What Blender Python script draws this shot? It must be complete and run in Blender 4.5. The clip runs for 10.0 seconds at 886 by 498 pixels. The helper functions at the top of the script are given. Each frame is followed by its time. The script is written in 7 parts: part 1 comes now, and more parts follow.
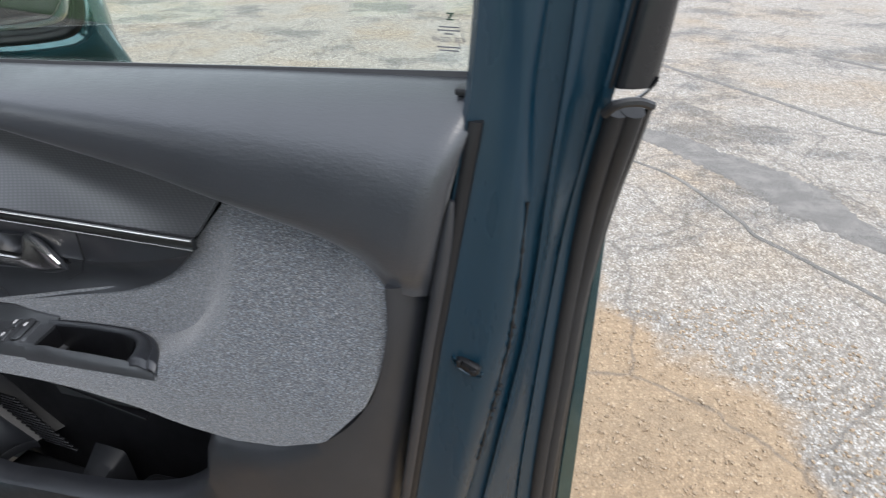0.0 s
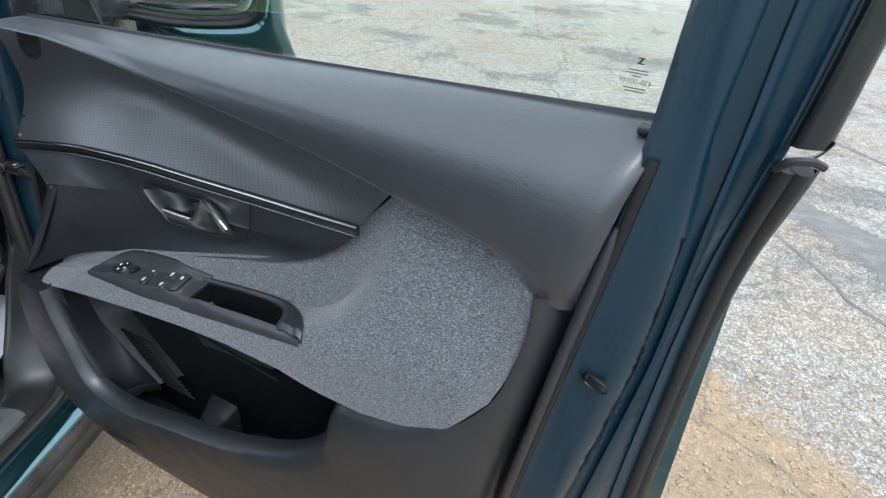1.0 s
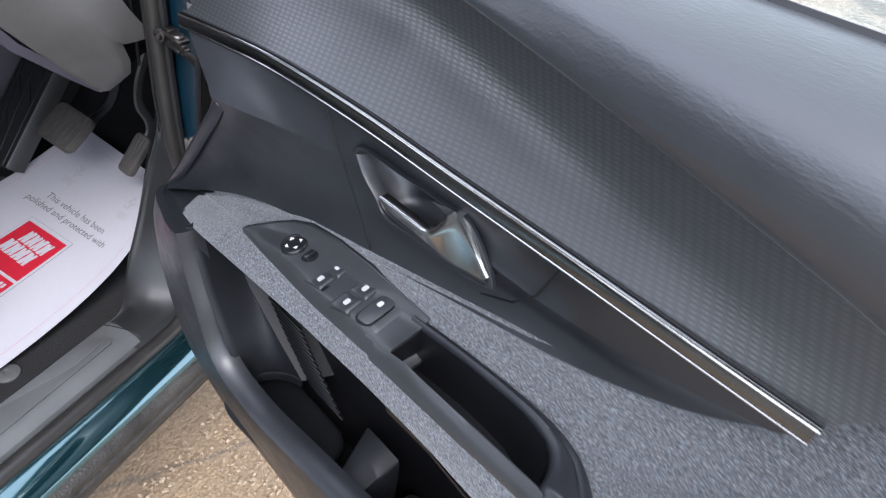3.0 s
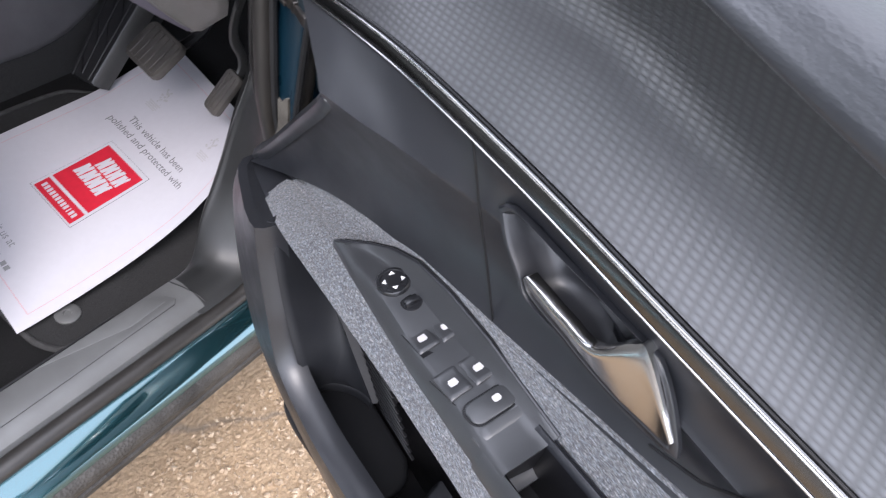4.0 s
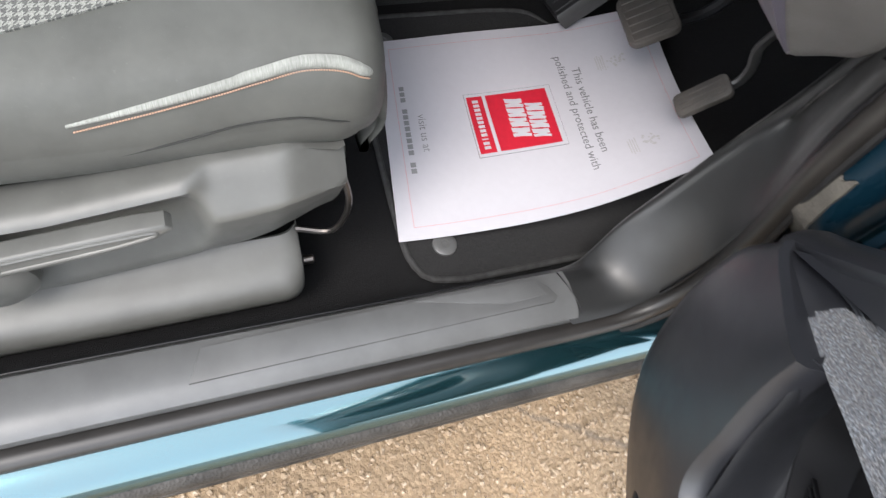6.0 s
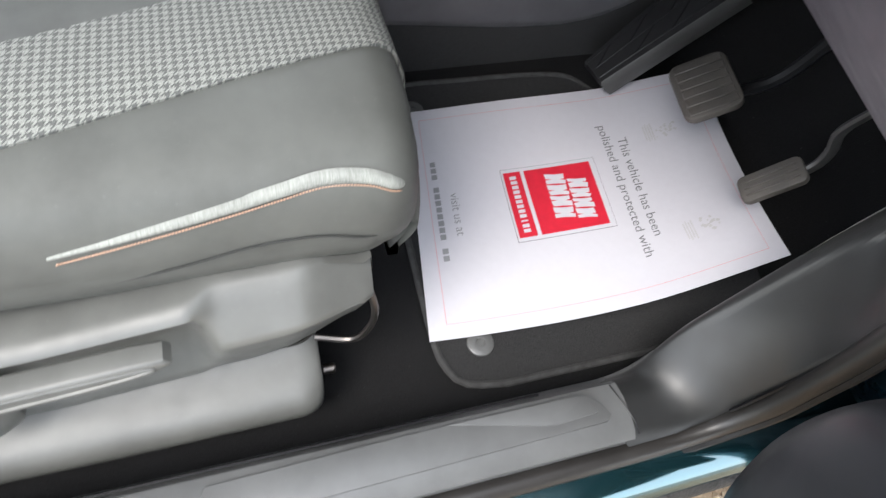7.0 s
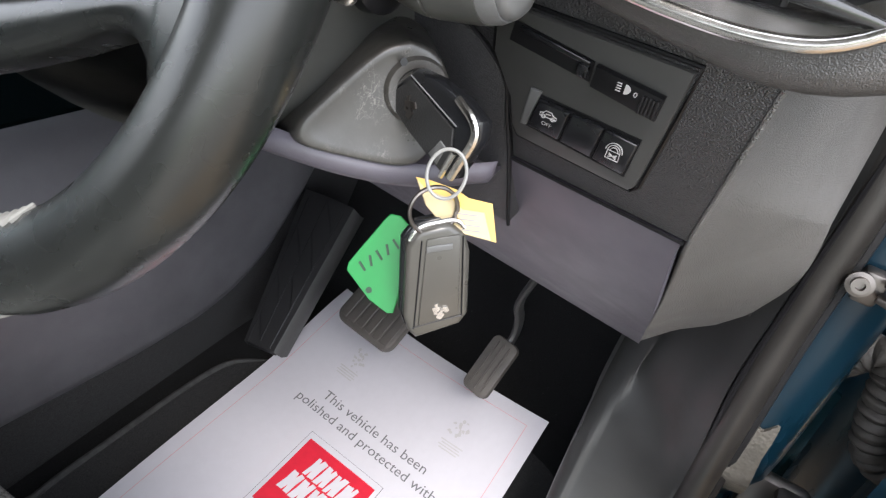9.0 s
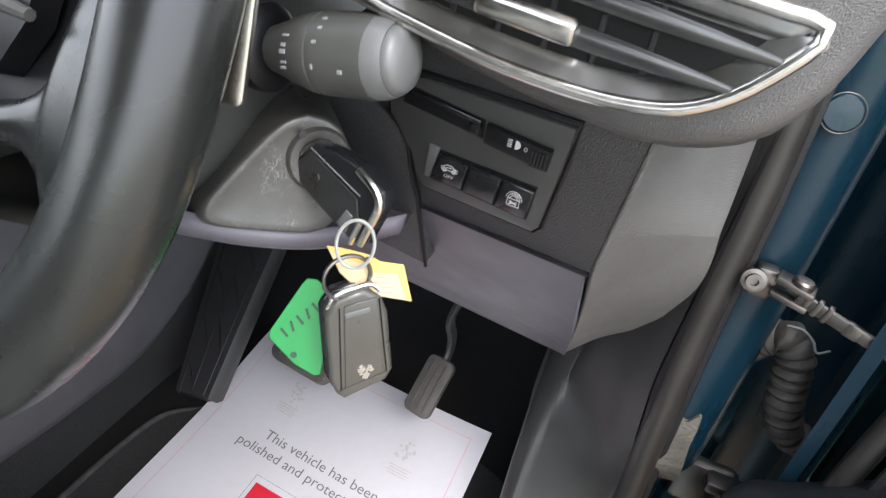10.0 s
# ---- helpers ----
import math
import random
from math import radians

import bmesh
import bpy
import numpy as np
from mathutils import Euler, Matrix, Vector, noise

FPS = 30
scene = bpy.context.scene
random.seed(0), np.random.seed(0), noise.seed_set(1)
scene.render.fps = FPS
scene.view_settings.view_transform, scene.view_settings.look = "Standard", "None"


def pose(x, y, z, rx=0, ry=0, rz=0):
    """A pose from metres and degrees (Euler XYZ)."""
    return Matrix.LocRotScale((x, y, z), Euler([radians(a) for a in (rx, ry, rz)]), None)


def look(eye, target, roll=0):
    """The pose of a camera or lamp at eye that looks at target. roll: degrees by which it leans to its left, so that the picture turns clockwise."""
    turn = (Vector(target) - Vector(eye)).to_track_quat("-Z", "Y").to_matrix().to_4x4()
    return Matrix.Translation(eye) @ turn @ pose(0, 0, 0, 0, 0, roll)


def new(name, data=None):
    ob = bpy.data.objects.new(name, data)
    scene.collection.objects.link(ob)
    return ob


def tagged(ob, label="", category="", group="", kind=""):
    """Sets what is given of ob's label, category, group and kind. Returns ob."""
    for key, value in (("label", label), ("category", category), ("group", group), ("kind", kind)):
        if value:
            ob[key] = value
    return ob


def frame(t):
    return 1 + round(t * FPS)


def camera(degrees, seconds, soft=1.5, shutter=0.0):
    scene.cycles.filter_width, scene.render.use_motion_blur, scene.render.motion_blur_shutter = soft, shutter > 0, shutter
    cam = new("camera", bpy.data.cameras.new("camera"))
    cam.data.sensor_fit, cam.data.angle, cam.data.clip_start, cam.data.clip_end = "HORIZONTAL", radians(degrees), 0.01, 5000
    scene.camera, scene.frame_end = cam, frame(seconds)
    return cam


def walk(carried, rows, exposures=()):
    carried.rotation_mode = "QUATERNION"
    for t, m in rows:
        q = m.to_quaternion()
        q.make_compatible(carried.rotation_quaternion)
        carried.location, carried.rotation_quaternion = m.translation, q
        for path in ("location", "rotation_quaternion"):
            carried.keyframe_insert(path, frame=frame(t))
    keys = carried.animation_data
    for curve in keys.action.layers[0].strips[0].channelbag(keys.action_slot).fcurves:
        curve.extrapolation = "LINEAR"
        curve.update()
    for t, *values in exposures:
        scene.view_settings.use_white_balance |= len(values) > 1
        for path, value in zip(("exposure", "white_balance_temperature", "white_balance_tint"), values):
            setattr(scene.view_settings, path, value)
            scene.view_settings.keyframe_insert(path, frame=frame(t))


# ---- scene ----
cam = camera(69.4, 10.0, soft=1.2, shutter=0.25)
PATH = [
    (0, (-0.003, 0.021, 1.298), (0.003, 1.742, 0.28), -0.7),
    (0.5, (-0.076, 0.031, 1.309), (-0.172, 1.761, 0.311), 1.9),
    (1, (-0.084, -0.028, 1.32), (-0.273, 1.696, 0.325), 4.7),
    (1.5, (-0.14, -0.02, 1.307), (-0.331, 1.682, 0.275), 6.7),
    (2, (-0.238, 0.016, 1.289), (-0.46, 1.674, 0.193), 9.1),
    (2.2, (-0.266, 0.062, 1.274), (-0.54, 1.687, 0.141), 10.3),
    (3.3, (-0.411, 0.37, 1.204), (-0.874, 1.758, -0.158), 15.1),
    (3.5, (-0.442, 0.392, 1.195), (-0.909, 1.738, -0.208), 16.3),
    (4, (-0.489, 0.424, 1.187), (-0.995, 1.67, -0.294), 19.2),
    (4.5, (-0.531, 0.417, 1.173), (-1.106, 1.543, -0.376), 22.0),
    (5, (-0.587, 0.383, 1.152), (-1.246, 1.367, -0.459), 25.0),
    (5.5, (-0.66, 0.338, 1.128), (-1.388, 1.149, -0.549), 26.9),
    (5.7, (-0.695, 0.338, 1.113), (-1.445, 1.073, -0.589), 26.9),
    (6.8, (-0.856, 0.369, 1.045), (-1.693, 0.906, -0.69), 22.2),
    (7, (-0.869, 0.371, 1.05), (-1.738, 0.959, -0.653), 21.6),
    (7.5, (-0.935, 0.356, 1.053), (-1.84, 1.22, -0.507), 21.0),
    (8, (-0.996, 0.382, 1.052), (-1.877, 1.569, -0.295), 17.8),
    (8.5, (-1.022, 0.394, 1.047), (-1.799, 1.805, -0.139), 15.3),
    (9, (-1.035, 0.412, 1.039), (-1.682, 1.956, -0.055), 14.5),
    (9.5, (-1.038, 0.414, 1.041), (-1.597, 2.014, -0.021), 13.4),
    (10, (-1.035, 0.417, 1.063), (-1.498, 2.063, 0.025), 11.9),
]
EXPOSURES = [(0, 1.15, 6200, 10), (0.6, 1.25, 5850, 5), (1.2, 1.3, 5850, 6), (2, 1.5, 5500, 5), (3.5, 1.93, 6150, 17), (4.5, 2.10, 6200, 15), (5, 2.12, 6400, 12), (5.7, 2.0, 6450, 12), (6.9, 2.18, 6400, 10), (8, 2.34, 6300, 10), (8.5, 2.40, 6350, 11), (9.1, 2.36, 6400, 12), (10, 2.38, 6350, 11)]
walk(cam, [(t, look(eye, target, roll)) for t, eye, target, roll in PATH], EXPOSURES)

# ---- light ----
world = bpy.data.worlds.new("sky")
scene.world = world
world.use_nodes = True
wn = world.node_tree.nodes
sky = wn.new("ShaderNodeTexSky")
sky.sky_type, sky.sun_disc = "NISHITA", False
sky.sun_elevation, sky.sun_rotation = radians(52), radians(150)
sky.air_density, sky.dust_density, sky.ozone_density = 1.0, 1.6, 1.5
cloud = wn.new("ShaderNodeMix")
cloud.data_type, cloud.blend_type = "RGBA", "MIX"
cloud.inputs[0].default_value, cloud.inputs[7].default_value = 0.75, (6.6, 6.75, 7.0, 1)
world.node_tree.links.new(sky.outputs[0], cloud.inputs[6])
world.node_tree.links.new(cloud.outputs[2], wn["Background"].inputs[0])
wn["Background"].inputs[1].default_value = 0.15
sun_data = bpy.data.lights.new("sun", "SUN")
sun_data.energy, sun_data.angle, sun_data.color = 0.7, radians(25), (1.0, 0.94, 0.86)
sun = new("sun", sun_data)
sun.matrix_world = look((1.0, -1.7, 2.6), (0, 0, 0))


# ---- materials ----
def nodes_of(name, rough=0.5, metal=0.0, coat=0.0):
    m = bpy.data.materials.new(name)
    m.use_nodes = True
    nt = m.node_tree
    b = nt.nodes["Principled BSDF"]
    b.inputs["Roughness"].default_value, b.inputs["Metallic"].default_value = rough, metal
    b.inputs["Coat Weight"].default_value, b.inputs["Coat Roughness"].default_value = coat, 0.06 if coat > 0.8 else 0.28
    b.inputs["Specular IOR Level"].default_value = 0.65
    return m, nt, b


def coords(nt, scale=(1, 1, 1), turn=0.0):
    tc, mp = nt.nodes.new("ShaderNodeTexCoord"), nt.nodes.new("ShaderNodeMapping")
    mp.inputs["Scale"].default_value = scale
    mp.inputs["Rotation"].default_value = (0, turn, 0)
    nt.links.new(tc.outputs["Object"], mp.inputs["Vector"])
    return mp.outputs[0]


def noise_node(nt, vec, scale, detail=3.0, rough=0.6):
    n = nt.nodes.new("ShaderNodeTexNoise")
    n.inputs["Scale"].default_value, n.inputs["Detail"].default_value, n.inputs["Roughness"].default_value = scale, detail, rough
    nt.links.new(vec, n.inputs["Vector"])
    return n.outputs["Fac"]


def ramp(nt, fac, stops):
    r = nt.nodes.new("ShaderNodeValToRGB")
    el = r.color_ramp.elements
    while len(el) < len(stops):
        el.new(0.5)
    for e, (p, c) in zip(el, stops):
        e.position, e.color = p, (*c, 1) if len(c) == 3 else c
    nt.links.new(fac, r.inputs[0])
    return r.outputs[0]


def mix(nt, a, b, fac, mode="MIX"):
    m = nt.nodes.new("ShaderNodeMix")
    m.data_type, m.blend_type = "RGBA", mode
    for sock, v in ((m.inputs[0], fac), (m.inputs[6], a), (m.inputs[7], b)):
        if isinstance(v, (int, float)):
            sock.default_value = v
        elif isinstance(v, tuple):
            sock.default_value = (*v, 1)
        else:
            nt.links.new(v, sock)
    return m.outputs[2]


def math_node(nt, op, a, b=0.0):
    m = nt.nodes.new("ShaderNodeMath")
    m.operation = op
    for sock, v in ((m.inputs[0], a), (m.inputs[1], b)):
        if isinstance(v, (int, float)):
            sock.default_value = v
        else:
            nt.links.new(v, sock)
    return m.outputs[0]


def bump(nt, bsdf, height, strength, distance):
    b = nt.nodes.new("ShaderNodeBump")
    b.inputs["Strength"].default_value, b.inputs["Distance"].default_value = strength, distance
    nt.links.new(height, b.inputs["Height"])
    nt.links.new(b.outputs[0], bsdf.inputs["Normal"])


def shade(c, k):
    return tuple(min(1.0, v * k) for v in c)


def plastic(name, color, rough=0.5, grain=900.0, depth=0.0003, strength=0.35, spread=0.15, coat=0.0, gloss=0.65, dusty=0.0):
    """Moulded plastic or leatherette: fine grain, faint smudges, slightly uneven gloss."""
    m, nt, b = nodes_of(name, rough, 0.0, coat)
    b.inputs["Specular IOR Level"].default_value = gloss
    b.inputs["Sheen Weight"].default_value, b.inputs["Sheen Roughness"].default_value = dusty, 0.3
    v = coords(nt)
    big = noise_node(nt, v, 14.0, 4.0)
    c = ramp(nt, big, [(0.3, shade(color, 1 - spread)), (0.7, shade(color, 1 + spread))])
    dust = ramp(nt, noise_node(nt, v, 260.0, 2.0), [(0.66, (0, 0, 0)), (0.78, (1, 1, 1))])
    c = mix(nt, c, shade(color, 1.6), math_node(nt, "MULTIPLY", dust, 0.25))
    nt.links.new(c, b.inputs["Base Color"])
    nt.links.new(ramp(nt, noise_node(nt, v, 35.0, 3.0), [(0.3, (rough * 0.85,) * 3), (0.7, (min(1, rough * 1.15),) * 3)]), b.inputs["Roughness"])
    vor = nt.nodes.new("ShaderNodeTexVoronoi")
    vor.inputs["Scale"].default_value = grain
    nt.links.new(v, vor.inputs["Vector"])
    bump(nt, b, vor.outputs["Distance"], strength, depth)
    return m


def make_hide(name, color, rough):
    """Soft moulded skin with fine creases that run mostly one way, and a faint sheen."""
    m, nt, b = nodes_of(name, rough)
    b.inputs["Specular IOR Level"].default_value = 1.0
    v = coords(nt)
    c = ramp(nt, noise_node(nt, v, 9.0, 5.0), [(0.3, shade(color, 0.88)), (0.7, shade(color, 1.12))])
    nt.links.new(c, b.inputs["Base Color"])
    nt.links.new(ramp(nt, noise_node(nt, v, 40.0, 3.0), [(0.3, (rough * 0.9,) * 3), (0.7, (rough * 1.12,) * 3)]), b.inputs["Roughness"])
    crease = noise_node(nt, coords(nt, (0.30, 1.0, 1.0), 0.25), 330.0, 4.0, 0.55)
    vor = nt.nodes.new("ShaderNodeTexVoronoi")
    vor.inputs["Scale"].default_value = 650.0
    nt.links.new(v, vor.inputs["Vector"])
    b.inputs["Sheen Weight"].default_value, b.inputs["Sheen Roughness"].default_value = 0.12, 0.35
    bump(nt, b, math_node(nt, "ADD", crease, math_node(nt, "MULTIPLY", vor.outputs["Distance"], 0.35)), 0.30, 0.0008)
    return m


def make_scuffed(name, color, rough):
    """Smooth moulded plastic with worn pale patches and thin crossing scratches."""
    m, nt, b = nodes_of(name, rough)
    v = coords(nt)
    c = ramp(nt, noise_node(nt, v, 22.0, 4.0), [(0.3, shade(color, 0.7)), (0.7, shade(color, 1.3))])
    where = ramp(nt, noise_node(nt, v, 45.0, 3.0), [(0.48, (0, 0, 0)), (0.62, (1, 1, 1))])
    for stretch, turn in (((1.0, 1.0, 0.25), 0.5), ((0.3, 1.0, 1.0), -0.7)):
        line = ramp(nt, noise_node(nt, coords(nt, stretch, turn), 330.0, 2.0), [(0.485, (0, 0, 0)), (0.5, (1, 1, 1)), (0.515, (0, 0, 0))])
        c = mix(nt, c, shade(color, 4.0), math_node(nt, "MULTIPLY", math_node(nt, "MULTIPLY", line, where), 0.7))
    nt.links.new(c, b.inputs["Base Color"])
    nt.links.new(ramp(nt, noise_node(nt, v, 60.0, 4.0), [(0.3, (rough * 0.75,) * 3), (0.7, (rough * 1.3,) * 3)]), b.inputs["Roughness"])
    bump(nt, b, noise_node(nt, v, 900.0, 2.0), 0.12, 0.0003)
    return m


def make_welt():
    """Pale woven welt with fine ribs across its length."""
    m, nt, b = nodes_of("pale_welt", 0.85)
    v = coords(nt)
    ribs = noise_node(nt, coords(nt, (0.05, 1.0, 0.12)), 1100.0, 2.0)
    c = ramp(nt, ribs, [(0.3, (0.22, 0.23, 0.208)), (0.7, (0.36, 0.37, 0.34))])
    c = mix(nt, c, ramp(nt, noise_node(nt, v, 40.0, 3.0), [(0.3, (0.82,) * 3), (0.7, (1.05,) * 3)]), 1.0, "MULTIPLY")
    nt.links.new(c, b.inputs["Base Color"])
    bump(nt, b, ribs, 0.4, 0.0008)
    return m


def metal(name, color, rough, metallic=1.0):
    m, nt, b = nodes_of(name, rough, metallic)
    v = coords(nt)
    c = ramp(nt, noise_node(nt, v, 60.0), [(0.3, shade(color, 0.9)), (0.7, shade(color, 1.05))])
    nt.links.new(c, b.inputs["Base Color"])
    nt.links.new(ramp(nt, noise_node(nt, v, 120.0), [(0.3, (rough * 0.88,) * 3), (0.7, (rough * 1.15,) * 3)]), b.inputs["Roughness"])
    return m


def flat(name, color, rough=0.6, spread=0.06):
    m, nt, b = nodes_of(name, rough)
    v = coords(nt)
    c = ramp(nt, noise_node(nt, v, 80.0), [(0.3, shade(color, 1 - spread)), (0.7, shade(color, 1 + spread))])
    nt.links.new(c, b.inputs["Base Color"])
    return m


PLASTIC = plastic("door_plastic", (0.0145, 0.0155, 0.0190), 0.38, 2200, 0.00015, 0.25, gloss=0.8)
BEZEL = plastic("switch_plastic", (0.030, 0.0315, 0.0345), 0.38, 2600, 0.00012, 0.2, gloss=0.9)
PAD = make_hide("soft_pad", (0.023, 0.0255, 0.0310), 0.38)
POCKET = plastic("pocket_plastic", (0.010, 0.0108, 0.0130), 0.5, 2200, 0.00015, 0.25, gloss=0.35)
KICK_GREY = plastic("kick_plastic", (0.017, 0.0175, 0.0175), 0.44, 2000, 0.00018, 0.25, dusty=0.15)
KEY_GREY = plastic("key_grey", (0.058, 0.055, 0.048), 0.30, 2500, 0.0001, 0.15)
WORN = plastic("worn_rubber", (0.050, 0.044, 0.038), 0.6, 700, 0.0004, 0.4, 0.4)
BLACK = plastic("black_plastic", (0.006, 0.006, 0.007), 0.40, 2200, 0.00012, 0.2, gloss=0.4)
SATIN = plastic("satin_black", (0.010, 0.0105, 0.012), 0.26, 3000, 0.0001, 0.1)
RUBBER = plastic("rubber", (0.013, 0.013, 0.014), 0.5, 1600, 0.0002, 0.25, gloss=0.45)
DASH_GREY = plastic("dash_grey", (0.085, 0.078, 0.096), 0.42, 1800, 0.0002, 0.3)
DASH_DARK = plastic("dash_dark", (0.034, 0.034, 0.036), 0.38, 1250, 0.0007, 0.7)
SWITCH = plastic("switch_frame", (0.050, 0.050, 0.048), 0.40, 2600, 0.0001, 0.15)
END_GREY = plastic("dash_end", (0.118, 0.113, 0.107), 0.36, 1300, 0.0008, 0.8, gloss=1.0)
SILL_GREY = plastic("sill_plastic", (0.108, 0.110, 0.109), 0.38, 2000, 0.00018, 0.25)
SEAT_GREY = plastic("seat_vinyl", (0.094, 0.096, 0.088), 0.55, 1500, 0.0003, 0.35, gloss=0.35)
POD_GREY = plastic("pod_grey", (0.070, 0.067, 0.065), 0.36, 1700, 0.0005, 0.5, gloss=0.8)
SEAT_TRIM = plastic("seat_plastic", (0.106, 0.107, 0.099), 0.46, 2200, 0.00015, 0.2)
PIPING = flat("piping", (0.27, 0.265, 0.24), 0.8, 0.15)
WELT = make_welt()
LEVER = metal("smoked_metal", (0.62, 0.61, 0.60), 0.20)
HEM = flat("hem_cord", (0.040, 0.040, 0.040), 0.95, 0.3)
SEAM = flat("dark_seam", (0.025, 0.026, 0.024), 0.95)
BAND = plastic("gloss_band", (0.020, 0.020, 0.020), 0.2, 3000, 0.00005, 0.1, gloss=1.0)
DUST = plastic("dusty_ridge", (0.045, 0.044, 0.041), 0.45, 500, 0.0003, 0.3, 0.4)
# near-black that puts the shade inside the vent into a colour
THROAT_SHADE = flat("throat_shade", (0.0025, 0.0025, 0.0025), 0.95)
THREAD = flat("thread", (0.42, 0.26, 0.18), 0.8)
WHEEL_LEATHER = plastic("wheel_leather", (0.0125, 0.0135, 0.0125), 0.27, 2600, 0.00012, 0.14, 0.3, gloss=0.6)
COWL = plastic("cowl_plastic", (0.060, 0.061, 0.056), 0.36, 2600, 0.00012, 0.2, 0.3)
PEDAL_ARM = plastic("pedal_arm", (0.030, 0.029, 0.028), 0.45, 900, 0.0002, 0.2)
MUDDY = plastic("muddy_cladding", (0.040, 0.037, 0.033), 0.62, 260, 0.0012, 0.9, 0.6, gloss=0.4)
SEAL = plastic("dusty_seal", (0.021, 0.019, 0.0172), 0.42, 900, 0.0002, 0.3, 0.25)
LAWN = flat("grass", (0.07, 0.16, 0.03), 0.9)
WHEEL_PALE = plastic("wheel_perforated", (0.165, 0.17, 0.15), 0.5, 1600, 0.0004, 0.7)
CHROME = metal("satin_chrome", (0.72, 0.70, 0.67), 0.22)
STEEL = metal("zinc_steel", (0.17, 0.155, 0.145), 0.40)
WHITE_INK = flat("white_ink", (0.75, 0.76, 0.76), 0.6)
GREY_INK = flat("grey_ink", (0.16, 0.16, 0.17), 0.8)
PALE_INK = flat("pale_ink", (0.50, 0.49, 0.49), 0.8)
RED_INK = flat("red_ink", (0.62, 0.012, 0.035), 0.6)
PINK_INK = flat("pink_ink", (0.65, 0.30, 0.32), 0.8)
PAPER = flat("paper", (0.585, 0.575, 0.615), 0.75, 0.015)
MID_INK = flat("mid_grey_ink", (0.27, 0.27, 0.28), 0.8)
GREEN_TAG = flat("green_card", (0.006, 0.22, 0.045), 0.45)
GREEN_PALE = flat("pale_green_strap", (0.10, 0.42, 0.16), 0.45)
CARD = flat("cream_card", (0.52, 0.42, 0.24), 0.6)
BOSS_GREY = make_scuffed("scuffed_boss", (0.055, 0.052, 0.047), 0.36)
CONSOLE_GREY = plastic("console_grey", (0.096, 0.094, 0.101), 0.46, 1800, 0.0002, 0.3)
SCUFFED = plastic("scuffed_black", (0.020, 0.020, 0.020), 0.36, 1400, 0.0003, 0.4, 0.5)
YELLOW_TAG = flat("yellow_card", (0.60, 0.40, 0.10), 0.55)
RING_WHITE = flat("ring_white", (0.24, 0.24, 0.23), 0.35)
DARK_INK = flat("dark_ink", (0.02, 0.05, 0.03), 0.7)
SEALER = plastic("primer", (0.10, 0.092, 0.078), 0.6, 300, 0.001, 0.6, 0.5)


def make_paint():
    m, nt, b = nodes_of("teal_paint", 0.14, 0.85, 1.0)
    b.inputs["Coat IOR"].default_value = 1.85
    v = coords(nt)
    fl = noise_node(nt, v, 2500.0, 1.0)
    c = ramp(nt, fl, [(0.35, (0.022, 0.092, 0.112)), (0.65, (0.040, 0.130, 0.152))])
    dirt = ramp(nt, noise_node(nt, v, 9.0, 5.0), [(0.52, (0, 0, 0)), (0.75, (1, 1, 1))])
    c = mix(nt, c, (0.07, 0.075, 0.07), math_node(nt, "MULTIPLY", dirt, 0.18))
    nt.links.new(c, b.inputs["Base Color"])
    return m


def make_jamb():
    """The paint of the door's edge: the same teal, dull with road film."""
    m, nt, b = nodes_of("dusty_teal_paint", 0.3, 0.1, 0.25)
    b.inputs["Coat IOR"].default_value = 1.5
    b.inputs["Specular IOR Level"].default_value = 0.4
    v = coords(nt, (3, 3, 0.7))
    dirt = ramp(nt, noise_node(nt, v, 6.0, 5.0), [(0.42, (0.003, 0.020, 0.036)), (0.66, (0.005, 0.021, 0.034)), (0.90, (0.012, 0.020, 0.027))])
    nt.links.new(dirt, b.inputs["Base Color"])
    nt.links.new(ramp(nt, noise_node(nt, v, 11.0), [(0.3, (0.2,) * 3), (0.7, (0.45,) * 3)]), b.inputs["Roughness"])
    return m


def make_fabric():
    m, nt, b = nodes_of("melange_fabric", 0.9)
    v = coords(nt, (0.45, 1, 1.2), 0.35)
    a = noise_node(nt, v, 800.0, 2.0, 0.7)
    c = ramp(nt, a, [(0.30, (0.018, 0.018, 0.020)), (0.46, (0.064, 0.068, 0.074)), (0.60, (0.142, 0.148, 0.158)), (0.76, (0.33, 0.34, 0.35))])
    hue = ramp(nt, noise_node(nt, v, 420.0, 1.0), [(0.4, (0.94, 0.91, 0.89)), (0.6, (0.86, 0.91, 0.97))])
    c = mix(nt, c, hue, 1.0, "MULTIPLY")
    nt.links.new(c, b.inputs["Base Color"])
    b.inputs["Sheen Weight"].default_value = 0.35
    bump(nt, b, a, 0.7, 0.0012)
    return m


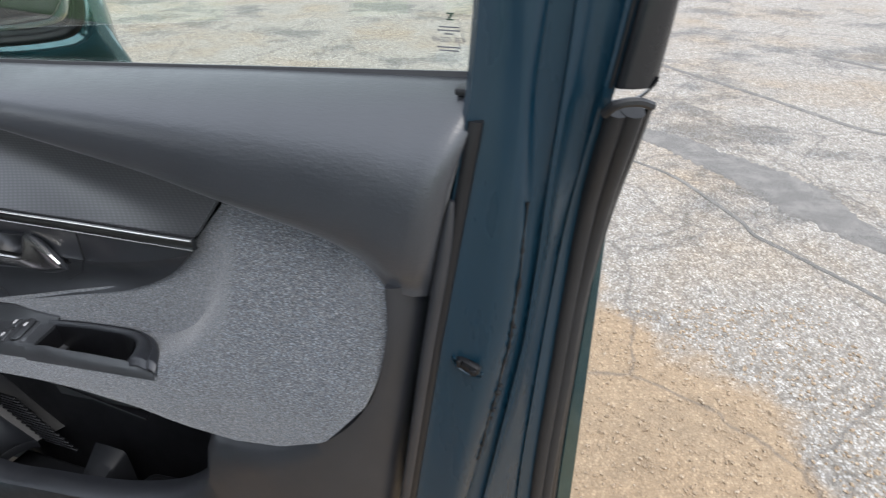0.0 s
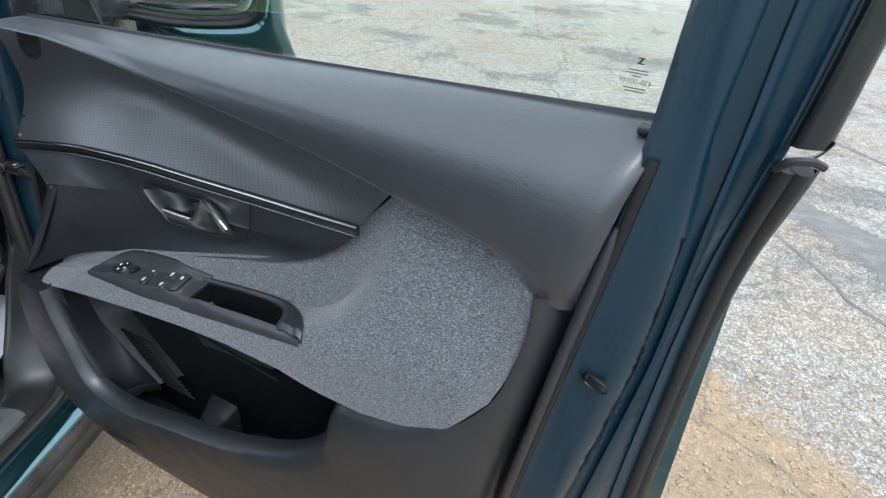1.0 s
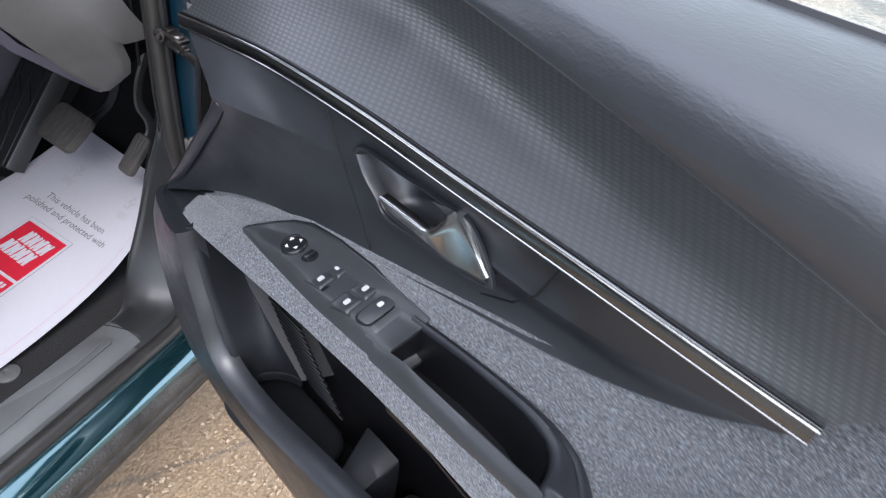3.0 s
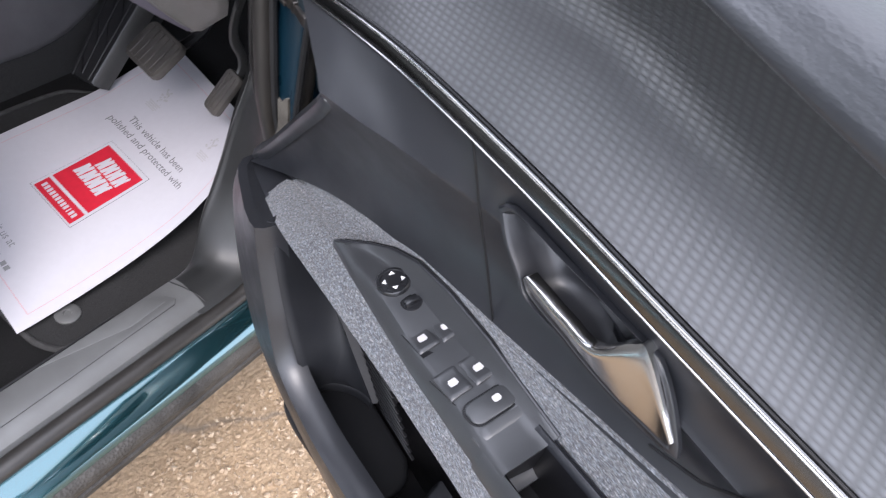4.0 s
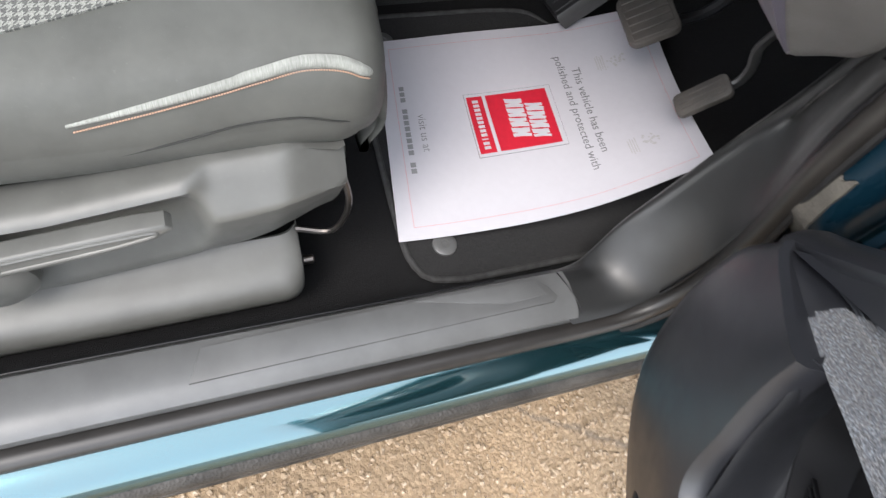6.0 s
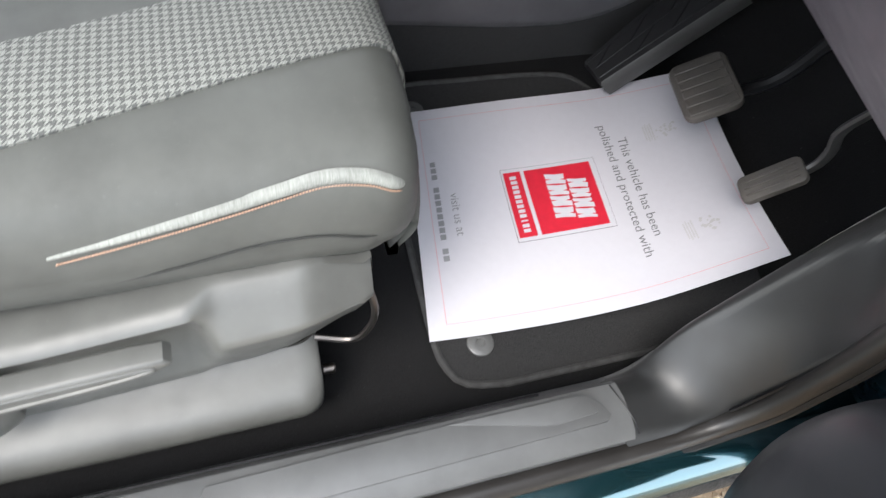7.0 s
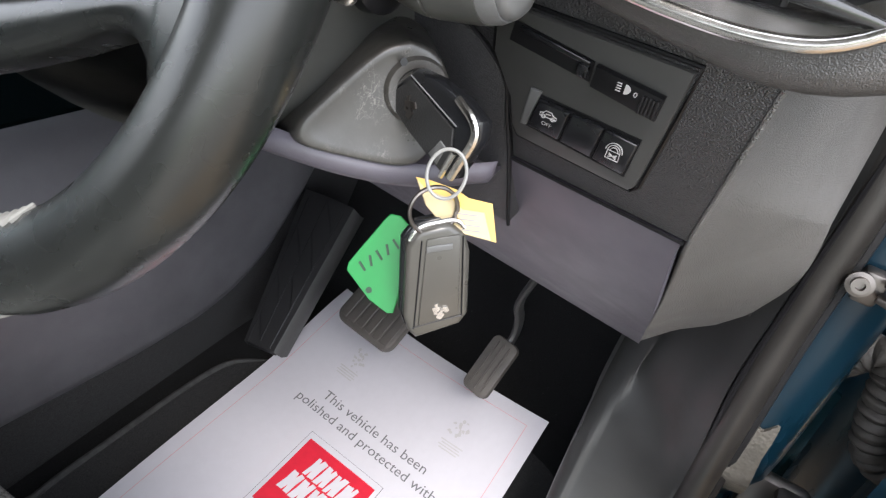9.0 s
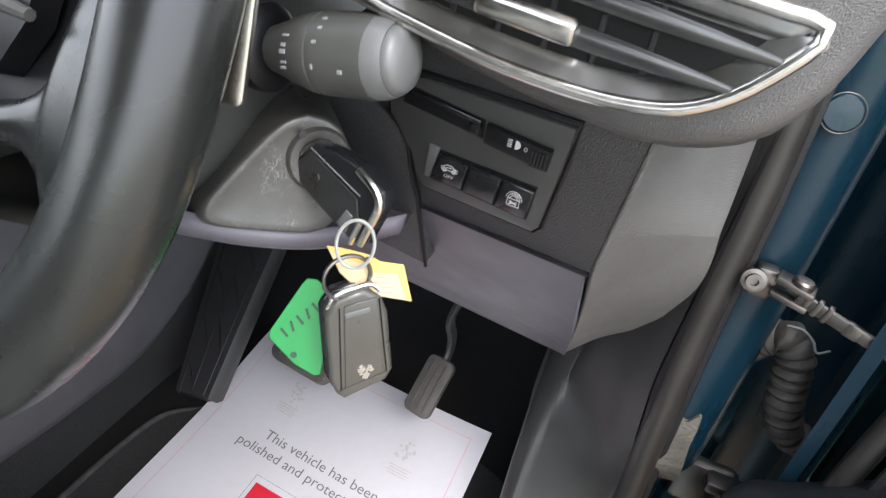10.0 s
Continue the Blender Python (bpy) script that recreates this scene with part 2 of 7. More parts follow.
def make_carbon():
    """Woven-look trim: slanted columns of small raised dashes."""
    m, nt, b = nodes_of("woven_trim", 0.34, 0.0, 0.8)
    b.inputs["Coat IOR"].default_value, b.inputs["Coat Roughness"].default_value = 1.55, 0.36
    b.inputs["Specular IOR Level"].default_value = 1.0
    sp = nt.nodes.new("ShaderNodeSeparateXYZ")
    nt.links.new(coords(nt), sp.inputs[0])
    u, z = sp.outputs["X"], sp.outputs["Z"]
    s = math_node(nt, "ADD", math_node(nt, "MULTIPLY", u, 143.7), math_node(nt, "MULTIPLY", z, 74.7))
    t = math_node(nt, "SUBTRACT", math_node(nt, "MULTIPLY", u, 195.4), math_node(nt, "MULTIPLY", z, 298.9))
    fs = math_node(nt, "FRACT", s)
    bow = math_node(nt, "SINE", math_node(nt, "MULTIPLY", fs, math.pi))
    rows_ = math_node(nt, "SINE", math_node(nt, "MULTIPLY", math_node(nt, "FRACT", math_node(nt, "SUBTRACT", t, math_node(nt, "MULTIPLY", fs, 1.1))), math.pi))
    h = math_node(nt, "MULTIPLY", bow, rows_)
    c = ramp(nt, h, [(0.15, (0.010, 0.0105, 0.012)), (0.55, (0.020, 0.021, 0.024)), (0.95, (0.038, 0.040, 0.045))])
    nt.links.new(c, b.inputs["Base Color"])
    nt.links.new(ramp(nt, h, [(0.1, (0.52,) * 3), (0.7, (0.30,) * 3)]), b.inputs["Roughness"])
    bump(nt, b, h, 0.22, 0.00045)
    return m


def make_hound():
    """Houndstooth cloth of the seat's bands."""
    m, nt, b = nodes_of("houndstooth", 0.9)
    v = coords(nt)
    sp = nt.nodes.new("ShaderNodeSeparateXYZ")
    nt.links.new(v, sp.inputs[0])
    k = 130.0
    x, y = math_node(nt, "MULTIPLY", sp.outputs["X"], k), math_node(nt, "MULTIPLY", sp.outputs["Y"], k)
    fx, fy = math_node(nt, "FRACT", x), math_node(nt, "FRACT", y)
    warp, weft = math_node(nt, "GREATER_THAN", fx, 0.5), math_node(nt, "GREATER_THAN", fy, 0.5)
    twill = math_node(nt, "GREATER_THAN", math_node(nt, "FRACT", math_node(nt, "MULTIPLY", math_node(nt, "ADD", x, y), 2.0)), 0.5)
    pick = mix(nt, warp, weft, twill)
    wob = noise_node(nt, v, 900.0, 2.0)
    c = mix(nt, (0.105, 0.108, 0.100), (0.285, 0.29, 0.262), pick)
    c = mix(nt, c, ramp(nt, wob, [(0.3, (0.6,) * 3), (0.7, (1.2,) * 3)]), 1.0, "MULTIPLY")
    nt.links.new(c, b.inputs["Base Color"])
    bump(nt, b, wob, 0.6, 0.001)
    return m


def make_carpet(name, color):
    m, nt, b = nodes_of(name, 0.95)
    b.inputs["Specular IOR Level"].default_value = 0.25
    v = coords(nt)
    a = noise_node(nt, v, 900.0, 2.0, 0.8)
    c = ramp(nt, a, [(0.3, shade(color, 0.4)), (0.7, shade(color, 1.7))])
    lint = ramp(nt, noise_node(nt, v, 330.0, 1.0), [(0.76, (0, 0, 0)), (0.80, (1, 1, 1))])
    c = mix(nt, c, (0.12, 0.12, 0.12), math_node(nt, "MULTIPLY", lint, 0.5))
    nt.links.new(c, b.inputs["Base Color"])
    bump(nt, b, a, 0.8, 0.002)
    return m


def make_ground():
    m, nt, b = nodes_of("worn_gravel_tarmac", 0.9)
    v = coords(nt)
    vor = nt.nodes.new("ShaderNodeTexVoronoi")
    vor.inputs["Scale"].default_value = 120.0
    nt.links.new(v, vor.inputs["Vector"])
    stone = ramp(nt, vor.outputs["Color"], [(0.15, (0.22, 0.195, 0.16)), (0.5, (0.39, 0.355, 0.31)), (0.85, (0.60, 0.57, 0.52))])
    stone = mix(nt, stone, (0.27, 0.235, 0.19), ramp(nt, vor.outputs["Distance"], [(0.35, (0, 0, 0)), (0.75, (1, 1, 1))]))
    fine = ramp(nt, noise_node(nt, v, 420.0, 3.0, 0.7), [(0.3, (0.45,) * 3), (0.7, (1.45,) * 3)])
    c = mix(nt, stone, fine, 1.0, "MULTIPLY")
    c = mix(nt, c, ramp(nt, noise_node(nt, v, 24.0, 6.0, 0.75), [(0.34, (0.66,) * 3), (0.52, (1.0,) * 3), (0.68, (1.24,) * 3)]), 1.0, "MULTIPLY")
    patch_ = ramp(nt, noise_node(nt, v, 0.9, 8.0, 0.72), [(0.51, (0, 0, 0)), (0.59, (1, 1, 1))])
    c = mix(nt, c, mix(nt, c, (0.58, 0.60, 0.63), 1.0, "MULTIPLY"), patch_)
    earth = ramp(nt, noise_node(nt, v, 1.1, 6.0, 0.6), [(0.48, (0, 0, 0)), (0.72, (1, 1, 1))])
    c = mix(nt, c, mix(nt, c, (1.0, 0.87, 0.71), 1.0, "MULTIPLY"), earth)
    near = nt.nodes.new("ShaderNodeVectorMath")
    near.operation = "DISTANCE"
    near.inputs[1].default_value = (-0.3, 1.0, 0)
    nt.links.new(v, near.inputs[0])
    rim_ = math_node(nt, "ADD", near.outputs["Value"], math_node(nt, "ADD", math_node(nt, "MULTIPLY", noise_node(nt, v, 3.0, 4.0), 0.8), math_node(nt, "MULTIPLY", noise_node(nt, v, 0.9, 2.0), 0.7)))
    c = mix(nt, mix(nt, mix(nt, c, (1.0, 0.80, 0.57), 1.0, "MULTIPLY"), (0.40, 0.29, 0.18), 0.55), c, ramp(nt, math_node(nt, "MULTIPLY", rim_, 0.5), [(0.935, (0, 0, 0)), (1.035, (1, 1, 1))]))
    crack = nt.nodes.new("ShaderNodeTexVoronoi")
    crack.feature = "DISTANCE_TO_EDGE"
    crack.inputs["Scale"].default_value = 1.3
    wv = nt.nodes.new("ShaderNodeMix")
    wv.data_type = "VECTOR"
    wv.inputs[0].default_value = 0.12
    nn = nt.nodes.new("ShaderNodeTexNoise")
    nn.inputs["Scale"].default_value, nn.inputs["Detail"].default_value = 5.0, 5.0
    nt.links.new(v, nn.inputs["Vector"])
    nt.links.new(v, wv.inputs[4])
    nt.links.new(nn.outputs["Color"], wv.inputs[5])
    nt.links.new(wv.outputs[1], crack.inputs["Vector"])
    line = ramp(nt, crack.outputs["Distance"], [(0.0, (1, 1, 1)), (0.012, (0, 0, 0))])
    c = mix(nt, c, (0.11, 0.10, 0.09), math_node(nt, "MULTIPLY", line, 0.55))
    nt.links.new(c, b.inputs["Base Color"])
    h = math_node(nt, "SUBTRACT", noise_node(nt, v, 160.0, 4.0, 0.7), math_node(nt, "MULTIPLY", vor.outputs["Distance"], 0.6))
    bump(nt, b, h, 0.9, 0.006)
    return m


def make_tarmac():
    """Darker fine tarmac, gritty and half covered with pale dust."""
    m, nt, b = nodes_of("worn_dark_tarmac", 0.92)
    v = coords(nt)
    grit = noise_node(nt, v, 320.0, 3.0, 0.7)
    c = ramp(nt, grit, [(0.3, (0.07, 0.066, 0.06)), (0.52, (0.15, 0.14, 0.127)), (0.72, (0.34, 0.32, 0.29))])
    dust = ramp(nt, noise_node(nt, v, 9.0, 6.0, 0.7), [(0.45, (0, 0, 0)), (0.62, (1, 1, 1))])
    c = mix(nt, c, (0.36, 0.335, 0.30), math_node(nt, "MULTIPLY", dust, 0.3))
    nt.links.new(c, b.inputs["Base Color"])
    bump(nt, b, grit, 0.8, 0.004)
    return m


def make_stone():
    m, nt, b = nodes_of("pebbles", 0.85)
    g = nt.nodes.new("ShaderNodeNewGeometry")
    c = ramp(nt, g.outputs["Random Per Island"], [(0.0, (0.17, 0.12, 0.075)), (0.45, (0.34, 0.25, 0.16)), (0.85, (0.42, 0.32, 0.215)), (1.0, (0.48, 0.40, 0.30))])
    f = ramp(nt, noise_node(nt, coords(nt), 500.0), [(0.3, (0.75,) * 3), (0.7, (1.2,) * 3)])
    nt.links.new(mix(nt, c, f, 1.0, "MULTIPLY"), b.inputs["Base Color"])
    return m


def make_glass(name, color, rough=0.0):
    m = bpy.data.materials.new(name)
    m.use_nodes = True
    nt = m.node_tree
    nt.nodes.remove(nt.nodes["Principled BSDF"])
    tr, gl, ms = (nt.nodes.new(k) for k in ("ShaderNodeBsdfTransparent", "ShaderNodeBsdfGlossy", "ShaderNodeMixShader"))
    tr.inputs[0].default_value = (*color, 1)
    gl.inputs["Roughness"].default_value = rough
    ms.inputs[0].default_value = 0.06
    nt.links.new(tr.outputs[0], ms.inputs[1])
    nt.links.new(gl.outputs[0], ms.inputs[2])
    nt.links.new(ms.outputs[0], nt.nodes["Material Output"].inputs[0])
    return m


TARMAC = make_tarmac()
PAINT, JAMB, FABRIC, CARBON, HOUND = make_paint(), make_jamb(), make_fabric(), make_carbon(), make_hound()
# CARPET has the deep footwell's shade in its colour; SIDE_CARPET is lighter
CARPET, MAT = make_carpet("carpet", (0.011, 0.011, 0.0115)), make_carpet("mat_pile", (0.032, 0.032, 0.0325))
SIDE_CARPET = make_carpet("side_carpet", (0.036, 0.036, 0.0365))
GROUND, STONE = make_ground(), make_stone()
SMOKED = metal("smoked_band", (0.17, 0.172, 0.172), 0.22)
GLASS, MIRROR = make_glass("tinted_glass", (0.96, 0.985, 0.955)), metal("mirror_glass", (0.85, 0.87, 0.87), 0.01)


# ---- mesh tools ----
def finish(ob, smooth=40):
    me = ob.data
    me.polygons.foreach_set("use_smooth", [True] * len(me.polygons))
    me.set_sharp_from_angle(angle=radians(smooth))
    return ob


def build(name, geo, material, smooth=40):
    me = bpy.data.meshes.new(name)
    if isinstance(geo, tuple):
        me.from_pydata([tuple(v) for v in geo[0]], [], geo[1])
        bm = bmesh.new()
        bm.from_mesh(me)
        bmesh.ops.recalc_face_normals(bm, faces=bm.faces)
        bm.to_mesh(me)
        bm.free()
    else:
        bmesh.ops.recalc_face_normals(geo, faces=geo.faces)
        geo.to_mesh(me)
        geo.free()
    me.materials.append(material)
    return finish(new(name, me), smooth)


def part(name, geo, material, parent, label="", smooth=40):
    """One mesh under a thing or part; geometry is given in the thing's own coordinates."""
    ob = build(name, geo, material, smooth)
    while parent.parent and parent.parent.parent:
        parent = parent.parent
    ob.parent = parent
    if label:
        tagged(ob, label)
    return ob


def thing(name, label, category, m=None, group=""):
    ob = tagged(new(name), label, category, group)
    ob.empty_display_size = 0.05
    if m:
        ob.matrix_world = m
    return ob


def curve(pts, n):
    """n + 1 points on a smooth line through pts, evenly spread by length."""
    p = np.array(pts, float)
    q = np.vstack([2 * p[0] - p[1], p, 2 * p[-1] - p[-2]])
    out = []
    for i in range(1, len(q) - 2):
        a, b, c, d = q[i - 1:i + 3]
        for k in np.linspace(0, 1, 12, endpoint=False):
            out.append(0.5 * ((2 * b) + (c - a) * k + (2 * a - 5 * b + 4 * c - d) * k * k + (3 * b - a - 3 * c + d) * k ** 3))
    out = np.array(out + [p[-1]])
    s = np.concatenate([[0], np.cumsum(np.linalg.norm(np.diff(out, axis=0), axis=1))])
    t = np.linspace(0, s[-1], n + 1)
    return np.stack([np.interp(t, s, out[:, k]) for k in range(p.shape[1])], 1)


def matched(pts, n):
    """Like curve, but spread evenly from given point to given point, so that two lines keep in step."""
    p = np.array(pts, float)
    q = np.vstack([2 * p[0] - p[1], p, 2 * p[-1] - p[-2]])
    out = []
    for v in np.linspace(0, len(p) - 1 - 1e-9, n + 1):
        i, k = int(v) + 1, v - int(v)
        a, b, c, d = q[i - 1:i + 3]
        out.append(0.5 * ((2 * b) + (c - a) * k + (2 * a - 5 * b + 4 * c - d) * k * k + (3 * b - a - 3 * c + d) * k ** 3))
    return np.array(out)


def solid(rows, off, keep=None, loop=False):
    """A sheet through rows of points, given the thickness off (a vector)."""
    nu, nv = len(rows), len(rows[0])
    v = [Vector(p) for r in rows for p in r]
    quads = []
    for i in range(nu if loop else nu - 1):
        for j in range(nv - 1):
            q = (i * nv + j, i * nv + j + 1, ((i + 1) % nu) * nv + j + 1, ((i + 1) % nu) * nv + j)
            if keep is None or keep(sum((v[k] for k in q), Vector()) / 4):
                quads.append(q)
    n, off = len(v), Vector(off)
    edges = {}
    for q in quads:
        for a, b in zip(q, q[1:] + q[:1]):
            edges[(a, b)] = True
    faces = list(quads) + [tuple(n + k for k in reversed(q)) for q in quads]
    faces += [(b, a, n + a, n + b) for a, b in edges if (b, a) not in edges]
    return v + [p + off for p in v], faces


def join(*geos):
    v, f = [], []
    for gv, gf in geos:
        k = len(v)
        v += list(gv)
        f += [tuple(i + k for i in q) for q in gf]
    return v, f


def moved(geo, m):
    return [m @ Vector(p) for p in geo[0]], geo[1]


def as_geo(bm):
    bm.verts.index_update()
    out = [v.co.copy() for v in bm.verts], [tuple(v.index for v in f.verts) for f in bm.faces]
    bm.free()
    return out


def box(size, at=(0, 0, 0), bevel=0.002, seg=2, m=None):
    bm = bmesh.new()
    bmesh.ops.create_cube(bm, size=1)
    bmesh.ops.scale(bm, vec=size, verts=bm.verts)
    if bevel:
        bmesh.ops.bevel(bm, geom=bm.edges[:], offset=bevel, segments=seg, affect="EDGES", profile=0.5)
    bmesh.ops.transform(bm, matrix=Matrix.Translation(at) @ (m or Matrix()), verts=bm.verts)
    return as_geo(bm)


def prism(outline, depth, bevel=0.002, seg=2):
    """A plate: outline in x, y; from z = 0 to depth; its edges rounded."""
    bm = bmesh.new()
    f = bm.faces.new([bm.verts.new((x, y, 0)) for x, y in outline])
    r = bmesh.ops.extrude_face_region(bm, geom=[f])
    bmesh.ops.translate(bm, vec=(0, 0, depth), verts=[e for e in r["geom"] if isinstance(e, bmesh.types.BMVert)])
    if not any(len(g.verts) == len(outline) and all(abs(w.co.z) < 1e-9 for w in g.verts) for g in bm.faces):
        bm.faces.new([w for w in bm.verts if abs(w.co.z) < 1e-9])
    if bevel:
        rim = [e for e in bm.edges if abs(e.verts[0].co.z - e.verts[1].co.z) < 1e-9]
        bmesh.ops.bevel(bm, geom=rim, offset=bevel, segments=seg, affect="EDGES", profile=0.5)
    return as_geo(bm)


def tube(path, radius, seg=10, closed=False, squash=None):
    """A round bar along a path; radius: a number or one for each point."""
    p = [Vector(q) for q in path]
    n = len(p)
    rad = radius if isinstance(radius, (list, np.ndarray)) else [radius] * n
    rows, ref = [], None
    for i in range(n):
        t = (p[(i + 1) % n] - p[i - 1]) if closed else (p[min(i + 1, n - 1)] - p[max(i - 1, 0)])
        t.normalize()
        ref = ref or (Vector((0, 0, 1)) if abs(t.z) < 0.9 else Vector((1, 0, 0)))
        a = (ref - t * ref.dot(t)).normalized()
        b, ref = t.cross(a), a
        rows.append([p[i] + (a * math.cos(k * math.tau / seg) + b * math.sin(k * math.tau / seg) * (squash or 1)) * rad[i] for k in range(seg)])
    v = [q for r in rows for q in r]
    f = [(i * seg + k, i * seg + (k + 1) % seg, ((i + 1) % n) * seg + (k + 1) % seg, ((i + 1) % n) * seg + k) for i in range(n if closed else n - 1) for k in range(seg)]
    if not closed:
        f += [tuple(range(seg))[::-1], tuple((n - 1) * seg + k for k in range(seg))]
    return v, f


def lathe(profile, seg=24):
    """Turned about z: profile of (radius, height)."""
    v = [Vector((r * math.cos(k * math.tau / seg), r * math.sin(k * math.tau / seg), z)) for r, z in profile for k in range(seg)]
    f = [(i * seg + k, i * seg + (k + 1) % seg, (i + 1) * seg + (k + 1) % seg, (i + 1) * seg + k) for i in range(len(profile) - 1) for k in range(seg)]
    return v, f + [tuple(range(seg))[::-1], tuple((len(profile) - 1) * seg + k for k in range(seg))]


def extrude_profile(profile, ys, bend=None):
    """Open profile in x, z drawn out along y; bend(x, y, z) shifts the points."""
    return [[(bend or (lambda *q: q))(x, y, z) for x, z in profile] for y in ys]


def rounded(w, h, r, seg=5, at=(0, 0)):
    out = []
    for cx, cy, a0 in ((w / 2 - r, h / 2 - r, 0), (-w / 2 + r, h / 2 - r, 90), (-w / 2 + r, -h / 2 + r, 180), (w / 2 - r, -h / 2 + r, 270)):
        for k in range(seg + 1):
            a = radians(a0 + 90 * k / seg)
            out.append((at[0] + cx + r * math.cos(a), at[1] + cy + r * math.sin(a)))
    return out


def lettering(text, size, spacing=1.0, align="CENTER"):
    c = bpy.data.curves.new("lettering", "FONT")
    c.body, c.size, c.align_x, c.space_character, c.resolution_u = text, size, align, spacing, 3
    ob = bpy.data.objects.new("lettering", c)
    scene.collection.objects.link(ob)
    me = ob.evaluated_get(bpy.context.evaluated_depsgraph_get()).to_mesh()
    out = [v.co.copy() for v in me.vertices], [tuple(p.vertices) for p in me.polygons]
    bpy.data.objects.remove(ob)
    bpy.data.curves.remove(c)
    return out


def lerp(u, xs, ys):
    return float(np.interp(u, xs, ys))


def ease(v, a, b):
    k = min(1.0, max(0.0, (v - a) / (b - a)))
    return k * k * (3 - 2 * k)


# ---- ground ----
def build_ground():
    xs = np.concatenate([[-400, -60, -12], np.linspace(-4, 5, 46), [14, 60, 400]])
    ys = np.concatenate([[-400, -60, -12], np.linspace(-3, 7, 51), [16, 60, 400]])
    rows = [[(x, y, 0.012 * noise.noise((x * 0.9, y * 0.9, 0)) if abs(x) < 5 and abs(y) < 8 else 0.0) for y in ys] for x in xs]
    nv = len(ys)
    faces = [(i * nv + j, (i + 1) * nv + j, (i + 1) * nv + j + 1, i * nv + j + 1) for i in range(len(xs) - 1) for j in range(nv - 1)]
    return tagged(build("ground", ([p for r in rows for p in r], faces), GROUND), "worn pale tarmac yard with loose gravel and cracks", "ground", kind="structure")


def build_pebbles(count=16000):
    rng = random.Random(4)
    shapes = []
    for k in range(7):
        bm = bmesh.new()
        bmesh.ops.create_icosphere(bm, subdivisions=1, radius=1)
        for v in bm.verts:
            v.co *= 0.6 + 0.7 * rng.random()
            v.co.z *= 0.6
        shapes.append(as_geo(bm))
    v, f = [], []
    for _ in range(count):
        if rng.random() < 0.55:
            x, y = rng.uniform(-0.95, -0.15), rng.uniform(-0.1, 1.2)
        else:
            x, y = rng.uniform(-0.4, 1.3), rng.uniform(0.5, 1.8)
        r = 0.0018 + 0.0060 * rng.random() ** 2.6
        z = 0.012 * noise.noise((x * 0.9, y * 0.9, 0))
        m = pose(x, y, z + r * 0.25, 0, 0, rng.uniform(0, 360)) @ Matrix.Diagonal((r, r * rng.uniform(0.6, 1), r, 1))
        gv, gf = rng.choice(shapes)
        k = len(v)
        v += [m @ p for p in gv]
        f += [tuple(i + k for i in q) for q in gf]
    ob = build("gravel", (v, f), STONE, 12)
    return tagged(ob, "loose brown and grey gravel lying on the ground", "gravel", kind="stuff")


def ground_z(x, y):
    return 0.012 * noise.noise((x * 0.9, y * 0.9, 0)) if abs(x) < 5 and abs(y) < 8 else 0.0


def ground_ribbon(name, left, right, label, seed):
    """A worn dark strip in the yard between two ragged edges, a few millimetres proud."""
    rng = random.Random(seed)
    rows = []
    for p, q in zip(matched(left, 90), matched(right, 90)):
        a, b = rng.uniform(-0.10, 0.06), rng.uniform(0.94, 1.10)
        wide = math.hypot(q[0] - p[0], q[1] - p[1])
        col = [(p[0] + (q[0] - p[0]) * t + rng.uniform(-0.1, 0.1) * min(wide, 0.06), p[1] + (q[1] - p[1]) * t) for t in np.linspace(a, b, 8)]
        rows.append([(x, y, ground_z(x, y) + (0.0035 if 0 < k < 7 else -0.002)) for k, (x, y) in enumerate(col)])
    return tagged(build(name, solid(rows, (0, 0, -0.006)), TARMAC, 180), label, "tarmac", kind="structure")


def crack(points, width, label, seed):
    return ground_ribbon("ground_crack", [(x - width, y - 0.6 * width) for x, y in points], [(x + width, y + 0.6 * width) for x, y in points], label, seed)


ground_ribbon("tarmac_patch", [(1.08, 3.40), (1.21, 3.20), (1.34, 2.93), (1.44, 2.64), (1.49, 2.46), (1.71, 2.11)], [(1.16, 3.58), (1.35, 3.45), (1.52, 3.16), (1.72, 2.89), (1.78, 2.69), (1.79, 2.24)], "dark worn tarmac patch in the pale yard", 3)
crack([(0.97, 3.10), (1.13, 2.88), (1.22, 2.59), (1.27, 2.40), (1.28, 2.28), (1.36, 2.14), (1.42, 2.02), (1.49, 1.90), (1.53, 1.81)], 0.010, "thin dark crack across the pale yard", 5)
crack([(1.65, 5.06), (1.83, 4.70), (2.02, 4.33), (2.18, 4.01), (2.29, 3.74), (2.38, 3.53), (2.49, 3.39)], 0.020, "dark filled crack across the pale yard", 6)
crack([(3.01, 5.20), (3.16, 4.98), (3.29, 4.72)], 0.03, "short dark worn strip in the pale yard", 7)

tagged(build("lawn", solid([[(x, y, 0.03 + 0.01 * math.sin(x)) for y in np.linspace(-40, -6, 8)] for x in np.linspace(-30, 30, 12)], (0, 0, -0.06)), LAWN), "green grass verge along the yard", "lawn", kind="structure")
build_ground()
build_pebbles()


# ---- car body: sill, floor, pillar, shell ----
car = thing("car", "teal car with its driver's door standing open", "car")


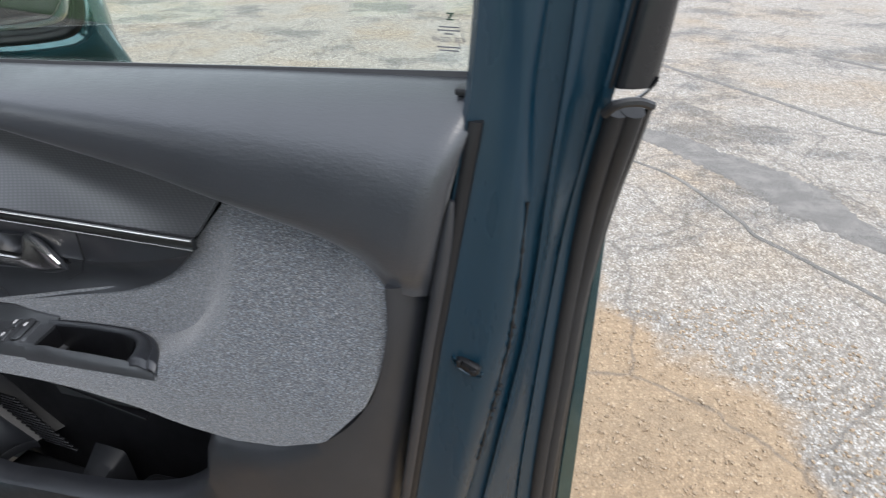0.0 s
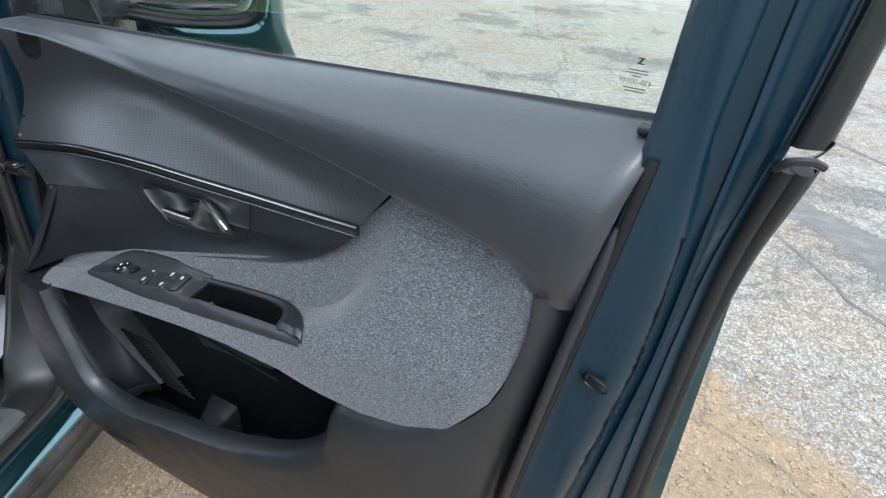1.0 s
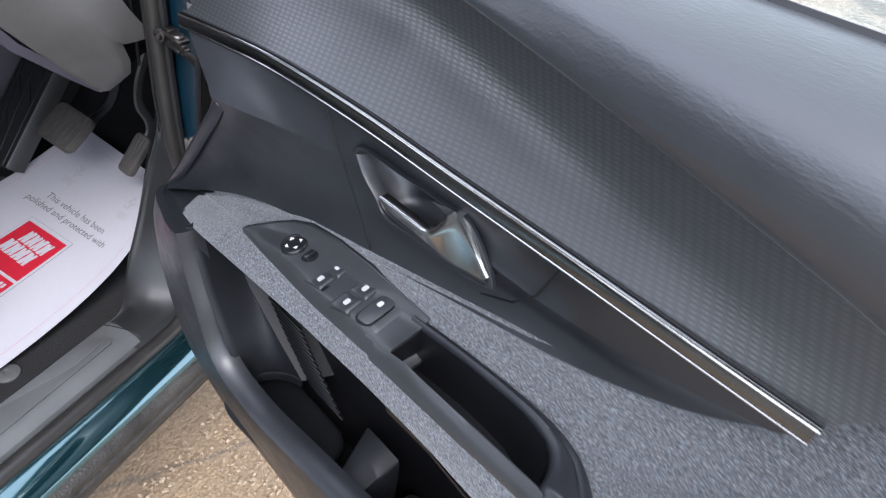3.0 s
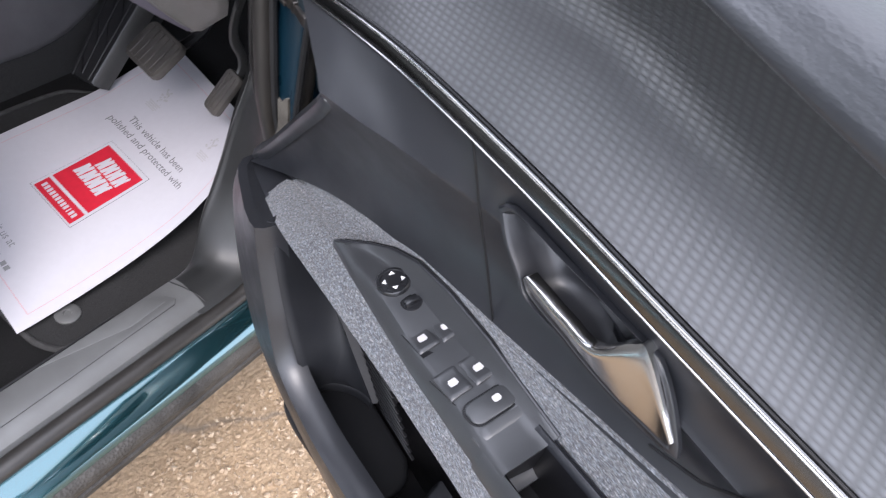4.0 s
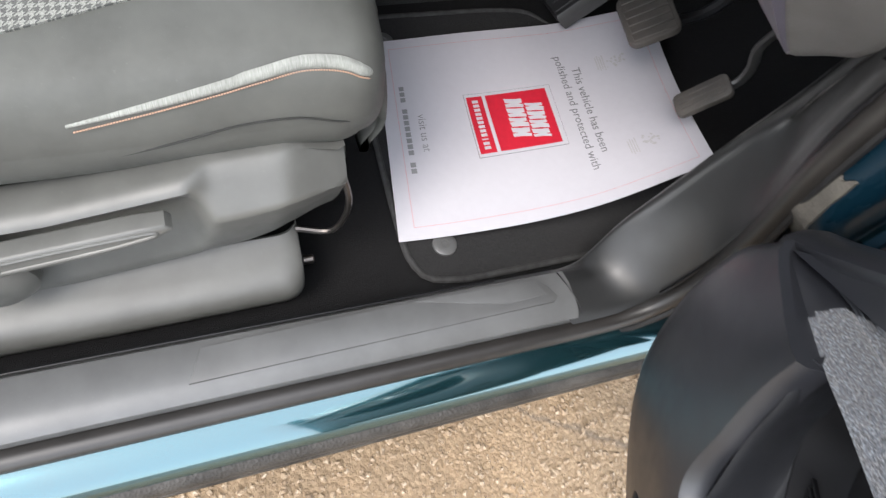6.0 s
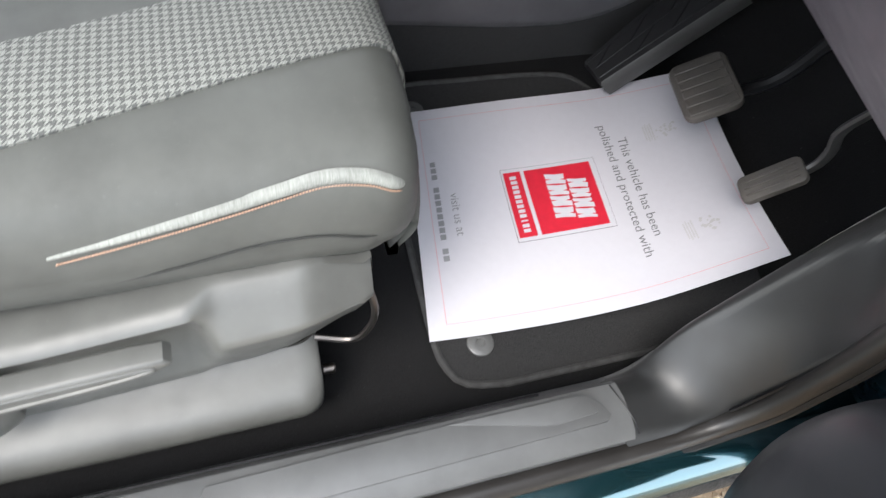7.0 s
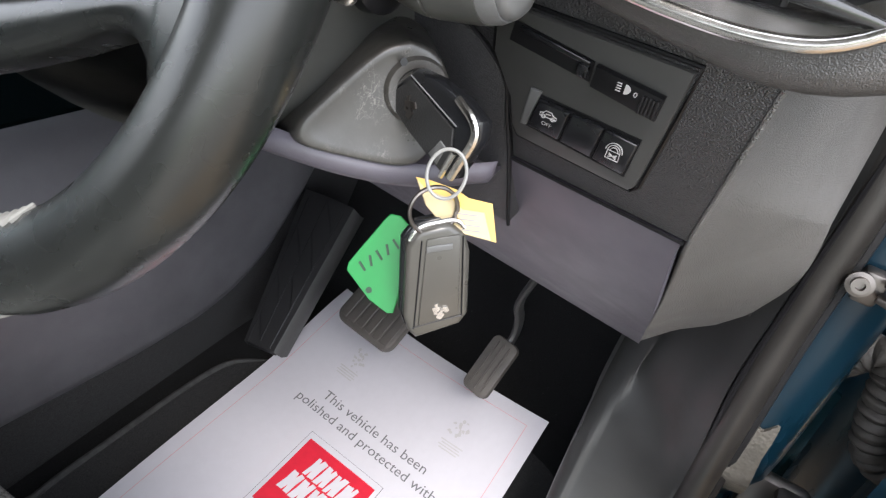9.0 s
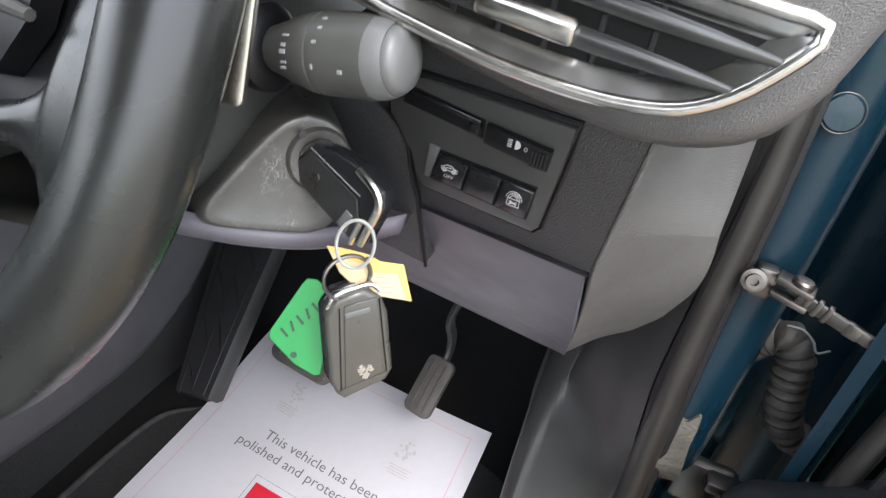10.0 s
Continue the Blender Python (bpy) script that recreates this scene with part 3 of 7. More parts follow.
SILL_Y = np.linspace(-1.1, 1.05, 60)
part("sill_panel", solid(extrude_profile([(-0.932, 0.3660), (-0.918, 0.3655), (-0.906, 0.3625), (-0.895, 0.3570), (-0.886, 0.3495), (-0.8795, 0.3405), (-0.877, 0.3330), (-0.882, 0.327)], np.linspace(-1.1, 1.5, 60)), (-0.03, 0, -0.01)), PAINT, car, "glossy teal painted sill")
part("lower_sill", solid(extrude_profile([(-0.888, 0.3350), (-0.877, 0.3345), (-0.871, 0.3305), (-0.8675, 0.322), (-0.8675, 0.309), (-0.8715, 0.303), (-0.8730, 0.300), (-0.8685, 0.297), (-0.8675, 0.290), (-0.871, 0.28), (-0.890, 0.235), (-0.94, 0.19), (-1.0, 0.17)], np.linspace(-1.1, 1.5, 60)), (-0.03, 0, 0.0)), MUDDY, car, "textured black lower sill moulding caked with dry mud")
part("sill_flange", solid(extrude_profile([(-1.0, 0.372), (-0.950, 0.376), (-0.943, 0.370), (-0.936, 0.356), (-0.932, 0.335)], SILL_Y), (-0.01, 0, -0.05)), BLACK, car)
SEAL_PATH = [(-0.9290, y, 0.3665) for y in np.linspace(-1.1, 0.76, 24)] + [(-0.930, 0.815, 0.369), (-0.931, 0.862, 0.392), (-0.931, 0.890, 0.452), (-0.934, 0.891, 0.52), (-0.9375, 0.882, 0.60), (-0.9450, 0.868, 0.69), (-0.951, 0.866, 0.80), (-0.953, 0.864, 0.90), (-0.9565, 0.864, 0.97), (-0.962, 0.862, 1.05), (-0.98, 0.84, 1.3)]
part("door_seal", tube(curve(SEAL_PATH, 150), 0.0128, 14), SEAL, car, "dusty black rubber door seal")
part("seal_lip", tube([(p[0] + 0.013, p[1] + 0.002, p[2] - 0.0085) for p in curve(SEAL_PATH, 150)], 0.0052, 8), RUBBER, car, "thin dark lip of the door seal")
part("tread_plate", solid(extrude_profile([(-1.022, 0.345), (-1.016, 0.368), (-1.004, 0.389), (-0.985, 0.395), (-0.962, 0.3945), (-0.948, 0.3915), (-0.940, 0.3850), (-0.9375, 0.37)], np.linspace(-1.0, 0.752, 50)), (0, 0, -0.012)), SILL_GREY, car, "grey plastic sill tread")
INSERT = [(-0.957, 0.289), (-0.960, 0.50), (-0.9635, 0.722), (-0.970, 0.729), (-0.984, 0.722), (-0.996, 0.708), (-0.999, 0.69), (-0.9985, 0.50), (-0.994, 0.305)]
part("tread_insert", moved(prism(INSERT, 0.0022, 0.0010), Matrix.Translation((0, 0, 0.3940))), SILL_GREY, car, "raised panel of the sill tread")
part("tread_crease", moved(prism([(-0.9985, 0.545), (-0.9975, 0.70), (-0.994, 0.706), (-0.975, 0.715), (-0.972, 0.66)], 0.0016, 0.0007), Matrix.Translation((0, 0, 0.3956))), SILL_GREY, car)
part("tread_groove", tube([(-0.9572 - 0.0148 * (y - 0.289) / 0.433 * 0.45, y, 0.3947) for y in np.linspace(0.289, 0.722, 30)], 0.0007, 6), BLACK, car)
part("tread_line", tube([(-1.012, y, 0.3800) for y in np.linspace(-0.9, 0.66, 30)], 0.0016, 6), BLACK, car)


KICK_OUT = [(-0.9425, 0.738, 0.3855), (-0.9425, 0.80, 0.388), (-0.943, 0.855, 0.405), (-0.946, 0.884, 0.462), (-0.9475, 0.886, 0.53), (-0.949, 0.877, 0.605), (-0.9590, 0.863, 0.69), (-0.9640, 0.859, 0.745), (-0.9640, 0.858, 0.82), (-0.9635, 0.856, 0.90), (-0.9635, 0.855, 1.02)]
KICK_IN = [(-1.019, 0.745, 0.374), (-1.024, 0.785, 0.387), (-1.033, 0.825, 0.436), (-1.041, 0.868, 0.505), (-1.045, 0.905, 0.592), (-1.046, 0.930, 0.65), (-1.044, 0.940, 0.70), (-1.038, 0.945, 0.78), (-1.038, 0.945, 0.86), (-1.038, 0.945, 0.94), (-1.038, 0.945, 1.02)]
kick = []
INWARD = Vector((-0.45, 0.80, -0.40))
STEPS = [0.0, 0.05, 0.10, 0.16, 0.22, 0.30, 0.40, 0.50, 0.56, 0.62, 0.66, 0.70, 0.74, 0.78, 0.82, 0.86, 0.90, 0.93, 0.96, 1.0]
TREAD = ((-0.940, 0.385), (-0.948, 0.3915), (-0.962, 0.3945), (-0.976, 0.3942), (-0.985, 0.3948), (-0.994, 0.3925), (-1.002, 0.3895), (-1.008, 0.383), (-1.014, 0.372), (-1.016, 0.366), (-1.018, 0.360), (-1.020, 0.352), (-1.022, 0.345))
TREAD_AT = [(lerp(t, np.linspace(0, 1, 9), [p[0] for p in TREAD[:9]]), lerp(t, np.linspace(0, 1, 9), [p[1] for p in TREAD[:9]])) for t in STEPS] + list(TREAD[9:])
for k, (a, b) in enumerate(zip(matched(KICK_OUT, 56), matched(KICK_IN, 56))):
    a, b = Vector(a), Vector(b)
    bulge = Vector((0.001, -0.002, 0.0085)) * (1 - ease(k, 0, 12)) + Vector((0.002, -0.006, 0.006)) * ease(k, 2, 18)
    deep, spine = ease(k, 25, 33), lerp(k, [12, 20, 34, 56], [0.97, 0.94, 0.80, 0.70])
    col = []
    for t in STEPS:
        dip = 0.022 * deep * ease(t, 0.16, 0.30) * (1 - ease(t, spine - 0.10, spine - 0.03)) + 0.020 * ease(k, 12, 24) * ease(t, spine + 0.03, spine + 0.12)
        lip = 0.0035 * ease(k, 10, 20) * max(0.0, 1 - abs(t - spine) / 0.05)
        col.append(a + (b - a) * t + bulge * math.sin(math.pi * t) + INWARD * (dip - lip))
    low = Vector((-1.046, b.y + 0.03, min(b.z - 0.02, 0.33 + 0.35 * max(0.0, b.y - 0.8))))
    col += [b + Vector((-0.005, 0.004, -0.004)), b + Vector((-0.007, 0.012, -0.014)), b * 0.5 + low * 0.5, low]
    stay = 1 - ease(k, 0, 13)
    kick.append([Vector((x, p.y + (a.y - p.y) * stay * 0.8, z - 0.0008)) * stay + p * (1 - stay) if stay > 0 else p for p, (x, z) in zip(col, TREAD_AT)])
part("kick_panel", solid(kick, (0.006, 0.006, -0.006)), KICK_GREY, car, "smooth grey lower pillar trim", 60)
out_line = curve(KICK_OUT, 80)
part("seal_groove", tube([(p[0] + 0.0035, p[1] - 0.001, p[2] + 0.001) for p in out_line[14:]], 0.0024, 6), BLACK, car, "dark slot between trim and seal")
part("trim_groove", tube([(p[0] - 0.0150, p[1] - 0.0015, p[2]) for p in out_line if p[2] > 0.79], 0.0022, 6), BLACK, car)
part("tread_joint", tube(curve([(-1.002, 0.742, 0.3925), (-0.99, 0.744, 0.3962), (-0.975, 0.749, 0.3962), (-0.957, 0.754, 0.3945), (-0.943, 0.757, 0.388)], 20), 0.0007, 6), BLACK, car)


def pillar_rows():
    """Painted front pillar that carries the hinges; faces the open door."""
    rows = []
    for z in np.linspace(0.36, 1.35, 30):
        s = 0.0 if z > 0.64 else -(0.64 - z) * 0.75
        rows.append([(-0.960, 0.886 - s, z), (-0.948, 0.881 - s, z), (-0.936, 0.875 - s, z), (-0.920, 0.873 - s, z), (-0.905, 0.878 - s, z), (-0.895, 0.893 - s, z), (-0.890, 0.92, z), (-0.884, 0.98, z)] + [(-0.884 + (x + 0.884) * (1 - ease(z, 0.96, 1.0)), 0.98 + (y - 0.98) * (1 - ease(z, 0.96, 1.0)) + 0.02 * k * ease(z, 0.96, 1.0), z) for k, (x, y) in enumerate(((-0.855, 1.03), (-0.815, 1.045), (-0.788, 1.03), (-0.768, 0.993)))])
    return rows


part("front_pillar", solid(pillar_rows(), (-0.01, 0.03, 0)), JAMB, car, "dusty teal painted door pillar", 180)
part("front_wing", solid([[(-0.762 - 0.3 * (y - 1.0) ** 2, y, z) for y in np.linspace(0.993, 1.6, 8)] for z in np.linspace(0.3, 0.98, 10)], (-0.02, 0, 0)), PAINT, car)
part("plug", moved(lathe([(0.0, 0.0), (0.012, 0.0), (0.0125, 0.0015), (0.011, 0.003), (0.0, 0.0032)], 20), pose(-0.9285, 0.8735, 0.971, 85, 0, 4)), JAMB, car, "round painted blanking plug")
part("plug_ring", moved(tube([(0.0128 * math.cos(a), 0.0128 * math.sin(a), 0.0018) for a in np.linspace(0, math.tau, 32, endpoint=False)], 0.0006, 6, True), pose(-0.9285, 0.8735, 0.971, 85, 0, 4)), DUST, car)
part("sealer_patch", solid([[(lerp(b, [0, 0.35, 1], [-0.934, -0.935, -0.930]) + lerp(b, [0, 0.15, 1], [0.019, 0.021, 0.026]) * a, 0.8685 + 0.002 * a * a + 0.75 * max(0.0, 0.095 * b - 0.058 - 0.010 * a), 0.698 + 0.010 * a + 0.003 * math.sin(9 * a) * (1 - b) - 0.095 * b) for a in np.linspace(0, 1, 10)] for b in np.linspace(0, 1, 12)], (0, 0.004, 0)), SEALER, car, "dusty pale seam sealer")

# floor pan, toe board, tunnel, firewall and roof
FLOOR_PROFILE = [(-0.9, 0.285), (0.2, 0.285), (0.62, 0.288), (0.9, 0.299), (1.14, 0.314), (1.23, 0.39), (1.36, 0.62), (1.42, 0.95)]
part("floor_pan", solid([[(x, y, z) for y, z in FLOOR_PROFILE] for x in np.linspace(-1.63, -0.99, 8)], (0, 0.01, -0.03)), CARPET, car, "black carpeted footwell floor")
part("roof", solid([[(x, y, 1.56 - 0.05 * (x + 1.7) ** 2 - 0.03 * abs(y)) for y in np.linspace(-2.6, 0.45, 8)] for x in np.linspace(-2.38, -1.02, 8)], (0, 0, 0.03)), SEAT_GREY, car, "pale headlining under the roof")
part("rear_flank", solid([[(-0.945 + 0.045 * math.sin(math.pi * (z - 0.25) / 0.85) + (0.0 if z < 0.9 else -0.1 * (z - 0.9)), y, z) for y in np.linspace(-2.6, -0.62, 10)] for z in np.linspace(0.30, 1.02, 14)], (-0.02, 0, 0)), PAINT, car, "teal rear door and flank")
part("flank_handle", box((0.03, 0.22, 0.026), (-0.892, -0.80, 0.93), 0.01, 3), PAINT, car, "body coloured outer door handle")
part("centre_pillar", solid([[(x - 0.16 * max(0.0, z - 1.0), y - 0.10 * (z - 0.35), z) for x, y in ((-0.955, -0.62), (-0.94, -0.60), (-0.945, -0.52), (-0.97, -0.50))] for z in np.linspace(0.36, 1.53, 14)], (-0.03, 0, 0)), JAMB, car, "dusty teal centre pillar")
part("screen_pillar", tube(curve([(-0.925, 1.06, 0.98), (-0.97, 0.80, 1.20), (-1.01, 0.52, 1.40), (-1.03, 0.42, 1.50)], 20), 0.03, 10), PAINT, car, "teal windscreen pillar")
part("far_side", solid([[(-2.42, y, z) for y in np.linspace(-2.6, 2.2, 8)] for z in np.linspace(0.25, 1.0, 4)], (-0.03, 0, 0)), PAINT, car)
part("rear_bulkhead", solid([[(x, -2.6, z) for x in np.linspace(-2.4, -0.92, 5)] for z in np.linspace(0.25, 1.0, 4)], (0, -0.03, 0)), PAINT, car)
part("firewall", solid([[(x, 1.45, z) for x in np.linspace(-2.4, -0.9, 5)] for z in np.linspace(0.2, 1.0, 4)], (0, 0.03, 0)), CARPET, car)
part("rear_floor", solid([[(x, y, 0.28) for y in (-2.6, -0.9)] for x in (-2.4, -0.97)], (0, 0, -0.03)), CARPET, car)
part("passenger_floor", solid([[(x, y, 0.28) for y in (-0.9, 1.45)] for x in (-2.4, -1.62)], (0, 0, -0.03)), CARPET, car)
part("bonnet", solid([[(x, y, 1.0 - 0.08 * (y - 1.3)) for y in np.linspace(1.3, 1.7, 5)] for x in np.linspace(-2.4, -1.0, 5)], (0, 0, -0.02)), PAINT, car)

# centre console beside the footwell
console = thing("centre_console", "grey and black centre console side beside the footwell", "console")


def console_low(y):
    """Height at which the grey side panel ends and the carpet begins."""
    return lerp(y, [-0.2, 0.6, 0.82, 0.93, 1.0, 1.06, 1.12, 1.2, 1.3], [0.395, 0.380, 0.364, 0.366, 0.385, 0.424, 0.49, 0.60, 0.75])


part("lower_side", solid([[(-1.585 + 0.03 * ease(y, 0.9, 1.3), y, 0.27), (-1.592, y, 0.27 + 0.4 * (console_low(y) - 0.27)), (-1.602, y, console_low(y) + 0.006)] for y in np.linspace(-0.2, 1.35, 40)], (-0.02, 0, 0)), SIDE_CARPET, console, "black carpeted lower side")
part("side_panel", solid([[(x, y, (console_low(y) + dz) if k < 3 else max(z, console_low(y) + 0.02 + 0.03 * k)) for k, (x, dz, z) in enumerate(((-1.606, -0.004, 0), (-1.598, 0.002, 0), (-1.597, 0.014, 0), (-1.600, 0, 0.50), (-1.612, 0, 0.60), (-1.635, 0, 0.66), (-1.67, 0, 0.68)))] for y in np.linspace(-0.2, 1.3, 44)], (-0.02, 0, 0)), CONSOLE_GREY, console, "smooth mid-grey side panel", 60)
part("upper_panel", solid([[(x, y, z + 0.20 * ease(y, 0.4, 1.0)) for x, z in ((-1.632, 0.665), (-1.622, 0.69), (-1.63, 0.74), (-1.68, 0.76), (-1.75, 0.76))] for y in np.linspace(-0.2, 1.2, 24)], (-0.02, 0, 0)), DASH_DARK, console)


# ---- the open driver's door: x along the door from its hinges, y outwards, z up ----
door = part("door", box((0.80, 0.045, 0.60), (0.55, 0.068, 0.78), 0.01), BLACK, car, "open driver's door with grey trim, fabric armrest and teal frame")
door.matrix_local = pose(-0.93, 0.85, 0, 0, 0, -19.5)

STRIP = [(0.150, 0.951), (0.217, 0.964), (0.30, 0.978), (0.41, 0.987), (0.51, 0.990), (0.60, 0.993), (0.68, 0.995), (0.748, 0.997)]
PADLOW = [(0.16, 1.118), (0.29, 1.120), (0.39, 1.111), (0.48, 1.098), (0.567, 1.086), (0.645, 1.073), (0.72, 1.060), (0.787, 1.044), (0.887, 1.021), (0.927, 1.007), (0.95, 0.988), (0.984, 0.985)]
BELT = [(0.16, 1.120), (0.616, 1.140), (1.031, 1.162)]
FABTOP = [(0.085, 0.705), (0.115, 0.725), (0.21, 0.776), (0.31, 0.811), (0.42, 0.842), (0.487, 0.862), (0.56, 0.884), (0.616, 0.900), (0.655, 0.915), (0.69, 0.936), (0.718, 0.963), (0.748, 0.998), (0.787, 1.043)]
FABBOT = [(0.085, 0.698), (0.13, 0.708), (0.228, 0.736), (0.359, 0.757), (0.474, 0.775), (0.577, 0.790), (0.669, 0.796), (0.73, 0.788), (0.784, 0.785), (0.84, 0.795), (0.892, 0.818), (0.927, 0.853), (0.944, 0.896), (0.954, 0.950)]
REAR = [(0.33, 0.90), (0.50, 0.917), (0.69, 0.943), (0.855, 0.968), (0.99, 0.990), (1.10, 1.011), (1.162, 1.031)]


def along(u, line):
    return lerp(u, [p[0] for p in line], [p[1] for p in line])


def rear_u(z):
    return lerp(z, [p[0] for p in REAR], [p[1] for p in REAR])


def pad_rows():
    rows = []
    for k in np.linspace(0, 1, 70):
        u0 = 0.165 + 0.82 * k
        zl = along(u0, PADLOW)
        zt = along(min(u0 + 0.045 * k, 1.03), BELT)
        h, fat = zt - zl, ease(u0, 0.15, 0.75)
        col = []
        for f, n in ((0.0, 0.020), (0.004, 0.038), (0.025, 0.047), (0.06, 0.0545), (0.11, 0.0605), (0.18, 0.0645), (0.30, 0.0675), (0.46, 0.0690), (0.60, 0.0675), (0.71, 0.062), (0.80, 0.053), (0.88, 0.040), (0.94, 0.026), (0.98, 0.012), (1.0, 0.0)):
            z = zl + h * f
            u = u0 + (rear_u(z) - 0.985) * ease(k, 0.75, 1.0)
            fade = 1 - 0.12 * ease(k, 0.985, 1.0)
            n = n + (max(n, 0.056) - n) * ease(k, 0.86, 0.97) * (f < 0.5)
            n *= 1 - 0.45 * (1 - fat) * ease(f, 0.05, 0.5)
            col.append((u, -(0.002 + n * fade), z))
        rows.append(col)
    return rows


part("upper_pad", solid(pad_rows(), (0, 0.02, -0.004)), PAD, door, "soft dark grey grained upper pad", 180)


carbon_rows = []
for a, b in zip(matched(STRIP, 60), matched([(0.075, 1.10), (0.19, 1.122), (0.29, 1.124), (0.42, 1.112), (0.53, 1.096), (0.62, 1.080), (0.70, 1.066), (0.787, 1.047)], 60)):
    carbon_rows.append([(a[0] + (b[0] - a[0]) * t, -(0.046 - lerp(a[0], [0.40, 0.60, 0.748], [0.050, 0.018, 0.002]) * math.sin(math.pi / 2 * min(1.0, t / 0.55))), a[1] + (b[1] - a[1]) * t) for t in np.linspace(0.0, 1, 12)])
part("woven_panel", solid(carbon_rows, (0, 0.008, 0)), CARBON, door, "dark woven-look trim panel")
part("trim_band", solid([[(u, -n, z + d) for n, d in ((0.0470, 0.0008), (0.0496, -0.0004), (0.0503, -0.0016), (0.0500, -0.0060), (0.0503, -0.0106), (0.0496, -0.0120), (0.0475, -0.0128))] for u, z in matched(STRIP, 60)], (0, 0.006, 0)), SMOKED, door, "smoked dark metal trim band", 60)
for d, r in ((-0.0002, 0.0004), (-0.0121, 0.0006)):
    part("band_edge", tube([(u, -0.0502, z + d) for u, z in matched(STRIP, 60)], r, 6), LEVER, door, "thin bright edge of the trim band")
part("band_shadow", tube([(u, -0.0484, z + 0.0014) for u, z in matched(STRIP, 70)], 0.0009, 6), BLACK, door)
part("band_lip", tube([(u, -0.0490, z - 0.0134) for u, z in matched(STRIP, 70)], 0.0008, 6), PLASTIC, door)
part("chrome_strip", tube([(u, -0.0502, z - 0.0012) for u, z in matched(STRIP, 70)], [0.0004 + 0.0010 * ease(k, 20, 66) for k in range(71)], 8), CHROME, door, "thin bright metal trim line")


TOPL = [(0.160, 0.940, 0.047), (0.217, 0.952, 0.048), (0.30, 0.966, 0.048), (0.41, 0.976, 0.048), (0.51, 0.979, 0.048), (0.60, 0.981, 0.048), (0.68, 0.983, 0.048), (0.745, 0.986, 0.048)]
MIDL = [(0.247, 0.918, 0.073), (0.285, 0.924, 0.068), (0.33, 0.927, 0.055), (0.41, 0.928, 0.033), (0.51, 0.930, 0.033), (0.59, 0.936, 0.037), (0.665, 0.951, 0.041), (0.735, 0.974, 0.045)]
BOTL = [(0.083, 0.704, 0.052), (0.21, 0.774, 0.036), (0.31, 0.809, 0.0275), (0.42, 0.840, 0.0275), (0.53, 0.872, 0.0280), (0.62, 0.899, 0.0295), (0.69, 0.934, 0.034), (0.742, 0.980, 0.044)]
OPENING = [(0.400, 0.939), (0.406, 0.946), (0.423, 0.947), (0.443, 0.947), (0.475, 0.949), (0.503, 0.952), (0.511, 0.953), (0.525, 0.945), (0.537, 0.934), (0.546, 0.924), (0.546, 0.918), (0.515, 0.908), (0.468, 0.904), (0.438, 0.902), (0.426, 0.912), (0.410, 0.925)]


def within(x, y, poly):
    odd = False
    for (x0, y0), (x1, y1) in zip(poly, poly[1:] + poly[:1]):
        if (y0 > y) != (y1 > y) and x < x0 + (y - y0) * (x1 - x0) / (y1 - y0):
            odd = not odd
    return odd


lower_rows = []
for a, m, b in zip(matched(TOPL, 220), matched(MIDL, 220), matched(BOTL, 220)):
    dip = 0.007 * ease(m[0], 0.34, 0.42) * (1 - ease(m[0], 0.56, 0.64))
    col = [a + (m - a) * t - np.array((0, 0, dip * math.sin(math.pi * t) ** 0.8)) for t in np.linspace(0, 1, 22, endpoint=False)]
    for t in np.linspace(0, 1, 34):
        q = m + (b - m) * t
        q[2] -= 0.010 * math.sin(math.pi * t) * (1 - ease(m[0], 0.55, 0.72))
        col.append(q)
    lower_rows.append([(u, -n, z) for u, z, n in col])
part("handle_panel", solid(lower_rows, (0, 0.006, 0), lambda c: not within(c.x, c.z, OPENING)), PLASTIC, door, "matt dark plastic panel round the door handle")
FRONT = [(0.150, 0.962, 0.044), (0.160, 0.940, 0.047), (0.21, 0.928, 0.061), (0.240, 0.917, 0.071), (0.243, 0.905, 0.072), (0.20, 0.850, 0.066), (0.14, 0.775, 0.058), (0.095, 0.722, 0.052), (0.074, 0.700, 0.047), (0.064, 0.680, 0.044)]
part("front_return", solid([[(u - d, -(n - e), z + f) for d, e, f in ((-0.004, 0.001, 0.0), (0.002, 0.0005, 0.001), (0.008, 0.006, 0.003), (0.014, 0.018, 0.004), (0.015, 0.034, 0.004), (0.012, 0.05, 0.003))] for u, z, n in matched(FRONT, 60)], (0.004, 0.004, -0.002)), PLASTIC, door)

# armrest and fabric in one swept shape
TOPZ = [(0.085, 0.702), (0.14, 0.728), (0.266, 0.7715), (0.336, 0.7955), (0.39, 0.8015), (0.434, 0.8135), (0.46, 0.8205), (0.5, 0.8255), (0.60, 0.840), (0.704, 0.857), (0.80, 0.86)]

CAB = [(0.085, 0.040, 0.712), (0.2, 0.0465, 0.7535), (0.3, 0.0615, 0.773), (0.4, 0.0700, 0.785), (0.5, 0.0775, 0.806), (0.6, 0.0880, 0.831), (0.7, 0.0955, 0.850), (0.80, 0.097, 0.858)]
EDGE_N = [(0.085, 0.072), (0.2, 0.078), (0.4, 0.081), (0.5, 0.086), (0.6, 0.094), (0.7, 0.101), (0.8, 0.102)]


def cab(u):
    """Where the armrest's top breaks down towards the cabin: across, height, and the start of the slope."""
    nc, zc = along(u, [(p[0], p[1]) for p in CAB]), min(along(u, [(p[0], p[2]) for p in CAB]), along(u, TOPZ) - 0.001)
    return nc, zc, max(0.038, nc - 0.005 - 0.003 * ease(u, 0.49, 0.57))


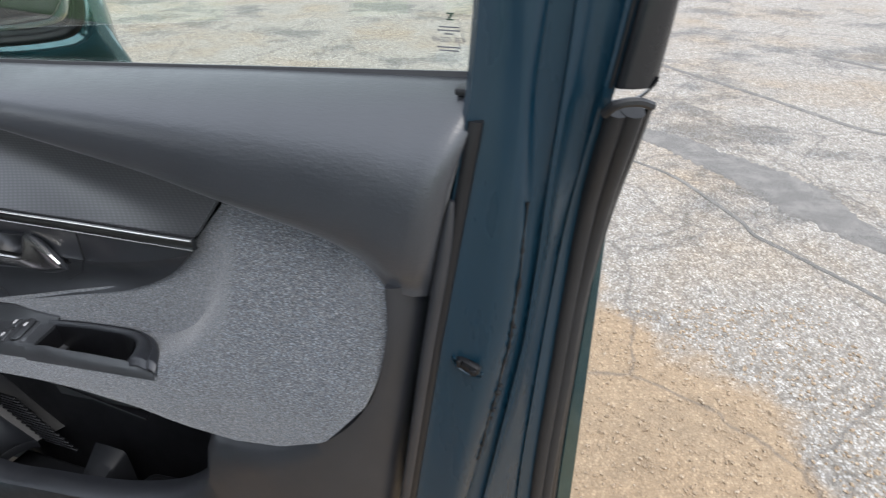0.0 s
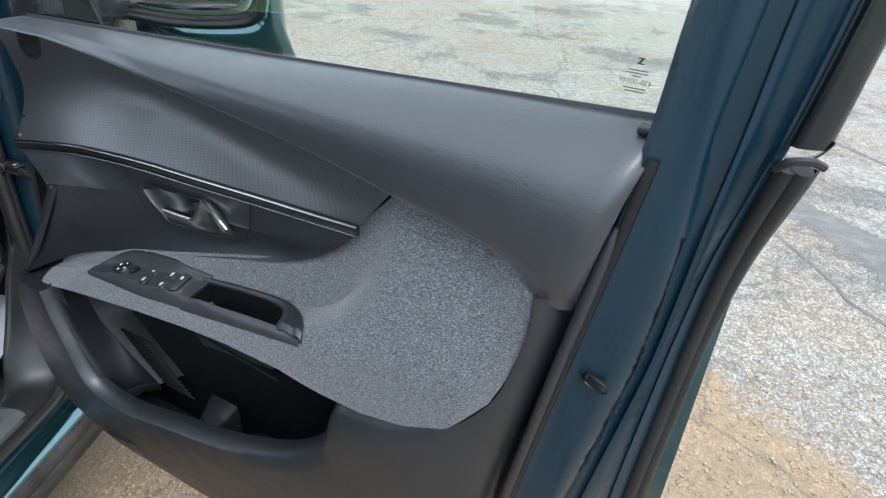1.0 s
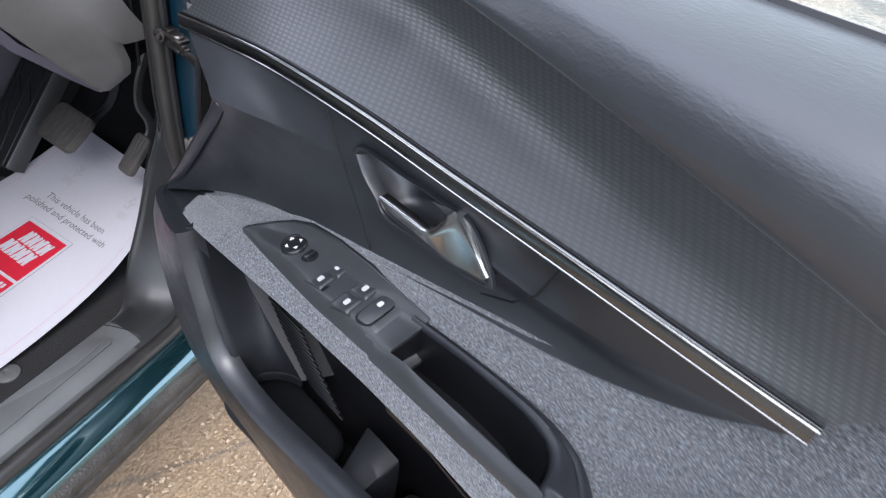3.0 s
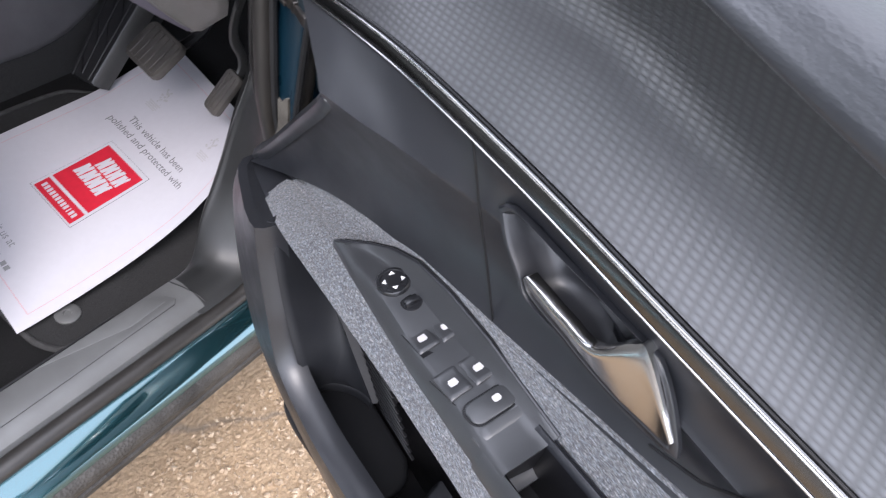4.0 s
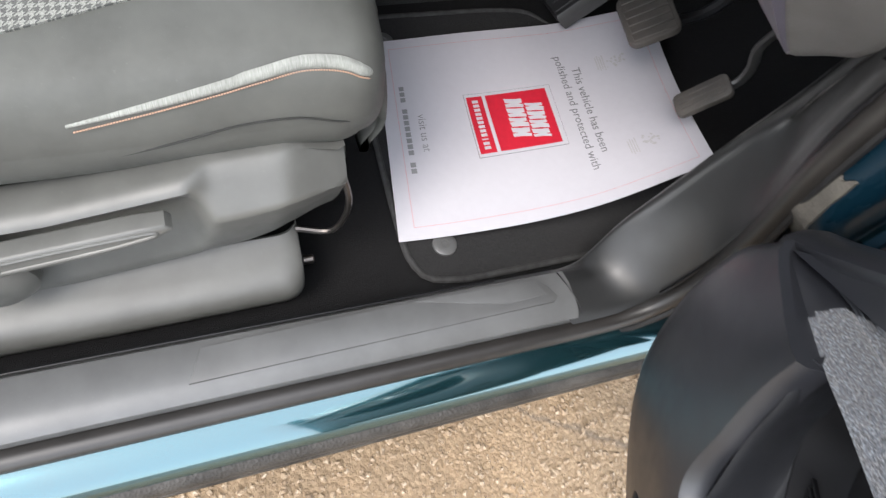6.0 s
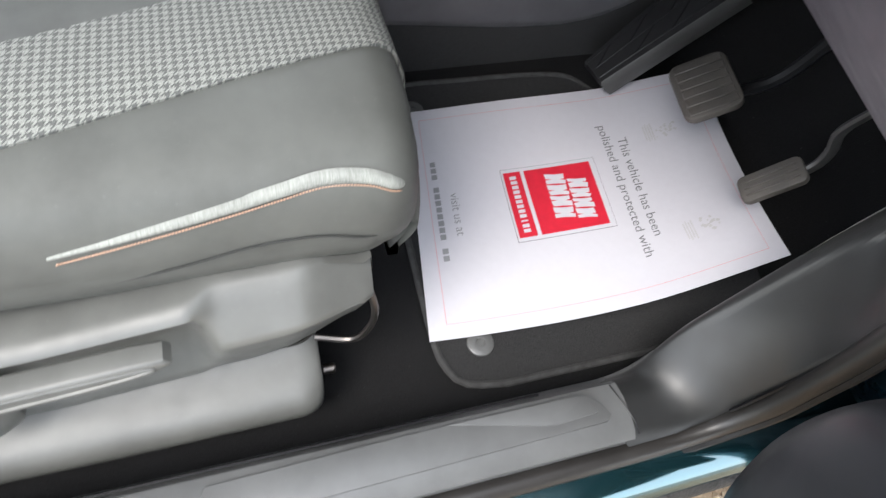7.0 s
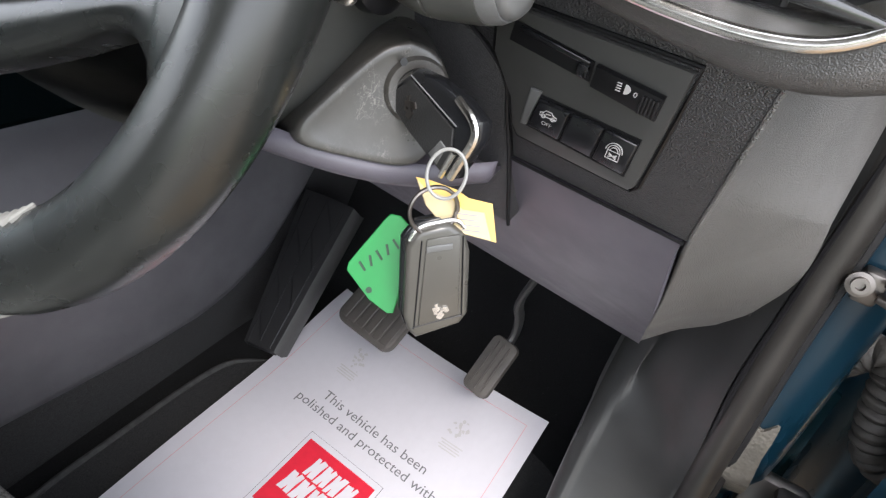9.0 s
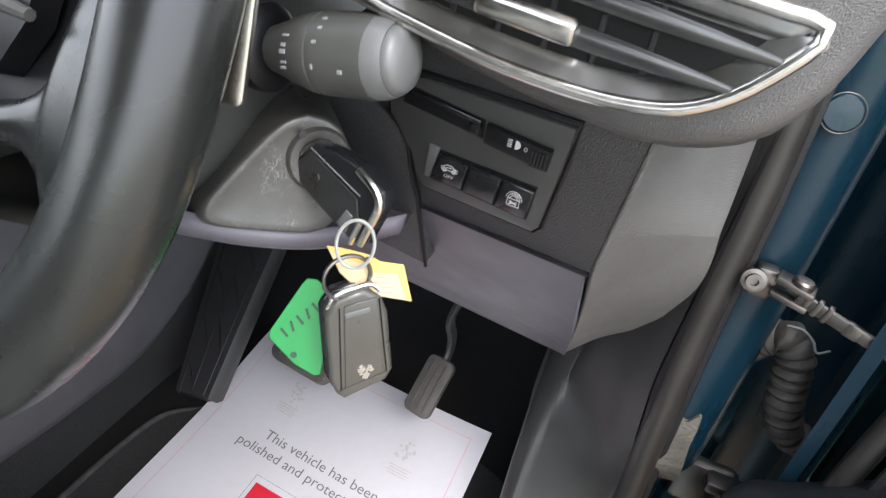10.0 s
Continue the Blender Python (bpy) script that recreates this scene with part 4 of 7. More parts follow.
def arm_z(u, n):
    nc, zc, nf = cab(u)
    zt = along(u, TOPZ)
    tilt = 0.25 * ease(u, 0.26, 0.30) * (1 - ease(u, 0.48, 0.53))
    ze = max(zc + 0.001, zt - tilt * (nf - 0.036))
    return zt - tilt * max(0.0, n - 0.036) if n <= nf else ze + (zc - ze) * min(1.4, (n - nf) / (nc - nf))


def fab_col(u):
    zt = along(u, FABTOP) if u < 0.787 else along(u, PADLOW) + 0.002 + 0.006 * ease(u, 0.787, 0.82)
    zb = along(u, FABBOT)
    ztop = along(u, TOPZ)
    w = ease(u, 0.085, 0.24)
    nc, zc, nf = cab(u)
    ne = along(u, EDGE_N)
    arm = [(zt + 0.003, 0.0265), (zt - 0.3 * (zt - ztop), 0.029), (zt - 0.75 * (zt - ztop), 0.032), (ztop + 0.003, 0.036), (arm_z(u, 0.036 + 0.3 * (nf - 0.036)) + 0.0015, 0.036 + 0.3 * (nf - 0.036)), (arm_z(u, 0.036 + 0.7 * (nf - 0.036)) + 0.001, 0.036 + 0.7 * (nf - 0.036)), (arm_z(u, nf) - 0.001, nf),
           (0.5 * (arm_z(u, nf) + zc), 0.5 * (nf + nc)), (zc, nc), (0.68 * zc + 0.32 * zb, nc + 0.42 * (ne - nc)), (0.38 * zc + 0.62 * zb, nc + 0.80 * (ne - nc)), (0.15 * zc + 0.85 * zb, ne), (zb + 0.003, ne - 0.001), (zb, ne - 0.004)]
    arm = [(z, 0.03 + (n - 0.03) * (0.68 + 0.32 * w)) for z, n in arm]
    zc = min(0.87, zb + 0.6 * (zt - zb))
    e = 1 - ease(u, 0.89, 0.955)
    rear = []
    for k in range(14):
        f = k / 13
        z = zt + (zb - zt) * f
        n = 0.030 + 0.008 * ease(k, 0, 2) + 0.056 * e * ease(-z, -(zt - 0.02), -max(zb + 0.02, 0.84)) + 0.02 * (1 - e)
        rear.append((z, n))
    r = ease(u, 0.66, 0.80)
    out = []
    for (za, na), (zr, nr) in zip(arm, rear):
        out.append((u, -(na + (nr - na) * r), za + (zr - za) * r))
    return out


CUP = [(0.500, 0.0715), (0.503, 0.0410), (0.56, 0.0415), (0.612, 0.0455), (0.638, 0.0540), (0.651, 0.0690), (0.656, 0.0855)]
HOLE = [(0.496, 0.0755), (0.497, 0.0370), (0.56, 0.0370), (0.622, 0.0415), (0.648, 0.0500), (0.664, 0.0690), (0.668, 0.0905)]


def off_cup(c):
    """Keeps the fabric clear of the finger cup and gives it a rounded tip."""
    if c.x < 0.142 + 0.035 * min(1.0, abs(-c.y - 0.050) / 0.026) ** 2.5:
        return False
    return not (within(c.x, -c.y, HOLE) and c.z > along(c.x, TOPZ) - 0.020)


fab_u = np.concatenate([np.linspace(0.135, 0.20, 40), np.linspace(0.206, 0.48, 38), np.linspace(0.486, 0.69, 60), np.linspace(0.70, 0.953, 40)])
armrest = part("armrest", solid([fab_col(u) for u in fab_u], (0, 0.006, -0.002), off_cup), FABRIC, door, "mottled grey fabric armrest and insert")

# plastic tip that the fabric runs into
part("armrest_nose", solid([[(u, y + 0.0015, z - 0.0005) for u, y, z in fab_col(u)] for u in np.linspace(0.078, 0.190, 30)], (0, 0.008, -0.003)), PLASTIC, door)

# lower trim with the open pocket
INNER = [(0.195, 0.729), (0.205, 0.69), (0.225, 0.64), (0.258, 0.572), (0.33, 0.557), (0.42, 0.573), (0.552, 0.602), (0.658, 0.646), (0.718, 0.70), (0.742, 0.772), (0.784, 0.784), (0.84, 0.794), (0.892, 0.817), (0.926, 0.8535), (0.9425, 0.8965), (0.953, 0.95), (0.953, 0.994)]
OUTER = [(0.068, 0.701), (0.047, 0.64), (0.056, 0.54), (0.105, 0.445), (0.21, 0.395), (0.32, 0.382), (0.50, 0.372), (0.66, 0.366), (0.80, 0.36), (0.89, 0.37), (0.910, 0.45), (0.922, 0.56), (0.935, 0.66), (0.950, 0.76), (0.967, 0.86), (0.980, 0.93), (0.9885, 0.993)]
band = []
for k, (a, b) in enumerate(zip(matched(INNER, 110), matched(OUTER, 110))):
    s = k / 110
    peak = 0.094 - 0.030 * ease(s, 0.62, 0.85)
    col = []
    for t, f in ((0.0, 0.80), (0.015, 0.93), (0.05, 1.0), (0.14, 1.0), (0.3, 0.96), (0.5, 0.88), (0.7, 0.80), (0.85, 0.72), (0.95, 0.60), (1.0, 0.35)):
        col.append((a[0] + (b[0] - a[0]) * t, -peak * f, a[1] + (b[1] - a[1]) * t))
    band.append(col)
part("lower_trim", solid(band, (0, 0.010, 0)), PLASTIC, door, "dark plastic lower door trim")
fill = []
for u in np.linspace(0.074, 0.192, 16):
    t = (0.195 - u) / 0.127
    q = (u, -0.094 * lerp(t, [0.0, 0.05, 0.14, 0.3, 0.5, 0.7, 0.85, 1.0], [0.80, 1.0, 1.0, 0.96, 0.88, 0.80, 0.72, 0.35]) + 0.001, 0.729 - 0.028 * t - 0.001)
    p = fab_col(u)[-2]
    fill.append([tuple(p[i] + (q[i] - p[i]) * k for i in range(3)) for k in np.linspace(0, 1, 6)])
part("trim_corner", solid(fill, (0, 0.008, -0.002)), PLASTIC, door)
pocket = part("door_pocket", join(
    solid([[(u, 0.020, z) for u in np.linspace(0.15, 0.78, 12)] for z in np.linspace(0.42, 0.79, 8)], (0, 0.006, 0)),
    solid([[(u, -n, 0.440 + 0.14 * max(0.0, u - 0.42)) for u in np.linspace(0.24, 0.76, 14)] for n in (-0.02, 0.066)], (0, 0, -0.006)),
    solid([[(u, 0.02 - 0.105 * t, along(u, [(x, z) for x, z in FABBOT]) + 0.001) for t in np.linspace(0, 0.85, 4)] for u in np.linspace(0.22, 0.78, 30)], (0, 0, 0.004))), BLACK, door, "deep black door pocket")
mouth = matched([(0.186, 0.728, 0.080), (0.205, 0.690, 0.080), (0.225, 0.640, 0.079), (0.258, 0.572, 0.075), (0.265, 0.516, 0.066)], 30)
inside = matched([(0.196, 0.728, 0.030), (0.200, 0.690, 0.029), (0.214, 0.645, 0.027), (0.265, 0.595, 0.022), (0.322, 0.548, 0.0175)], 30)
housing = [[(a[0] + (b[0] - a[0]) * (1 - math.cos(s * math.pi / 2)) - 0.010 * math.sin(s * math.pi) * (1 - k / 30), -(a[2] + (b[2] - a[2]) * math.sin(s * math.pi / 2)), a[1] + (b[1] - a[1]) * s) for s in np.linspace(0, 1, 14)] for k, (a, b) in enumerate(zip(mouth, inside))]
part("pocket_wall", solid(housing, (0.003, 0.004, 0)), POCKET, pocket, "smooth moulded front wall of the pocket", 60)
rim_low = [Vector(p) for p in housing[-1]]
part("pocket_ledge", solid([[p, p + Vector((0.001, -0.0015, -0.002)), p + Vector((0.002, -0.0005, -0.014))] for p in rim_low], (0, 0.003, 0)), POCKET, pocket, "lower edge of the front wall", 60)
part("pocket_back", solid([[(p.x + 0.02 * s, p.y + 0.045 * s, p.z) for s in (0, 0.5, 1)] for p in (Vector(row[-1]) for row in housing)], (0.003, 0, 0)), BLACK, pocket)
shelf = prism(curve([(0.235, -0.015), (0.235, 0.075), (0.33, 0.078), (0.385, 0.066), (0.405, 0.035), (0.398, 0.0), (0.375, -0.015)], 40), 0.022, 0.008, 4)
part("bottle_shelf", ([Vector((p.x, -p.y, 0.447 + p.z)) for p in shelf[0]], shelf[1]), POCKET, pocket, "rounded bottle shelf in the pocket", 60)
saddle = []
for t in np.linspace(0, 1, 12):
    mid, wide = 0.4645 + 0.010 * t, 0.0285 - 0.013 * t
    saddle.append([(mid + wide * k, -(0.0075 + 0.066 * t), 0.574 - 0.021 * t - drop) for k, drop in ((-1.25, 0.11), (-1.12, 0.03), (-1.02, 0.006), (-0.9, 0.0), (0.0, -0.001), (0.9, 0.0), (1.02, 0.006), (1.12, 0.03), (1.25, 0.11))])
part("pocket_divider", solid(saddle, (0, 0, -0.004)), POCKET, pocket, "moulded divider of the pocket", 60)
tray = prism(rounded(0.150, 0.080, 0.014, 5, (0.585, 0.032)), 0.012, 0.004, 3)
part("tray", ([Vector((p.x, -p.y, 0.508 + 0.14 * (p.x - 0.51) + p.z)) for p in tray[0]], tray[1]), POCKET, pocket, "shallow tray at the rear of the pocket")
part("tray_mat", ([Vector((0.585 + (p.x - 0.585) * 0.86, -(0.032 + (p.y - 0.032) * 0.8), 0.521 + 0.14 * (0.585 + (p.x - 0.585) * 0.86 - 0.51) + 0.1 * p.z)) for p in tray[0]], tray[1]), BLACK, pocket)
for k in range(5, 20):
    part("grille_rib", box((0.066, 0.004, 0.0026), (0.046 + lerp(0.655 - 0.0056 * k, [0.548, 0.595, 0.645, 0.66], [0.322, 0.265, 0.214, 0.208]), -0.0120, 0.655 - 0.0056 * k), 0.0006, 1), BLACK, pocket)

# switch bezel on the armrest
def on_arm(u, n, up=0.0):
    return (u, -n, arm_z(u, n) + 0.0045 + up)


def arm_plate(outline, up, depth, bevel=0.0012):
    """A plate whose outline is given along and across the armrest, laid on its sloping top."""
    v, f = prism([(u, -n) for u, n in outline], depth, bevel)
    return [Vector((p.x, p.y, arm_z(p.x, -p.y) + 0.003 + up + p.z)) for p in v], f


CUPC = (0.575, 0.062)
WALL_N = [(0.262, 0.0505), (0.268, 0.047), (0.285, 0.0415), (0.31, 0.0375), (0.345, 0.0345), (0.40, 0.033), (0.45, 0.0335), (0.503, 0.035)]
LIP_Z = [(0.262, 0.772), (0.270, 0.776), (0.2875, 0.7875), (0.312, 0.804), (0.3405, 0.819), (0.3795, 0.8285), (0.4263, 0.8345), (0.465, 0.835), (0.503, 0.836)]
LIP_N = [(0.262, 0.0520), (0.270, 0.0500), (0.2875, 0.0390), (0.312, 0.0325), (0.3405, 0.0305), (0.3795, 0.0300), (0.4263, 0.0310), (0.503, 0.0325)]
bez_rows = []
for u in np.linspace(0.262, 0.503, 44):
    h, c = along(u, LIP_Z), along(u, LIP_N)
    a, b = max(c + 0.004, along(u, WALL_N)), cab(u)[0]
    slope = [(u, -(c - 0.002), h - 0.004), (u, -c, h + 0.0012), (u, -(c + 0.0015), h + 0.0008)]
    floor_ = [(u, -(a + (b - a) * t), arm_z(u, a + (b - a) * t) + 0.003 + d) for t, d in ((0.10, 0.0036), (0.25, 0.0034), (0.45, 0.0034), (0.6, 0.0034), (0.72, 0.0034), (0.79, 0.0033), (0.84, 0.0032), (0.88, 0.0030), (0.93, 0.0027), (0.97, 0.0020), (1.0, -0.002))]
    p, q = Vector(slope[-1]), Vector(floor_[0])
    bez_rows.append(slope + [tuple(p.lerp(q, t) + Vector((0, 0, -0.10 * (p.z - q.z) * math.sin(math.pi * t)))) for t in (0.25, 0.5, 0.75)] + floor_)
bezel = part("switch_bezel", solid(bez_rows, (0, 0, -0.004)), BEZEL, door, "dark plastic window switch panel")
part("mirror_dial", moved(lathe([(0.0, 0.0), (0.0135, 0.0), (0.0135, 0.005), (0.0125, 0.0062), (0.0105, 0.0062), (0.0100, 0.0052), (0.0, 0.0056)], 28), Matrix.Translation(on_arm(0.337, 0.0455, -0.0015)) @ pose(0, 0, 0, 14, -10, 0)), SATIN, bezel, "round mirror adjuster")
for k in range(4):
    a = radians(90 * k + 20)
    part("arrow", moved(prism([(-0.0023, -0.0011), (0.0023, -0.0011), (0, 0.0018)], 0.0006, 0), Matrix.Translation(on_arm(0.337, 0.0455, 0.0)) @ pose(0, 0, 0, 14, -10, 0) @ pose(0, 0, 0.0042, 0, 0, 0) @ pose(0.0072 * math.cos(a), -0.0072 * math.sin(a), 0, 0, 0, -90 - math.degrees(a))), WHITE_INK, bezel)
TILTED = pose(0, 0, 0, 14, -9, 0)
part("mirror_selector", join(moved(lathe([(0.0, 0.0), (0.0085, 0.0), (0.0085, 0.003), (0.0, 0.0032)], 22), Matrix.Translation(on_arm(0.3595, 0.0440, -0.001)) @ TILTED), moved(box((0.006, 0.012, 0.005), (0, 0, 0.004), 0.0015), Matrix.Translation(on_arm(0.3595, 0.0440, -0.001)) @ TILTED)), SATIN, bezel)
for u, n in ((0.392, 0.0455), (0.435, 0.0500)):
    part("switch_well", arm_plate([(u - 0.0135, n + 0.0192), (u - 0.0135, n - 0.0205), (u + 0.0135, n - 0.0205), (u + 0.0135, n + 0.0192)], 0.0036, 0.0004, 0), BLACK, bezel)
for u, n in ((0.391, 0.0552), (0.392, 0.0365), (0.434, 0.0603), (0.434, 0.0405)):
    rock = Matrix.Translation(on_arm(u, n)) @ TILTED
    face = []
    for x in np.linspace(-0.0115, 0.0115, 15):
        edge = 0.0012 * max(0.0, (abs(x) - 0.0095) / 0.002) ** 2
        face.append([(x, y, 0.0022 + 0.0034 * ease(x, -0.011, 0.010) - 0.0012 * math.sin((x + 0.0115) / 0.023 * math.pi) - edge - 0.0010 * max(0.0, (abs(y) - 0.0072) / 0.0017) ** 2) for y in np.linspace(-0.0089, 0.0089, 11)])
    sw = part("window_switch", moved(solid(face, (0, 0, -0.006)), rock), BEZEL, bezel, "black rocker window switch")
    part("window_mark", moved(prism([(-0.0032, -0.0022), (-0.0012, -0.0034), (0.0022, -0.0032), (0.0028, 0.0016), (0.0018, 0.0034), (-0.0030, 0.0032)], 0.0005, 0), rock @ pose(0, 0, 0, 0, -8, 0) @ pose(0.0012, 0, 0.0028, 0, 0, 0)), PALE_INK, sw)
part("lock_gap", arm_plate(rounded(0.0195, 0.0350, 0.0075, 5, (0.4612, 0.0525)), 0.0036, 0.0003, 0), BLACK, bezel)
lock = part("lock_switch", arm_plate(rounded(0.0170, 0.0325, 0.0065, 5, (0.4612, 0.0525)), 0.0036, 0.0018, 0.0008), BEZEL, bezel, "oval child lock button")
part("lock_mark", arm_plate(rounded(0.0048, 0.0056, 0.0015, 3, (0.4600, 0.0470)), 0.0056, 0.0005, 0), PALE_INK, lock)
# pull cup behind the switches
cup_rows = [[Vector((CUPC[0] + (u - CUPC[0]) * k, -(CUPC[1] + (n - CUPC[1]) * k), arm_z(u, n) + 0.0045 - d)) for d, k in ((0.0, 1.0), (0.006, 0.985), (0.03, 0.97), (0.055, 0.95), (0.075, 0.88))] for u, n in CUP + CUP[:1]]
cup = part("pull_cup", join(solid(cup_rows, (0, 0, -0.001)), moved(prism([(u, -n) for u, n in CUP], 0.003, 0), Matrix.Translation((0, 0, along(0.57, TOPZ) - 0.072)))), BLACK, door, "black finger cup of the armrest", 50)
part("bezel_rim", tube([(u, -along(u, LIP_N), along(u, LIP_Z) + 0.0005) for u in np.linspace(0.266, 0.503, 50)], 0.0016, 8), PLASTIC, bezel)
part("bezel_gap", tube([(u, -along(u, LIP_N) + 0.0026, along(u, LIP_Z) + 0.0012) for u in np.linspace(0.268, 0.503, 50)], 0.0011, 6), BLACK, bezel)
RIM_OUT = [(0.490, 0.0335), (0.56, 0.0335), (0.622, 0.0375), (0.660, 0.0480), (0.684, 0.0660), (0.698, 0.0850), (0.7025, 0.0950)]
RIM_IN = [(0.490, 0.0410), (0.555, 0.0415), (0.610, 0.0455), (0.638, 0.0540), (0.651, 0.0690), (0.656, 0.0855), (0.660, 0.0900)]
rim_rows = []
for p, q in zip(matched(RIM_OUT, 60), matched(RIM_IN, 60)):
    rim_rows.append([on_arm(p[0] + (q[0] - p[0]) * t, p[1] + (q[1] - p[1]) * t, d) for t, d in ((-0.04, -0.006), (0.0, 0.0005), (0.10, 0.0040), (0.22, 0.0048), (0.27, 0.0026), (0.33, 0.0022), (0.42, 0.0044), (0.62, 0.0052), (0.82, 0.0036), (0.95, 0.0), (1.0, -0.008))])
part("cup_rim", solid(rim_rows, (0, 0, -0.002)), PLASTIC, cup, "raised dark rim round the finger cup", 50)
part("cup_edge", solid([[on_arm(u, n, d) for n, d in ((k * 0.0715 + (1 - k) * 0.0855 - 0.0015, -0.012), (k * 0.0715 + (1 - k) * 0.0855, 0.0), (k * 0.0715 + (1 - k) * 0.0855 + 0.0012, 0.0016), (cab(u)[0] - 0.0010, 0.0030 * k + 0.0012), (cab(u)[0] + 0.0006, -0.001), (cab(u)[0] + 0.0010, -0.005))] for u, k in ((u, lerp(u, [0.484, 0.656, 0.70], [1.0, 0.0, -0.65])) for u in np.linspace(0.484, 0.7005, 30))], (0, 0, -0.003)), BEZEL, cup, "smooth edge strip of the finger cup", 50)
part("switch_ramp", solid([[(u, -n, arm_z(u, n) + 0.0072 - 0.034 * ease(u, 0.476, 0.512)) for n in np.linspace(0.0385, 0.0725, 8)] for u in np.linspace(0.472, 0.512, 12)], (0, 0, -0.004)), BEZEL, cup, "smooth ramp below the switches")

# door handle in its recess
CX, CZ = 0.470, 0.932


def plate_n(u):
    return lerp(u, [0.40, 0.43, 0.47, 0.52, 0.56], [0.0375, 0.0350, 0.0340, 0.0365, 0.0395])


handle = part("handle_recess", solid([[(CX + (u - CX) * s, -(plate_n(u) - d * (1 - 0.45 * ease(u, 0.47, 0.53))), CZ + (z - CZ) * s) for s, d in ((1.07, -0.0002), (1.045, -0.0014), (1.0, -0.0010), (0.97, 0.002), (0.94, 0.010), (0.88, 0.020), (0.75, 0.027), (0.5, 0.031), (0.2, 0.032), (0.0, 0.032))] for u, z in curve(OPENING + OPENING[:1], 60)], (0, 0.003, 0)), PLASTIC, door, "moulded handle recess")
lever_low = matched([(0.430, 0.914), (0.440, 0.908), (0.468, 0.907), (0.492, 0.908), (0.514, 0.911), (0.531, 0.916), (0.546, 0.920)], 48)
lever_top = matched([(0.434, 0.921), (0.448, 0.921), (0.466, 0.921), (0.488, 0.925), (0.503, 0.951), (0.512, 0.954), (0.547, 0.926)], 48)
part("handle_lever", solid([[(p[0] + (q[0] - p[0]) * t, -(plate_n(p[0]) + 0.0008 + 0.0050 * (1.2 * t if t < 0.75 else 0.9 + 0.4 * (t - 0.75) - 3.0 * (t - 0.75) ** 2 * 2) * (1 - 0.55 * ease(p[0], 0.51, 0.547))), p[1] + (q[1] - p[1]) * t) for t in np.linspace(0, 1, 13)] for p, q in zip(lever_low, lever_top)], (0, 0.007, 0)), LEVER, handle, "smoked bright metal door handle", 60)
part("lever_shadow_gap", tube([(u, -(plate_n(u) + 0.0006), z - 0.0018) for u, z in lever_low], 0.0011, 6), BLACK, handle)
part("panel_seam", tube([(0.369, -0.0480, 0.971), (0.383, -0.0425, 0.935), (0.398, -0.0340, 0.895), (0.418, -0.0255, 0.845)], 0.0009, 6), BLACK, door)
part("rear_seam", tube([(0.597, -0.0468, 0.979), (0.585, -0.0385, 0.940), (0.568, -0.0330, 0.915), (0.54, -0.0300, 0.898)], 0.0009, 6), BLACK, door)

# door shell: inner core, painted edge, outer skin, window frame
part("door_skin", solid([[(u, 0.118 + 0.012 * math.sin(math.pi * (z - 0.3) / 0.9), z) for u in np.linspace(0.10 + 0.25 * max(0.0, 0.65 - z), 1.12, 14)] for z in np.linspace(0.46, 1.075, 14)], (0, -0.012, 0)), PAINT, door, "teal outer door skin")
part("front_edge", solid([[(0.085 - 0.2 * abs(n - 0.06) + 0.10 * max(0.0, 0.55 - z), n, z) for n in np.linspace(0.005, 0.12, 6)] for z in np.linspace(0.42, 1.075, 16)], (0.01, 0, 0)), JAMB, door)
part("front_seal", tube(curve([(0.118, -0.004, 0.46), (0.106, -0.006, 0.60), (0.104, -0.008, 0.74), (0.112, -0.008, 0.86), (0.130, -0.006, 0.98)], 40), 0.0085, 10), SEAL, door, "dusty rubber seal along the door's front edge")
part("front_seal_lip", tube(curve([(0.128, -0.018, 0.46), (0.118, -0.020, 0.60), (0.117, -0.022, 0.74), (0.126, -0.022, 0.86), (0.142, -0.020, 0.98)], 40), 0.0035, 8), RUBBER, door, "dark lip of the front seal")
EDGE_Z = [0.30, 0.70, 0.92, 1.03, 1.10, 1.16, 1.25, 1.60]
EDGE_LINES = {
    "start": ([0.915, 0.963, 0.995, 1.012, 1.022, 1.031, 1.036, 1.070], [0.045, 0.045, 0.045, 0.042, 0.036, 0.030, 0.028, 0.028]),
    "fold": ([0.955, 1.004, 1.032, 1.045, 1.053, 1.055, 1.051, 1.085], [0.036, 0.036, 0.036, 0.034, 0.029, 0.026, 0.026, 0.026]),
    "seam": ([0.960, 1.017, 1.055, 1.063, 1.063, 1.061, 1.070, 1.105], [0.018, 0.018, 0.018, 0.018, 0.018, 0.018, 0.019, 0.020]),
    "ridge": ([0.978, 1.034, 1.066, 1.074, 1.078, 1.084, 1.089, 1.125], [0.0, 0.0, 0.0, 0.002, 0.007, 0.010, 0.011, 0.012]),
    "flange": ([1.050, 1.064, 1.0785, 1.0885, 1.100, 1.111, 1.122, 1.157], [-0.045, -0.045, -0.045, -0.036, -0.018, -0.004, -0.001, 0.003]),
    "seal": ([1.065, 1.078, 1.090, 1.097, 1.1065, 1.119, 1.131, 1.167], [-0.056, -0.056, -0.056, -0.045, -0.022, -0.007, -0.004, 0.0]),
    "outer": ([1.095, 1.101, 1.109, 1.123, 1.137, 1.147, 1.155, 1.192], [-0.085, -0.085, -0.085, -0.072, -0.040, -0.017, -0.014, -0.010]),
}
SMOOTH_Z = np.linspace(0.30, 1.60, 66)


